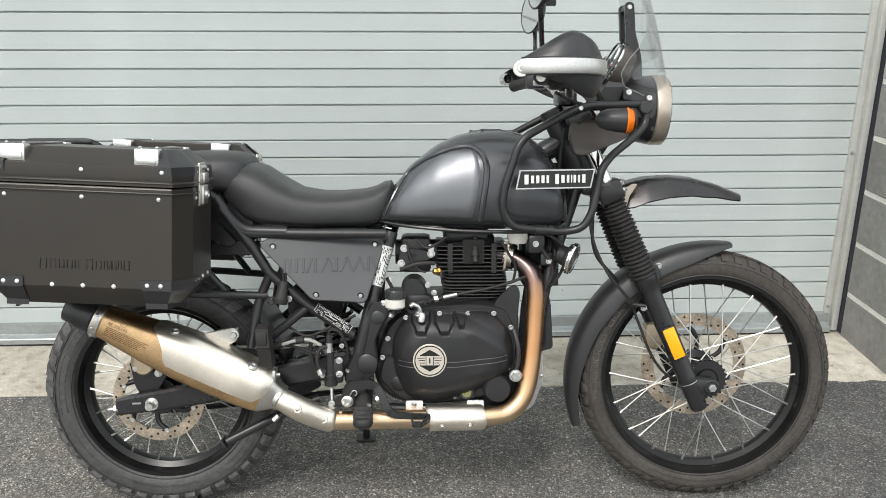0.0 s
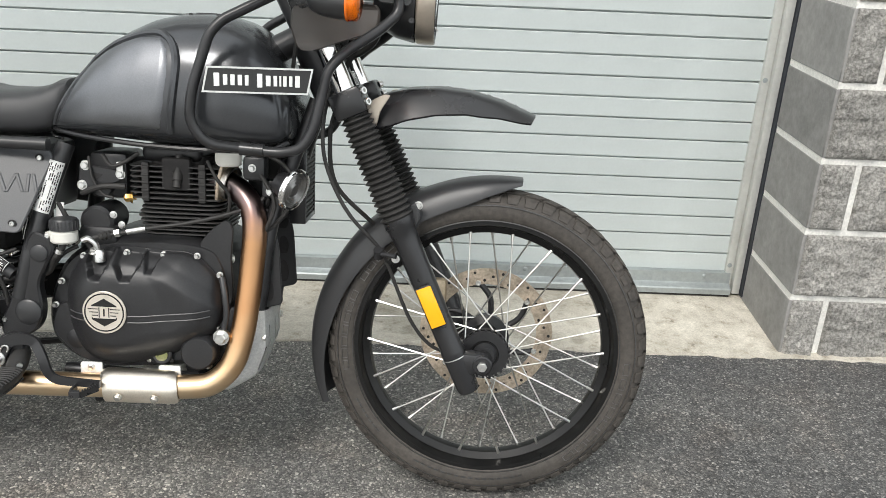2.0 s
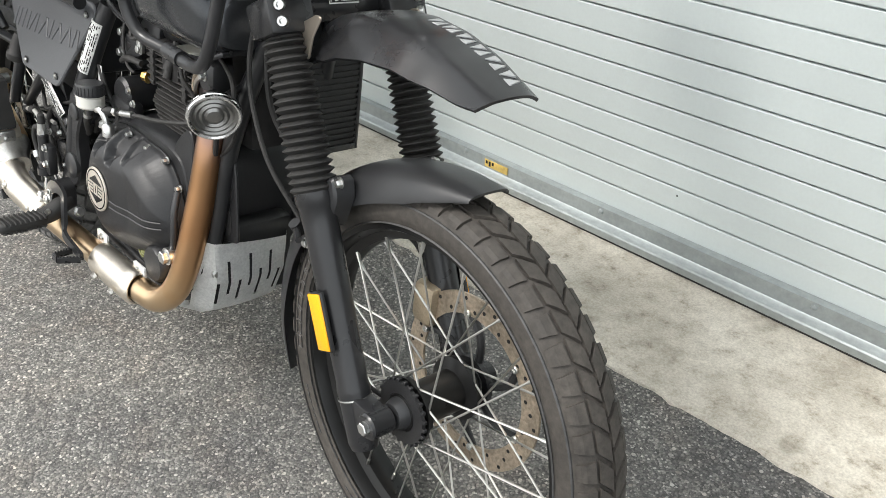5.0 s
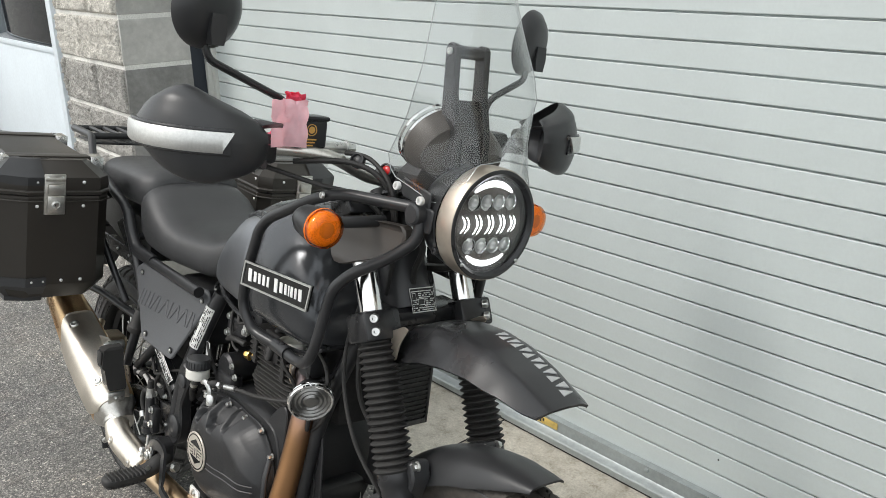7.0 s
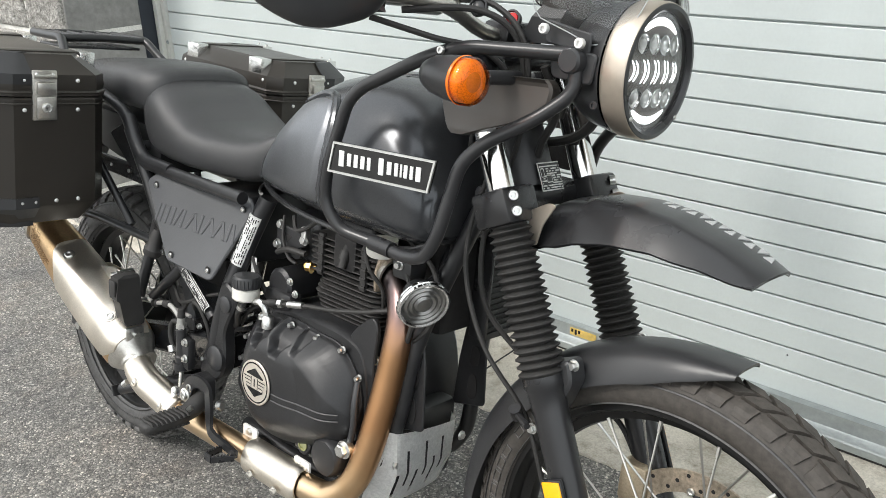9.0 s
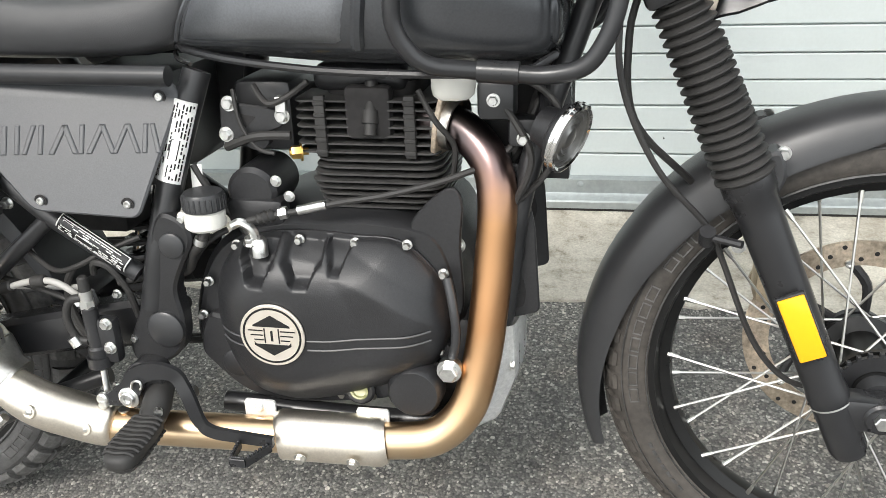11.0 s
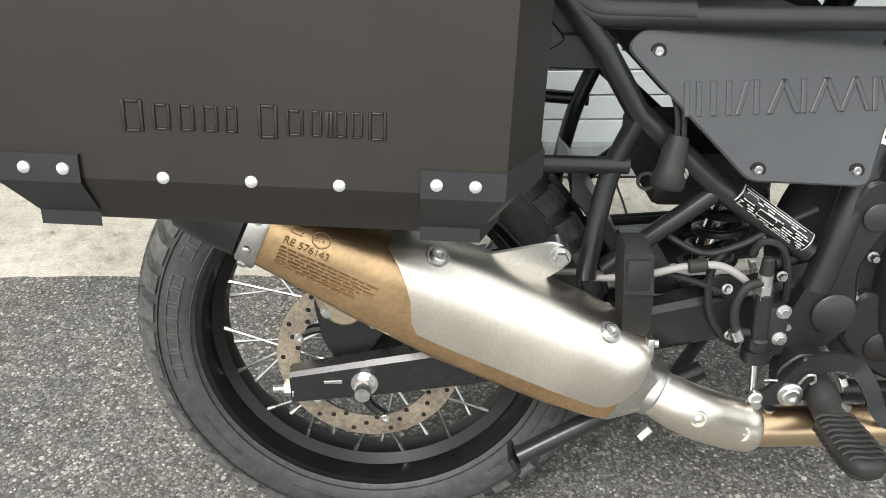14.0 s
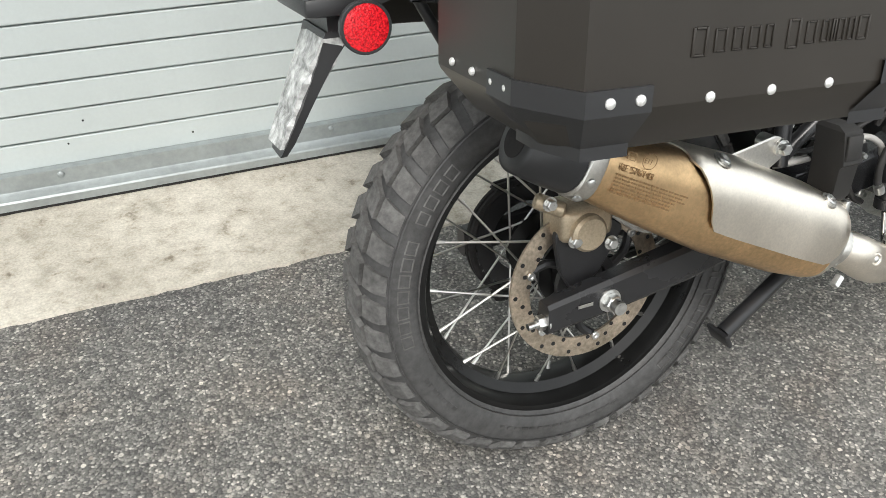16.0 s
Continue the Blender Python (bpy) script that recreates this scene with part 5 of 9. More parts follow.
# ---- tank guards, sign, front rack ----
SHIFT = Vector((-0.004, 0, 0.012))
for s in (-1, 1):
    loop = [(1.005, s * 0.172, 0.757), (0.940, s * 0.188, 0.765), (0.912, s * 0.198, 0.806), (0.918, s * 0.200, 0.862), (0.951, s * 0.196, 0.966), (0.972, s * 0.190, 0.990), (1.075, s * 0.165, 1.046), (1.132, s * 0.150, 1.066), (1.275, s * 0.105, 1.070)]
    gd = part("tank_guard", tube(rounded(loop, 0.03, 6), 0.0099, 14), FRAMEP, bike, "black tubular tank guard")
    loop = [(1.283, s * 0.104, 1.066), (1.289, s * 0.104, 1.022), (1.252, s * 0.125, 0.985), (1.190, s * 0.158, 0.942), (1.163, s * 0.172, 0.910), (1.140, s * 0.180, 0.800), (1.118, s * 0.180, 0.762), (1.076, s * 0.174, 0.752), (1.000, s * 0.172, 0.757)]
    part("tank_guard_front", tube(rounded(loop, 0.035, 6), 0.0099, 14), FRAMEP, bike, "black tubular tank guard")
    part("guard_sleeve", rod((1.000, s * 0.1722, 0.757), (1.045, s * 0.173, 0.755), 0.0125), FRAMEP)
    part("guard_cap", lathe([(-0.012, 0.016), (0.010, 0.017), (0.014, 0.014), (0.014, 0)], (1.283, s * 0.108, 1.062), (1.283, s * 1, 1.062), 24), PLASTIC, bike, "black round cap on the guard")
    bolt((1.108, s * 0.170, 1.058), (0, s, 0), 0.006, 0.005, kind="socket")
    # folded side cover between headlamp and tank
    poly = round2([(1.090, 1.026), (1.238, 1.038), (1.252, 1.024), (1.248, 0.992), (1.232, 0.980), (1.118, 0.938), (1.098, 0.946), (1.086, 0.985)], 0.010)
    cheek = lambda a, c: s * (0.140 - 0.42 * max(0, a - 1.165) - 0.06 * abs(c - 0.998))
    rows = []
    for k, zr in enumerate(np.linspace(0.938, 1.038, 21)):
        cross = []
        for (xa, za), (xb, zb2) in zip(poly, poly[1:] + poly[:1]):
            if (za - zr) * (zb2 - zr) < 0:
                cross.append(xa + (xb - xa) * (zr - za) / (zb2 - za))
        if len(cross) >= 2:
            rows.append((min(cross), max(cross), zr))
    rings = []
    for xa, xb, zr in rows:
        ya, yb = cheek(xa, zr), cheek(xb, zr)
        rings.append([(xa, ya - s * 0.004, zr), (xa + 0.004, ya, zr), (xb - 0.004, yb, zr), (xb, yb - s * 0.004, zr), (xb, yb - s * 0.02, zr), (xa, ya - s * 0.02, zr)])
    part("headlamp_cheek", loft(rings), CHEEKM, bike, "dark grey folded plastic cheek panel", sharp=16)
    # sign plate: black enamel with a pale border; the maker's name as plain bars
    u = Vector((0.186, s * -0.020, 0.002)) if s > 0 else Vector((0.186, 0.022, 0.002))
    o = Vector((1.042, s * 0.208, 0.886))
    m = flat_frame(o, u if s < 0 else -u, (0.04, 0, 1))
    quad = [(-0.100, -0.0235), (0.090, -0.0235), (0.100, 0.0235), (-0.090, 0.0235)]
    sign = part("sign_plate", moved(plate(quad, [(-0.004, 0), (0.0, 0), (0.001, 0.001)], "z"), m), SIGNBLACK, bike, "black sign plate with pale border and lettering bars")
    outer, inner = quad, offset2(quad, 0.0032)
    bmf = bmesh.new()
    a4 = [[bmf.verts.new((p[0], p[1], h)) for p in ring] for ring, h in ((outer, 0.0), (outer, 0.003), (inner, 0.003), (inner, 0.0))]
    for p, q in zip(a4, a4[1:]):
        for k in range(4):
            bmf.faces.new((p[k], p[(k + 1) % 4], q[(k + 1) % 4], q[k]))
    part("sign_border", moved(bmf, m), ALU, sign, "pale metal border")
    x = -0.080
    for w, tall in ((0.017, 1.25), (0.013, 1), (0.013, 1), (0.013, 1), (0.011, 1), (0, 0), (0.016, 1.3), (0.014, 1), (0.011, 1), (0.006, 1), (0.011, 1), (0.010, 1), (0.015, 1.1)):
        if w == 0:
            x += 0.010
            continue
        h = 0.0095 * tall
        # each mark is one plain bar
        bars = [box((x + w * 0.12, -h, 0.0008), (x + w * 0.72, h, 0.0026), 0.0006, 1)]
        part("sign_mark", moved(join(*bars), m), WHITE, sign)
        x += w

# indicators on short stalks
for s in (-1, 1):
    d = Vector((1, s * 0.06, -0.04)).normalized()
    c = Vector((1.136, s * 0.228, 1.030))
    ind = part("indicator", lathe([(-0.004, 0), (-0.002, 0.008), (0.006, 0.018), (0.022, 0.025), (0.045, 0.0285), (0.066, 0.030), (0.069, 0.030), (0.069, 0)], c, c + d, 28), PLASTIC, bike, "black indicator housing")
    b0 = c + d * 0.068
    part("indicator_lens", lathe([(0, 0.0300), (0.004, 0.0310), (0.018, 0.0305), (0.023, 0.027), (0.026, 0.018), (0.027, 0.008), (0.027, 0)], b0, b0 + d, 32), AMBER, ind, "clear amber lens")
    part("lens_ring", lathe([(0.001, 0.0306), (0.003, 0.0318), (0.006, 0.0312)], b0, b0 + d, 32), AMBERO, ind, "deep amber lens flange")
    part("indicator_reflector", lathe([(0.000, 0.0285), (0.012, 0.0280), (0.017, 0.024), (0.019, 0.016), (0.0195, 0)], b0 + d * 0.001, b0 + d * 2, 28), AMBERF, ind, "faceted amber reflector")
    part("indicator_bulb", lathe([(0, 0.015), (0.002, 0.0125), (0.004, 0.007), (0.0042, 0)], b0 + d * 0.0185, b0 + d * 2, 20), LABELW, ind, "pale bulb behind the lens")
    part("indicator_stalk", rod((1.190, s * 0.10, 1.030), c + d * 0.045, 0.010), PLASTIC)

# ---- engine ----
SHIFT = Vector((0, 0, 0))
part("crankcase", plate(smooth2([(0.585, 0.40), (0.60, 0.47), (0.635, 0.53), (0.70, 0.565), (0.80, 0.575), (0.90, 0.570), (0.945, 0.54), (0.965, 0.45), (0.945, 0.36), (0.89, 0.315), (0.78, 0.300), (0.66, 0.305), (0.60, 0.345)], 4), [(0.125, 0.012), (0.110, 0), (-0.105, 0), (-0.118, 0.010)]), CASE, bike, "black engine crankcase")
cov = smooth2([(0.633, 0.439), (0.640, 0.492), (0.672, 0.538), (0.715, 0.553), (0.770, 0.557), (0.830, 0.553), (0.884, 0.549), (0.922, 0.520), (0.945, 0.478), (0.948, 0.423), (0.926, 0.378), (0.872, 0.348), (0.800, 0.322), (0.73, 0.312), (0.672, 0.330), (0.643, 0.380)], 4)
CC = Vector((0.790, 0, 0.437))
DIP = [(0.708, 0.522, 0.021, 0.022), (0.768, 0.523, 0.022, 0.020), (0.812, 0.538, 0.013, 0.012)]


def cover_y(x, z, d):
    """How far the clutch cover stands out at x, z; d: the way in from its outline."""
    e = min(1.0, d / 0.062)
    h = 0.128 + 0.006 * min(1, d / 0.004) + 0.043 * (1 - (1 - e) ** 2.3)
    h += 0.007 * max(0.0, 1 - ((x - 0.74) / 0.10) ** 2 - ((z - 0.437) / 0.10) ** 2)
    arch = (x - 0.700) / 0.235
    rise_ = 0.548 - 0.085 * max(0, arch) ** 2.2
    h -= 0.010 * min(1.0, max(0.0, (z - rise_ + 0.018) / 0.030)) * (1 if x > 0.72 else 0.4)
    for cx, cz, w, deep_ in DIP:
        a = abs(x - cx) / w * (1.0 + max(0.0, (cz + 0.004 - z)) / 0.022)
        b = (cz - 0.016 - z) / 0.010
        if a < 1.25 and b < 1:
            k = min(1.0, max(0.0, (1.25 - a) / 0.3)) * min(1.0, max(0.0, 1 - b))
            h -= deep_ * k * k * (3 - 2 * k)
    return -max(h, 0.122)


def cover_at(x, z):
    """The same, with the way in from the outline worked out."""
    d = min((Vector(cov[i]) - Vector((x, z))).length for i in range(len(cov)))
    return cover_y(x, z, d)


covd = []
for i in range(len(cov)):
    a, b = Vector(cov[i]), Vector(cov[(i + 1) % len(cov)])
    covd += [a.lerp(b, k / 5) for k in range(5)]
rings = [[(q.x, -0.105, q.y) for q in covd]]
for k in range(49):
    r = 1 - (k / 48) ** 1.35 * 0.985
    ring = []
    for q in covd:
        x, z = CC.x + (q.x - CC.x) * r, CC.z + (q.y - CC.z) * r
        d = (1 - r) * (q - Vector((CC.x, CC.z))).length * 0.88
        ring.append((x, cover_y(x, z, d), z))
    rings.append(ring)
clutch = part("clutch_cover", loft(rings), CASE, bike, "rounded black clutch cover with scooped bolt pockets", sharp=50)
part("cover_flange", plate(smooth2([(0.600, 0.384), (0.612, 0.36), (0.66, 0.318), (0.72, 0.306), (0.80, 0.312), (0.872, 0.325), (0.925, 0.345), (0.935, 0.38), (0.80, 0.40), (0.65, 0.43), (0.615, 0.43)], 4), [(-0.10, 0), (-0.130, 0), (-0.135, 0.004)]), CASE, bike)
part("small_boss", lathe([(0, 0.021), (0.006, 0.020), (0.008, 0.017), (0.008, 0)], (0.650, -0.131, 0.362), (0.650, -1, 0.362), 24), CASE, clutch)
# badge: pale disc with dark ring and plain winged mark
bc = Vector((0.730, -0.1845, 0.437))
badge = part("badge", lathe([(0, 0), (0, 0.043), (0.0022, 0.043), (0.003, 0.042), (0.003, 0)], bc, bc + Vector((0, -1, 0)), 48), BADGEM, clutch, "round pale badge with dark ring and plain mark")
part("badge_ring", lathe([(0.0028, 0.0365), (0.0034, 0.0365), (0.0034, 0.0392), (0.0028, 0.0392)], bc, bc + Vector((0, -1, 0)), 48, closed=True), SIGNBLACK, badge)
m = flat_frame(bc + Vector((0, -0.0030, 0)), (1, 0, 0), (0, 0, 1))
hexa = [(0.0285 * math.sin(k * math.pi / 3), 0.0285 * math.cos(k * math.pi / 3)) for k in range(6)]
part("badge_mark", moved(plate(hexa, [(0, 0), (0.0004, 0)], "z"), m), SIGNBLACK, badge, "dark six-sided mark")
band = [(-0.033, 0.012), (-0.030, -0.001), (-0.022, -0.012), (0.022, -0.012), (0.030, -0.001), (0.033, 0.012)]
part("badge_band", moved(plate(band, [(0.0003, 0), (0.0008, 0)], "z"), m), BADGEM, badge, "pale winged band")
for s in (-1, 1):
    for y, xa, xb in ((0.0070, 0.0115, 0.0315), (0.0005, 0.0115, 0.0285), (-0.0060, 0.0115, 0.0240)):
        part("wing_bar", moved(box((min(s * xa, s * xb), y - 0.0009, 0.0007), (max(s * xa, s * xb), y + 0.0009, 0.0011), 0, 1), m), SIGNBLACK, badge)
    part("wing_bar", moved(box((s * 0.0095 - 0.0009, -0.0105, 0.0007), (s * 0.0095 + 0.0009, 0.0105, 0.0011), 0, 1), m), SIGNBLACK, badge)
part("centre_bar", moved(box((-0.0016, -0.0075, 0.0007), (0.0016, 0.0075, 0.0011), 0, 1), m), SIGNBLACK, badge)
# crease lines across the cover, paler than its paint
for dz in (0.0, -0.013):
    for xs_ in (np.linspace(0.650, 0.690, 6), np.linspace(0.774, 0.930, 16)):
        pts = [(x, cover_at(x, zc + dz) - 0.0004, zc + dz) for x in xs_ for zc in (0.430 + 0.10 * max(0, x - 0.80) + 0.02 * max(0, 0.69 - x),)]
        part("cover_crease", tube(pts, 0.0013, 6), CREASEM, clutch)
for x, z in ((0.669, 0.535), (0.756, 0.546), (0.830, 0.545), (0.897, 0.545), (0.622, 0.480), (0.607, 0.430), (0.863, 0.354), (0.917, 0.313), (0.942, 0.508), (0.796, 0.322), (0.842, 0.324), (0.936, 0.400)):
    bolt((x, -0.126, z), (0, -1, 0), 0.0050, 0.009, clutch)
bolt((0.955, -0.100, 0.536), (0, -1, 0), 0.0082, 0.011)
part("front_plate", slab(smooth2([(0.90, 0.57), (0.945, 0.615), (0.965, 0.60), (0.962, 0.54), (0.965, 0.46), (0.95, 0.44), (0.935, 0.49), (0.915, 0.54)], 4), -0.105, -0.115), CASE)
# oil filter cap, filler, sight glass, oil line
part("oil_filter_cap", lathe([(0, 0.038), (0.022, 0.036), (0.028, 0.031), (0.029, 0)], (0.905, -0.138, 0.352), (0.905, -1, 0.352), 36), CASE, clutch, "round black oil filter cap")
for x, z, r in ((0.863, 0.354, 0.010), (0.938, 0.400, 0.011)):
    part("filter_ear", rod((x, -0.118, z), (x, -0.130, z), r), CASE, clutch)
part("sight_glass", lathe([(0, 0.0125), (0.004, 0.0125), (0.004, 0.0095), (0.002, 0.009), (0.002, 0)], (0.826, -0.144, 0.339), (0.826, -1, 0.339), 24), SIGHT, clutch, "amber oil sight glass")
part("sight_ring", lathe([(0, 0.021), (0.005, 0.021), (0.007, 0.018), (0.006, 0.0125), (0, 0.0125)], (0.826, -0.140, 0.339), (0.826, -1, 0.339), 24, closed=True), CASE, clutch)
part("banjo_bolt", join(lathe([(0, 0.016), (0.010, 0.016), (0.012, 0.012), (0.012, 0)], (0.952, -0.150, 0.388), (0.952, -1, 0.388), 20), hexnut((0.952, -0.160, 0.388), (0, -1, 0), 0.012, 0.011)), BOLTM, bike, "large bright banjo bolt")
part("oil_line", tube(spline([(0.953, -0.150, 0.395), (0.960, -0.150, 0.43), (0.957, -0.148, 0.47), (0.948, -0.135, 0.505)], 6), 0.0062, 10), PLASTIC, bike, "black oil line")
# clutch arm, adjuster and cable
part("clutch_arm", join(tube(rounded([(0.708, -0.150, 0.548), (0.705, -0.152, 0.568), (0.690, -0.155, 0.578), (0.680, -0.155, 0.572)], 0.01), 0.006, 8), lathe([(0, 0.011), (0.020, 0.011), (0.024, 0.008), (0.024, 0)], (0.709, -0.148, 0.530), (0.709, -0.148, 1), 16), hexnut((0.700, -0.152, 0.548), (0, -0.3, 1), 0.007, 0.008)), BOLTM, bike, "bright clutch release arm")
way = [(0.700, -0.152, 0.578), (0.735, -0.150, 0.586), (0.770, -0.145, 0.592), (0.82, -0.138, 0.602), (0.88, -0.132, 0.612), (0.96, -0.115, 0.632), (1.02, -0.09, 0.66), (1.06, -0.06, 0.74), (1.07, -0.05, 0.90), (1.085, -0.055, 1.02)]
part("clutch_cable", tube(spline(way, 8), 0.0042, 8), RUBBER, bike, "black clutch cable")
part("cable_adjuster", join(rod((0.742, -0.149, 0.588), (0.752, -0.148, 0.590), 0.008, seg=6), rod((0.765, -0.146, 0.592), (0.800, -0.141, 0.599), 0.0062, seg=10)), BOLTM, bike, "bright cable adjuster")
part("cable_boot", lathe([(0, 0.005), (0.004, 0.008), (0.008, 0.006), (0.012, 0.009), (0.016, 0.006), (0.020, 0.009), (0.025, 0.005)], (0.712, -0.151, 0.580), (0.745, -0.149, 0.589), 12), RUBBER)
# starter motor behind the cylinder
part("starter_motor", join(rod((0.690, -0.02, 0.600), (0.690, -0.112, 0.600), 0.034, seg=24, bev=0.006), box((0.655, -0.12, 0.555), (0.735, -0.085, 0.595), 0.012)), CASE, bike, "black starter motor")
for x, z in ((0.726, 0.618), (0.742, 0.598)):
    bolt((x, -0.112, z), (0, -1, 0), 0.0056, 0.005)
part("starter_lead", tube(spline([(0.655, -0.09, 0.655), (0.70, -0.10, 0.672), (0.745, -0.095, 0.673)], 6), 0.006, 8), RUBBER)

# cylinder and head: stacks of fins
def fin(x0, x1, y, z, t=0.0026, r=0.02):
    return plate(round2([(x0, -y), (x1, -y), (x1, y), (x0, y)], r, 4), [(z, 0.001), (z + 0.0005, 0), (z + t - 0.0005, 0), (z + t, 0.001)], "z")


# core near-black against the fins: shade between them put into the colour
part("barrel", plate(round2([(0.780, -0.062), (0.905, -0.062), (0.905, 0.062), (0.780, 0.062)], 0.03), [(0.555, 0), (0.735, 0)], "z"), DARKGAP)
zz = 0.577
for k in range(8):
    w = 0.004 * abs(k - 4)
    part("barrel_fin", fin(0.762 + w * 0.7, 0.938 - w * 0.3, 0.094 - w * 0.4, zz, 0.0032, 0.03), FINM, bike)
    zz += 0.0088
zz = 0.650
for k in range(7):
    part("head_fin", fin(0.750, 0.934 + 0.003 * (k > 3), 0.092, zz, 0.0030, 0.014), FINM, bike)
    zz += 0.0108
for x in (0.785, 0.899):
    part("fin_damper", box((x - 0.007, -0.0955, 0.646), (x + 0.007, -0.086, 0.724), 0.002), RUBBER, bike, "black rubber fin damper")
    for k in range(5):
        part("damper_rib", box((x - 0.0075, -0.0970, 0.650 + k * 0.0155), (x + 0.0075, -0.094, 0.656 + k * 0.0155), 0.001, 1), RUBBER)
# dark block paints the shade of the recess round the spark plug
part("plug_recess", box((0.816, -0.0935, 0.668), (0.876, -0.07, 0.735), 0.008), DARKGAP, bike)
part("plug_cap", join(rod((0.850, -0.100, 0.676), (0.850, -0.078, 0.738), 0.0080, seg=14), rod((0.850, -0.096, 0.690), (0.850, -0.090, 0.705), 0.0105, seg=14)), RUBBER, bike, "black spark plug cap")
part("head_cover", box((0.768, -0.068, 0.722), (0.892, 0.068, 0.757), 0.014, 3), CASE, bike, "black cylinder head cover")
part("throttle_body", join(rod((0.640, 0, 0.690), (0.765, 0, 0.690), 0.034, seg=20), box((0.655, -0.055, 0.640), (0.735, 0.055, 0.735), 0.012), rod((0.690, -0.075, 0.665), (0.690, -0.050, 0.665), 0.018, seg=16)), PLASTIC, bike, "black throttle body behind the cylinder head")
part("brass_sensor", join(hexnut((0.755, -0.086, 0.650), (-1, -0.5, 0), 0.009, 0.012), rod((0.762, -0.082, 0.650), (0.740, -0.092, 0.650), 0.005)), BRASS, bike, "small brass sensor")
part("sensor_lead", tube(spline([(0.722, -0.098, 0.650), (0.70, -0.10, 0.658), (0.68, -0.098, 0.69), (0.672, -0.09, 0.73)], 6), 0.003, 8), RUBBER)
part("head_bracket_plate", box((0.728, -0.096, 0.690), (0.742, -0.085, 0.722), 0.002), ALU, bike, "pale alloy bracket")

# ---- exhaust ----
axis = [(0.905, -0.055, 0.690), (0.935, -0.062, 0.688), (0.972, -0.078, 0.672), (1.000, -0.096, 0.640), (1.008, -0.108, 0.595), (1.005, -0.118, 0.53), (0.999, -0.130, 0.46), (0.990, -0.142, 0.39), (0.972, -0.155, 0.33), (0.935, -0.166, 0.293), (0.885, -0.172, 0.284), (0.78, -0.178, 0.283), (0.62, -0.184, 0.282), (0.47, -0.192, 0.283)]
way = spline(axis, 8)


PIPEM = bpy.data.materials.new("heat_tinted_header_pipe")
PIPEM.use_nodes = True
nt = PIPEM.node_tree
pb = nt.nodes["Principled BSDF"]
pb.inputs["Metallic"].default_value, pb.inputs["Roughness"].default_value = 1.0, 0.3
tc = nt.nodes.new("ShaderNodeTexCoord")
sx = nt.nodes.new("ShaderNodeSeparateXYZ")
nz = nt.nodes.new("ShaderNodeTexNoise")
nz.inputs["Scale"].default_value = 25
nt.links.new(tc.outputs["Object"], sx.inputs[0])
nt.links.new(tc.outputs["Object"], nz.inputs["Vector"])
mm = nt.nodes.new("ShaderNodeMath")
mm.operation = "MULTIPLY_ADD"
mm.inputs[1].default_value = 0.06
nt.links.new(nz.outputs[0], mm.inputs[0])
nt.links.new(sx.outputs["Z"], mm.inputs[2])
rp = nt.nodes.new("ShaderNodeValToRGB")
nt.links.new(mm.outputs[0], rp.inputs[0])
el = rp.color_ramp.elements
el[0].position, el[0].color = 0.28, (0.66, 0.54, 0.38, 1)
el[1].position, el[1].color = 0.74, (0.10, 0.085, 0.085, 1)
for p, c in ((0.36, (0.66, 0.44, 0.25)), (0.48, (0.56, 0.30, 0.145)), (0.60, (0.47, 0.26, 0.13)), (0.650, (0.33, 0.20, 0.15)), (0.685, (0.20, 0.145, 0.14)), (0.71, (0.13, 0.105, 0.105))):
    e = el.new(p)
    e.color = (*c, 1)
nt.links.new(rp.outputs[0], pb.inputs["Base Color"])
part("header_pipe", tube(way, 0.0245, 28), PIPEM, bike, "header pipe tinted straw and bronze by heat", sharp=60)
flange_m = flat_frame((0.944, -0.064, 0.686), (-0.30, -0.95, 0), (0.20, 0, 0.98))
flange = part("port_flange", moved(plate(round2([(-0.030, -0.040), (0.030, -0.040), (0.036, 0), (0.030, 0.040), (-0.030, 0.040), (-0.036, 0)], 0.012), [(0, 0.001), (0.001, 0), (0.006, 0), (0.007, 0.001)], "z"), flange_m), DISCM, bike, "rust-tinted steel exhaust port flange")
part("flange_ring", moved(lathe([(-0.012, 0.030), (-0.012, 0.034), (0.0, 0.034), (0.012, 0.031), (0.014, 0.026)], (0, 0, 0), (0, 0, 1), 28), flange_m), STEEL, flange)
for k in (-1, 1):
    part("flange_stud", moved(join(rod((0, k * 0.031, 0.0), (0, k * 0.031, 0.022), 0.0045), hexnut((0, k * 0.031, 0.007), (0, 0, 1), 0.0075, 0.008)), flange_m), BOLTM, flange)
# heat shield on the lower run
def half_shell(pts, r, a0, a1, th=0.0025, seg=16, ends=0.004):
    """A shell round part of a pipe: from angle a0 to a1, measured from -y upwards."""
    rings = []
    for i, q in enumerate(pts):
        t = (pts[min(i + 1, len(pts) - 1)] - pts[max(i - 1, 0)]).normalized()
        side = Vector((0, -1, 0))
        side = (side - t * side.dot(t)).normalized()
        upv = side.cross(t) if side.cross(t).z > 0 else t.cross(side)
        rr = r - (ends if i in (0, len(pts) - 1) else 0)
        outer = [q + rr * (math.cos(a) * side + math.sin(a) * upv) for a in np.linspace(a0, a1, seg)]
        inner = [q + (rr - th) * (math.cos(a) * side + math.sin(a) * upv) for a in np.linspace(a1, a0, seg)]
        rings.append(outer + inner)
    return loft(rings)


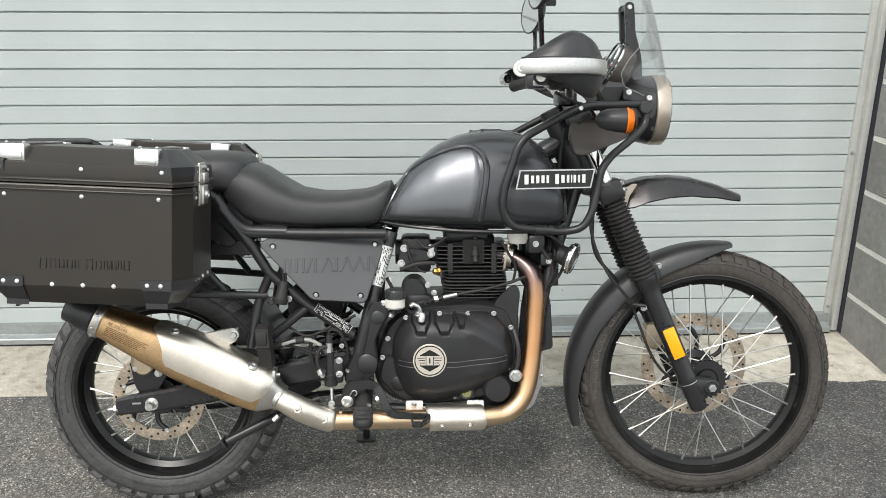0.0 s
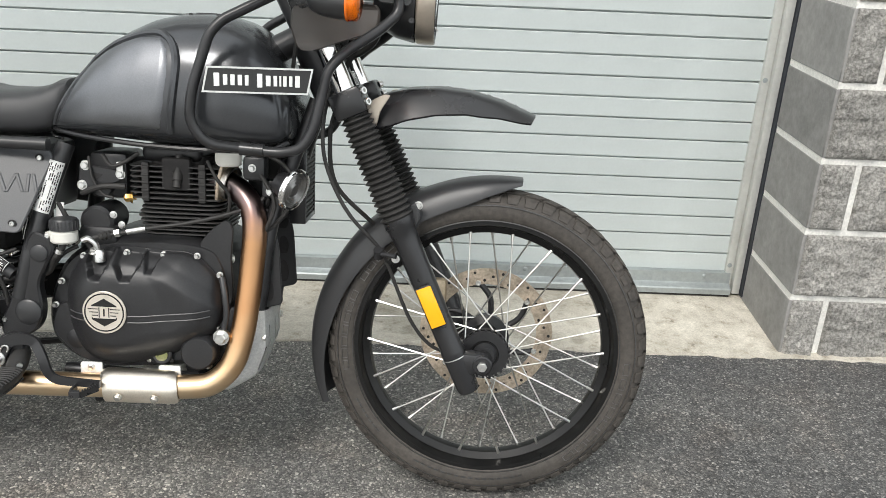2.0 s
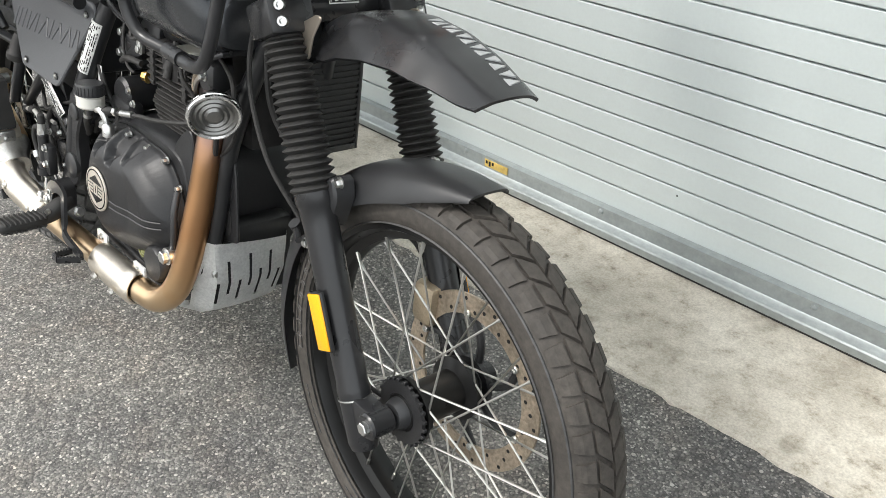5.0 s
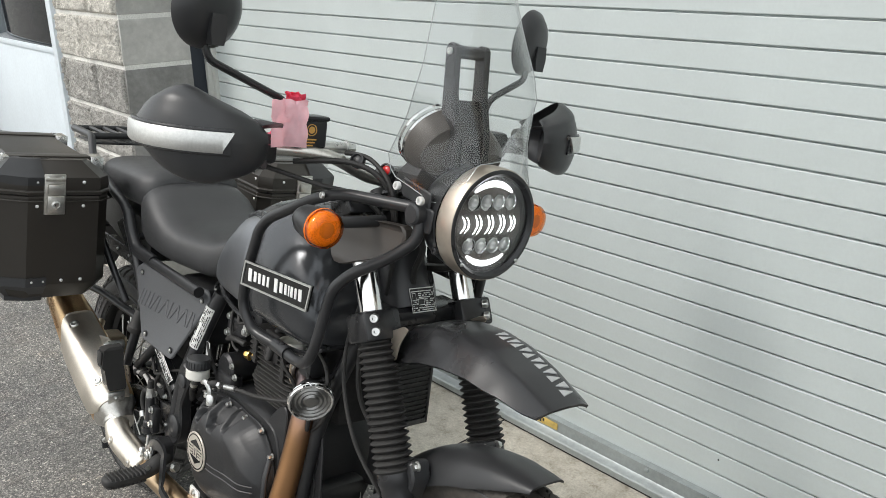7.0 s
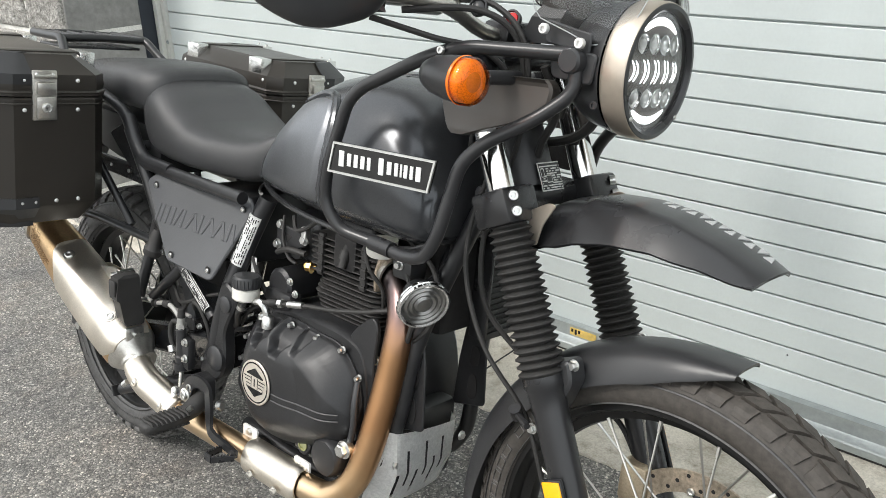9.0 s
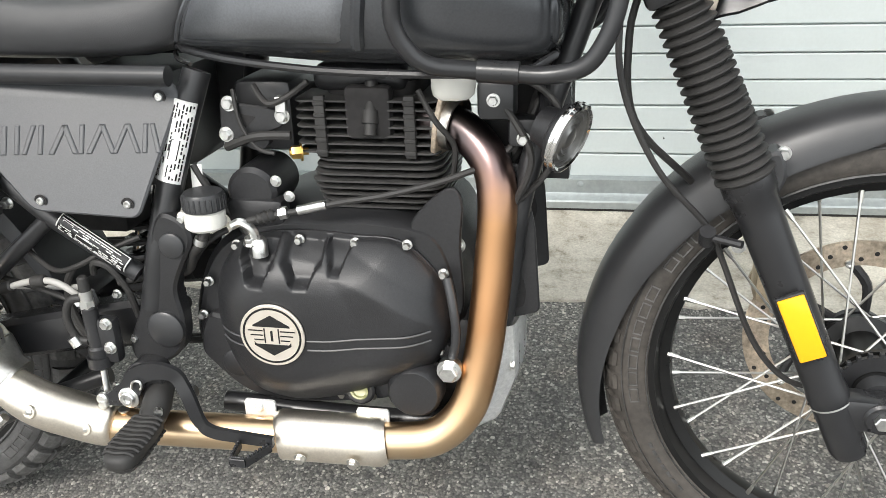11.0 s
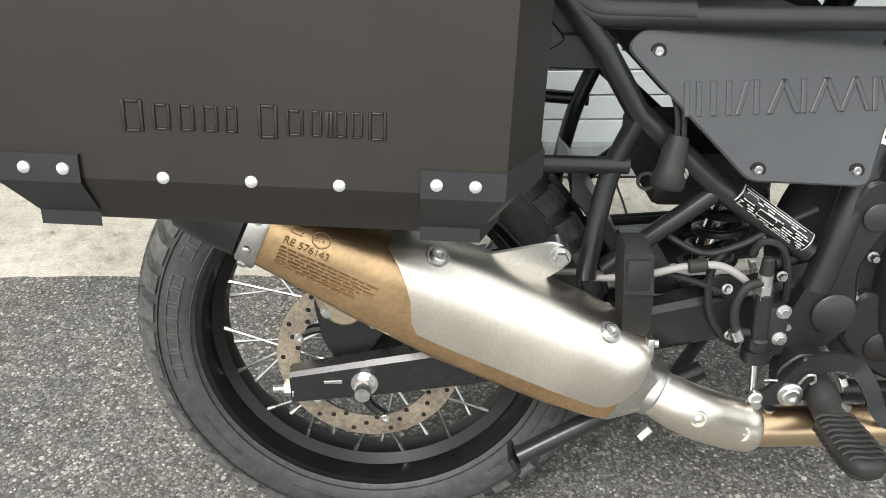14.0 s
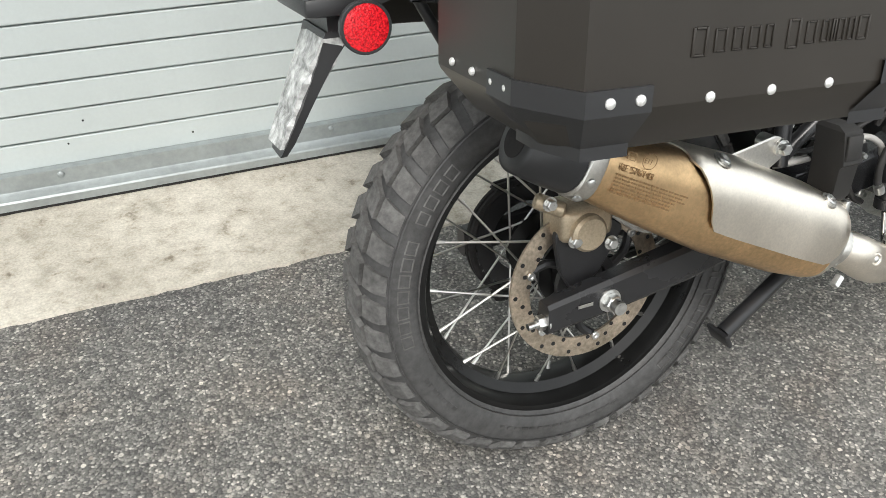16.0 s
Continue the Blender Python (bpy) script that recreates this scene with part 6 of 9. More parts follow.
run = [Vector((0.720, -0.180, 0.2825))] + [Vector((x, -0.174 - (0.87 - x) * 0.03, 0.2835)) for x in np.linspace(0.726, 0.862, 8)] + [Vector((0.868, -0.173, 0.284))]
sh = part("pipe_shield", half_shell(run, 0.0345, -1.9, 1.9), SHIELDM, bike, "satin steel pipe heat shield")
for x in (0.760, 0.832):
    bolt((x, -0.2120, 0.272), (0, -1, -0.3), 0.0065, 0.006, sh, STEEL)
for x in (0.690, 0.848):
    part("shield_tab", box((x - 0.022, -0.165, 0.292), (x + 0.022, -0.161, 0.324), 0.004), SKIDM, bike, "small steel tab")
    bolt((x, -0.165, 0.314), (0, -1, 0), 0.0058, 0.005)
# elbow shield, then the silencer
el_way = spline([(0.487, -0.194, 0.2855), (0.462, -0.198, 0.292), (0.430, -0.208, 0.308), (0.401, -0.219, 0.3255), (0.372, -0.220, 0.342), (0.346, -0.215, 0.355)], 6)
el_n = len(el_way)
el_r = [float(np.interp(k / (el_n - 1), [0, 0.025, 0.06, 0.12, 0.5, 0.75, 0.92, 1.0], [0.0250, 0.0285, 0.0305, 0.0318, 0.0318, 0.0300, 0.0270, 0.0255])) for k in range(el_n)]
es = part("elbow_shield", tube(el_way, el_r, 28), SHIELDM, bike, "satin steel elbow shield", sharp=60)
for q, o in (((0.463, -0.2278, 0.2985), (-0.05, -0.95, 0.22)), ((0.402, -0.2490, 0.3330), (-0.05, -0.95, 0.22))):
    q, o = Vector(q), Vector(o).normalized()
    part("shield_dimple", lathe([(-0.002, 0.0105), (0.0012, 0.0095), (0.0014, 0.0075), (-0.0005, 0.006)], q, q + o, 20), SHIELDM, es)
    part("shield_screw", dome(q - o * 0.0005, o, 0.0052, 0.0035), BOLTM, es)
part("elbow_clamp", lathe([(0, 0.0275), (0.003, 0.0300), (0.012, 0.0300), (0.016, 0.0285)], (0.358, -0.2175, 0.349), (0.344, -0.2145, 0.357), 28), STEEL, bike, "steel exhaust clamp")
part("clamp_bolt", rod((0.352, -0.236, 0.312), (0.340, -0.239, 0.301), 0.0068, seg=6), BOLTM)


def silencer_ring(c, d, ry, rz, n=40, sq=0.72, twist=0.0):
    """A soft six-sided section across the way d."""
    d = d.normalized()
    side = Vector((0, -1, 0))
    upv = side.cross(d)
    upv = upv if upv.z > 0 else -upv
    out = []
    for k in range(n):
        a = 2 * math.pi * k / n + twist
        cc, ss = math.cos(a), math.sin(a)
        out.append(c + side * ry * math.copysign(abs(cc) ** sq, cc) + upv * rz * math.copysign(abs(ss) ** sq, ss))
    return out


SA, SB = Vector((-0.079, -0.216, 0.556)), Vector((0.303, -0.208, 0.375))
sd = SB - SA


def sil(t):
    return SA + sd * t


stages = [(0.0, 0.040, 0.039), (0.06, 0.042, 0.041), (0.3, 0.049, 0.053), (0.55, 0.052, 0.062), (0.85, 0.052, 0.062), (1.0, 0.050, 0.057), (1.045, 0.047, 0.052)]
body = part("silencer", loft([silencer_ring(sil(t), sd, a, b) for t, a, b in stages]), GOLDST, bike, "straw-tinted steel silencer", sharp=50)
part("silencer_end", loft([silencer_ring(sil(t), sd, a, b) for t, a, b in ((-0.035, 0.036, 0.033), (-0.02, 0.045, 0.042), (0.02, 0.047, 0.0445), (0.028, 0.0455, 0.043))]), STEEL, body, "steel end band")
part("silencer_tip", loft([silencer_ring(sil(t), sd, a, b, sq=0.85) for t, a, b in ((-0.20, 0.030, 0.030), (-0.19, 0.036, 0.036), (-0.10, 0.043, 0.040), (-0.03, 0.044, 0.041))]), PLASTIC, body, "black silencer end cone", sharp=50)
# dark disc paints the shade inside the outlet
part("tip_hole", lathe([(0, 0), (0.001, 0.020), (-0.001, 0.020)], sil(-0.2005), sil(-0.3), 20), DARKGAP, body)
for k in (0.4, -0.2, -0.9):
    ring = silencer_ring(sil(0.0), sd, 0.0465, 0.044)
    a = k
    side, upv = Vector((0, -1, 0)), Vector((0, -1, 0)).cross(sd.normalized())
    upv = upv if upv.z > 0 else -upv
    p = sil(0.0) + side * 0.0465 * math.copysign(abs(math.cos(a)) ** 0.72, math.cos(a)) + upv * 0.044 * math.copysign(abs(math.sin(a)) ** 0.72, math.sin(a))
    part("end_rivet", dome(p, p - sil(0.0), 0.0055, 0.003), BOLTM, body)
part("silencer_cone", loft([silencer_ring(sil(t), sd, a, b) for t, a, b in ((1.03, 0.049, 0.054), (1.045, 0.048, 0.053), (1.085, 0.040, 0.041), (1.115, 0.033, 0.033), (1.15, 0.031, 0.031))]), STEEL, body, "steel front cone", sharp=50)
# heat shield over the front three fifths, its rear edge curved
rings = []
for i, t in enumerate(np.linspace(0.0, 1.0, 30)):
    u = 0.31 + t * 0.745
    a, b = np.interp(u, [q[0] for q in stages], [q[1] for q in stages]), np.interp(u, [q[0] for q in stages], [q[2] for q in stages])
    lo = 0.95 - 1.20 * min(1, t / 0.20) ** 0.8
    if t > 0.90:
        lo = -0.25 + ((t - 0.90) / 0.10) ** 1.5 * 0.40
    hi = 1.95
    side, upv = Vector((0, -1, 0)), Vector((0, -1, 0)).cross(sd.normalized())
    upv = upv if upv.z > 0 else -upv
    g = 0.006 - (0.004 if i in (0, 29) else 0)

    def at(ang, extra):
        cc, ss = math.cos(ang), math.sin(ang)
        return sil(u) + side * (a + extra) * math.copysign(abs(cc) ** 0.72, cc) + upv * (b + extra) * math.copysign(abs(ss) ** 0.72, ss)

    rings.append([at(ang, g) for ang in np.linspace(lo, hi, 22)] + [at(ang, g - 0.0025) for ang in np.linspace(hi, lo, 22)])
shield = part("silencer_shield", loft(rings), SHIELDM, body, "satin steel silencer heat shield", sharp=50)
for u, ang in ((0.430, 1.10), (0.915, 1.00)):
    a, b = np.interp(u, [q[0] for q in stages], [q[1] for q in stages]), np.interp(u, [q[0] for q in stages], [q[2] for q in stages])
    cc, ss = math.cos(ang), math.sin(ang)
    nrm = (side * cc + upv * ss).normalized()
    p = sil(u) + side * (a + 0.006) * abs(cc) ** 0.72 + upv * (b + 0.006) * abs(ss) ** 0.72
    part("screw_seat", lathe([(0, 0.013), (0.002, 0.0125), (0.002, 0.009)], p - nrm * 0.001, p + nrm, 20), STEEL, shield)
    part("shield_screw", socket(p, nrm, 0.0092, 0.005), BOLTM, shield)
# etched approval marks on the silencer
way_u = sd.normalized()
m = flat_frame(sil(0.07) + side * 0.0433 + upv * 0.014, way_u + side * 0.062, upv)
etch = moved(words("RE 576143", 0.0115, 0.0002), Matrix.Translation((0.0, -0.004, 0)))
etch = join(etch, moved(words("E11", 0.008, 0.0002), Matrix.Translation((0.028, 0.0125, 0))))
ringm = lathe([(0, 0.0090), (0.0004, 0.0090), (0.0004, 0.0098), (0, 0.0098)], (0.0355, 0.0155, 0), (0.0355, 0.0155, 1), 28, closed=True)
sq = [box((0.004, 0.010, 0), (0.016, 0.0107, 0.0004), 0, 1), box((0.004, 0.019, 0), (0.016, 0.0197, 0.0004), 0, 1), box((0.004, 0.010, 0), (0.0047, 0.0197, 0.0004), 0, 1), box((0.0153, 0.010, 0), (0.016, 0.0197, 0.0004), 0, 1), box((0.007, 0.014, 0), (0.013, 0.016, 0.0004), 0, 1)]
fine = []
rnd = random.Random(3)
for r in range(6):
    x = 0.0
    while x < 0.105 - r * 0.004:
        ln = rnd.uniform(0.004, 0.013)
        fine.append(box((x, -0.0105 - r * 0.0042, 0), (x + ln, -0.0086 - r * 0.0042, 0.0003), 0, 1))
        x += ln + 0.0022
part("approval_number", moved(etch, m), ETCH, body, "brown etched approval number", sharp=20)
part("approval_ring", moved(ringm, m), ETCH, body, "brown etched ring", sharp=20)
part("approval_box", moved(join(*sq), m), ETCH, body, "brown etched box", sharp=20)
part("approval_print", moved(join(*fine), m), ETCH, body, "brown etched fine print", sharp=20)
# hanger plate and rubber-mounted stay
part("silencer_hanger", slab(round2([(0.150, 0.512), (0.236, 0.529), (0.253, 0.520), (0.250, 0.496), (0.215, 0.474)], 0.008), -0.200, -0.196), STEEL, bike, "steel silencer hanger")
part("hanger_mount", join(rod((0.243, -0.165, 0.512), (0.243, -0.204, 0.512), 0.0115), hexnut((0.243, -0.203, 0.512), (0, -1, 0), 0.0085, 0.010)), BOLTM, bike)
fr = part("pillion_footrest", loft([[(x0 - w, ya, z), (x0 + w, ya, z), (x0 + w, yb, z), (x0 - w, yb, z)] for z, x0, w, ya, yb in ((0.540, 0.318, 0.012, -0.232, -0.200), (0.534, 0.318, 0.0155, -0.246, -0.198), (0.490, 0.321, 0.016, -0.250, -0.198), (0.484, 0.322, 0.016, -0.244, -0.196), (0.440, 0.325, 0.015, -0.236, -0.190), (0.430, 0.327, 0.012, -0.230, -0.192))]), RUBBER, bike, "black folded pillion footrest", sharp=25)
part("footrest_pad", box((0.306, -0.2525, 0.496), (0.331, -0.2480, 0.530), 0.002), RUBBER, fr)
part("footrest_fork", join(box((0.310, -0.236, 0.400), (0.318, -0.196, 0.428), 0.002), box((0.340, -0.236, 0.400), (0.348, -0.196, 0.428), 0.002), rod((0.302, -0.216, 0.412), (0.356, -0.216, 0.412), 0.005)), BOLTM, fr, "steel footrest fork")
bolt((0.300, -0.185, 0.440), (0, -1, 0), 0.006, 0.006)
part("socket_plug", join(lathe([(0, 0), (0, 0.010), (0.006, 0.012), (0.020, 0.014), (0.040, 0.0155), (0.044, 0.019), (0.054, 0.019), (0.058, 0.016), (0.058, 0)], (0.365, -0.172, 0.640), (0.354, -0.182, 0.585), 22), moved(lathe([(-0.002, 0.0075), (-0.002, 0.0105), (0.002, 0.0105), (0.002, 0.0075)], (0, 0, 0), (0, 1, 0), 18, closed=True), Matrix.Translation((0.333, -0.180, 0.592)))), RUBBER, bike, "black rubber plug cover with a ring tab")
for x in (0.345, 0.352):
    part("plug_lead", tube(spline([(x + 0.018, -0.172, 0.638), (x + 0.016, -0.168, 0.665), (x + 0.006, -0.155, 0.70)], 5), 0.003, 6), RUBBER)
bolt((0.374, -0.163, 0.594), (0, -1, 0), 0.0062, 0.008)

# ---- brake reservoir, master cylinder, footrest, pedal ----
part("reservoir", join(rod((0.642, -0.150, 0.566), (0.642, -0.150, 0.592), 0.026, seg=28, bev=0.004), box((0.606, -0.156, 0.570), (0.624, -0.146, 0.586), 0.003)), RESV, bike, "milky white brake fluid reservoir")
cap = lathe([(0, 0.0265), (0.018, 0.0265), (0.022, 0.024), (0.022, 0)], (0.643, -0.150, 0.592), (0.643, -0.150, 2), 40)
part("reservoir_cap", cap, PLASTIC, bike, "black ribbed reservoir cap")
for k in range(24):
    a = 2 * math.pi * k / 24
    p = Vector((0.643 + 0.0262 * math.cos(a), -0.150 + 0.0262 * math.sin(a), 0.594))
    part("cap_rib", rod(p, p + Vector((0, 0, 0.016)), 0.0016, seg=5), PLASTIC)
bolt((0.612, -0.156, 0.578), (0, -1, 0), 0.005, 0.004)
part("reservoir_hose", tube(spline([(0.642, -0.150, 0.566), (0.632, -0.152, 0.545), (0.618, -0.150, 0.53), (0.60, -0.14, 0.50), (0.55, -0.135, 0.49), (0.50, -0.145, 0.48)], 6), 0.0065, 10), RUBBER, bike, "black reservoir hose")
part("hose_clip", rod((0.634, -0.153, 0.552), (0.630, -0.153, 0.544), 0.0085, seg=12), BOLTM)
SHIFT = Vector((0.005, -0.036, 0.005))
mc = part("rear_master_cylinder", join(rod((0.472, -0.150, 0.458), (0.474, -0.150, 0.395), 0.0105, seg=18, bev=0.003), rod((0.474, -0.150, 0.400), (0.474, -0.150, 0.378), 0.0135, seg=18, bev=0.003), box((0.462, -0.155, 0.375), (0.505, -0.135, 0.440), 0.006), rod((0.474, -0.150, 0.385), (0.474, -0.150, 0.37), 0.017, seg=18)), CASE, bike, "black rear brake master cylinder")
part("banjo_cap", rod((0.471, -0.150, 0.478), (0.471, -0.150, 0.500), 0.0078, 0.0068, seg=14, bev=0.002), RUBBER, bike, "black rubber bleed cap")
part("banjo_fitting", join(rod((0.471, -0.150, 0.450), (0.471, -0.150, 0.466), 0.0100, seg=6), rod((0.471, -0.150, 0.464), (0.471, -0.150, 0.480), 0.0085)), ALU, bike, "pale banjo fitting")
for z in (0.435, 0.400):
    bolt((0.496, -0.155, z), (0, -1, 0), 0.0065, 0.006, mc)
part("push_rod", rod((0.475, -0.150, 0.362), (0.477, -0.155, 0.318), 0.0045), BOLTM)
bolt((0.477, -0.160, 0.318), (0, -1, 0), 0.007, 0.010)
bolt((0.498, -0.156, 0.306), (0, 0, -1), 0.006, 0.010)
part("brake_line", tube(spline([(0.470, -0.152, 0.470), (0.450, -0.155, 0.466), (0.440, -0.155, 0.44), (0.447, -0.152, 0.41), (0.462, -0.15, 0.405)], 6), 0.0055, 10), RUBBER, bike)
part("line_clamp", rod((0.443, -0.156, 0.412), (0.449, -0.156, 0.400), 0.0075, seg=10), BOLTM)
SHIFT = Vector((0, 0, 0))
mid = rounded([(0.474, 0, 0.326), (0.500, 0, 0.332), (0.521, 0, 0.342), (0.536, 0, 0.370), (0.562, 0, 0.380), (0.592, 0, 0.377), (0.610, 0, 0.350), (0.623, 0, 0.316), (0.645, 0, 0.304), (0.683, 0, 0.303), (0.731, 0, 0.302)], 0.016, 5)
edge_a, edge_b = [], []
for k, q in enumerate(mid):
    t = (mid[min(k + 1, len(mid) - 1)] - mid[max(k - 1, 0)]).normalized()
    n = Vector((-t.z, 0, t.x)) * float(np.interp(q.x, [0.474, 0.49, 0.515, 0.535, 0.60, 0.65, 0.731], [0.007, 0.009, 0.0165, 0.0135, 0.0098, 0.0082, 0.0070]))
    edge_a.append(((q + n).x, (q + n).z))
    edge_b.append(((q - n).x, (q - n).z))
bmp = bmesh.new()
rows = [[[bmp.verts.new((x, yy - float(np.interp(q.x, [0.595, 0.635, 0.74], [0, 0.020, 0.027])), z)) for x, z in (a, b)] for yy in (-0.194, -0.201)] for q, a, b in zip(mid, edge_a, edge_b)]
for (u0, u1), (v0, v1) in zip(rows, rows[1:]):
    for quad in ((u0[0], u0[1], v0[1], v0[0]), (u1[1], u1[0], v1[0], v1[1]), (u0[0], v0[0], v1[0], u1[0]), (u0[1], u1[1], v1[1], v0[1])):
        bmp.faces.new(quad)
for (u0, u1) in (rows[0], rows[-1]):
    bmp.faces.new((u0[0], u1[0], u1[1], u0[1]))
bmesh.ops.recalc_face_normals(bmp, faces=bmp.faces[:])
pedal = part("pedal", bmp, SATIN, bike, "flat black brake pedal")


def pad_bar(a, b, w, z0, z1):
    """A flat bar between two points of the plan."""
    a, b = Vector(a), Vector(b)
    n = Vector((b.y - a.y, a.x - b.x)).normalized() * w / 2
    return plate([(a - n)[:], (b - n)[:], (b + n)[:], (a + n)[:]], [(z0, 0.0006), (z0 + 0.0006, 0), (z1 - 0.0006, 0), (z1, 0.0006)], "z")


rim = [(0.684, -0.224), (0.688, -0.262), (0.708, -0.262), (0.727, -0.225)]
pad = part("pedal_pad", join(*[pad_bar(a, b, 0.0045, 0.288, 0.300) for a, b in zip(rim, rim[1:])]), SATIN, pedal, "open toothed pedal tip")
teeth = []
for a, b in zip(rim, rim[1:]):
    a, b = Vector(a), Vector(b)
    for k in range(1, 7):
        q = a.lerp(b, k / 7)
        teeth.append(box((q.x - 0.0016, q.y - 0.0016, 0.299), (q.x + 0.0016, q.y + 0.0016, 0.3035), 0.0006, 1))
part("pad_teeth", join(*teeth), SATIN, pad)
part("pedal_pivot", slab(round2([(0.505, 0.360), (0.53, 0.385), (0.566, 0.378), (0.566, 0.325), (0.515, 0.312)], 0.012), -0.160, -0.190), CASE, bike)
part("pivot_washer", lathe([(0, 0.0150), (0.002, 0.0150), (0.003, 0.0135), (0.003, 0)], (0.521, -0.201, 0.336), (0.521, -1, 0.336), 24), BOLTM, pedal)
part("pivot_screw", socket((0.521, -0.2035, 0.336), (0, -1, 0), 0.0105, 0.006), BOLTM, pedal)
part("clevis_pin", join(rod((0.481, -0.196, 0.331), (0.481, -0.206, 0.331), 0.0085, seg=18, bev=0.002)), ALU, pedal)
part("pedal_spring", tube(spline([(0.528, -0.204, 0.352), (0.534, -0.206, 0.364), (0.543, -0.206, 0.365), (0.545, -0.206, 0.357), (0.541, -0.204, 0.352)], 5), 0.0017, 8), BOLTM, bike, "bright return spring")
part("pedal_spring", tube(spline([(0.494, -0.190, 0.348), (0.503, -0.196, 0.352), (0.512, -0.196, 0.350), (0.516, -0.192, 0.356)], 5), 0.0020, 8), BOLTM, bike, "bright return spring")
for s in (-1, 1):
    rings = []
    for y, w, h in ((0.226, 0.015, 0.010), (0.230, 0.0205, 0.0125), (0.250, 0.0225, 0.0130), (0.280, 0.0235, 0.0130), (0.300, 0.0225, 0.0125), (0.314, 0.0190, 0.0115), (0.321, 0.0130, 0.0085), (0.323, 0.0060, 0.004)):
        cx, cz = 0.5625 + (y - 0.22) * 0.045, 0.318
        ring = []
        for k in range(24):
            a = 2 * math.pi * k / 24
            cc, ss = math.cos(a), math.sin(a)
            ring.append((cx + w * math.copysign(abs(cc) ** 0.7, cc), s * y, cz + h * math.copysign(abs(ss) ** 0.7, ss)))
        rings.append(ring)
    peg = part("footrest", loft(rings), RUBBER, bike, "ribbed black rubber footrest", sharp=50)
    for k in range(9):
        y = 0.235 + k * 0.0095
        w = float(np.interp(y, [0.23, 0.28, 0.30, 0.315], [0.0215, 0.0238, 0.0228, 0.0190]))
        cx = 0.5625 + (y - 0.22) * 0.045
        top = [(cx + w * u, s * (y + 0.0022 * math.cos(3.1 * u)), 0.3318 - 0.0065 * abs(u) ** 4) for u in np.linspace(-1, 1, 11)]
        part("rib", tube(top, 0.0026, 6), RUBBER, peg)
        part("rib", tube([(a, b, 0.636 - c) for a, b, c in top], 0.0026, 6), RUBBER, peg)
    part("footrest_neck", tube(spline([(0.556, s * 0.170, 0.342), (0.559, s * 0.190, 0.336), (0.562, s * 0.212, 0.325), (0.563, s * 0.232, 0.319)], 5), [float(np.interp(k / 15, [0, 0.5, 1], [0.016, 0.0195, 0.017])) for k in range(16)], 18), RUBBER, peg, "smooth rubber footrest neck")
    part("footrest_pin", rod((0.574, s * 0.222, 0.334), (0.578, s * 0.229, 0.334), 0.0055, seg=14), BOLTM, peg)
    bolt((0.592, s * 0.168, 0.330), (1, 0, 0.3), 0.009, 0.008)

for way_h, r in (([(0.470, -0.152, 0.494), (0.478, -0.158, 0.512), (0.500, -0.158, 0.505), (0.515, -0.150, 0.470), (0.520, -0.145, 0.430)], 0.0045),
                 ([(0.440, -0.150, 0.500), (0.425, -0.152, 0.470), (0.430, -0.150, 0.420), (0.450, -0.148, 0.385), (0.470, -0.150, 0.372)], 0.0050),
                 ([(0.36, -0.135, 0.52), (0.41, -0.150, 0.495), (0.45, -0.155, 0.505), (0.49, -0.150, 0.525), (0.54, -0.140, 0.545)], 0.0038),
                 ([(0.30, -0.135, 0.475), (0.36, -0.148, 0.470), (0.41, -0.152, 0.458), (0.45, -0.150, 0.44)], 0.0042),
                 ([(0.62, -0.120, 0.640), (0.64, -0.118, 0.600), (0.668, -0.112, 0.560), (0.690, -0.120, 0.535)], 0.0050),
                 ([(0.60, -0.128, 0.50), (0.622, -0.130, 0.53), (0.640, -0.126, 0.545), (0.655, -0.12, 0.552)], 0.0042),
                 ([(0.915, -0.11, 0.735), (0.935, -0.115, 0.70), (0.955, -0.10, 0.665), (0.950, -0.09, 0.62)], 0.0036),
                 ([(0.70, -0.09, 0.735), (0.72, -0.10, 0.715), (0.745, -0.10, 0.722), (0.775, -0.098, 0.742)], 0.0040)):
    part("hose", tube(spline(way_h, 7), r, 8), RUBBER, bike, "black rubber hose")
for p, d in (((0.505, -0.160, 0.470), (0, -1, 0)), ((0.445, -0.158, 0.452), (0, -1, 0.2)), ((0.455, -0.160, 0.392), (0, -1, 0)), ((0.520, -0.160, 0.405), (0, -1, 0)), ((0.640, -0.128, 0.558), (0, -1, 0))):
    bolt(p, d, 0.0048, 0.006)
part("sleeved_lead", tube(spline([(0.285, -0.150, 0.462), (0.335, -0.165, 0.470), (0.385, -0.172, 0.486), (0.425, -0.176, 0.490), (0.455, -0.176, 0.474), (0.468, -0.172, 0.455)], 8), 0.0046, 10), GREYHOSE, bike, "grey sleeved lead along the swing arm")
for q, o in (((0.345, -0.167, 0.473), (0.9, -0.1, 0.30)), ((0.402, -0.174, 0.489), (0.97, -0.05, 0.15))):
    q, o = Vector(q), Vector(o).normalized()
    part("lead_clip", rod(q - o * 0.011, q + o * 0.011, 0.0082, seg=10, bev=0.002), RUBBER, bike, "black lead clip")
part("hose_bracket", slab(round2([(0.425, 0.462), (0.462, 0.470), (0.468, 0.446), (0.432, 0.436)], 0.005), -0.146, -0.150), CASE, bike, "black hose bracket")

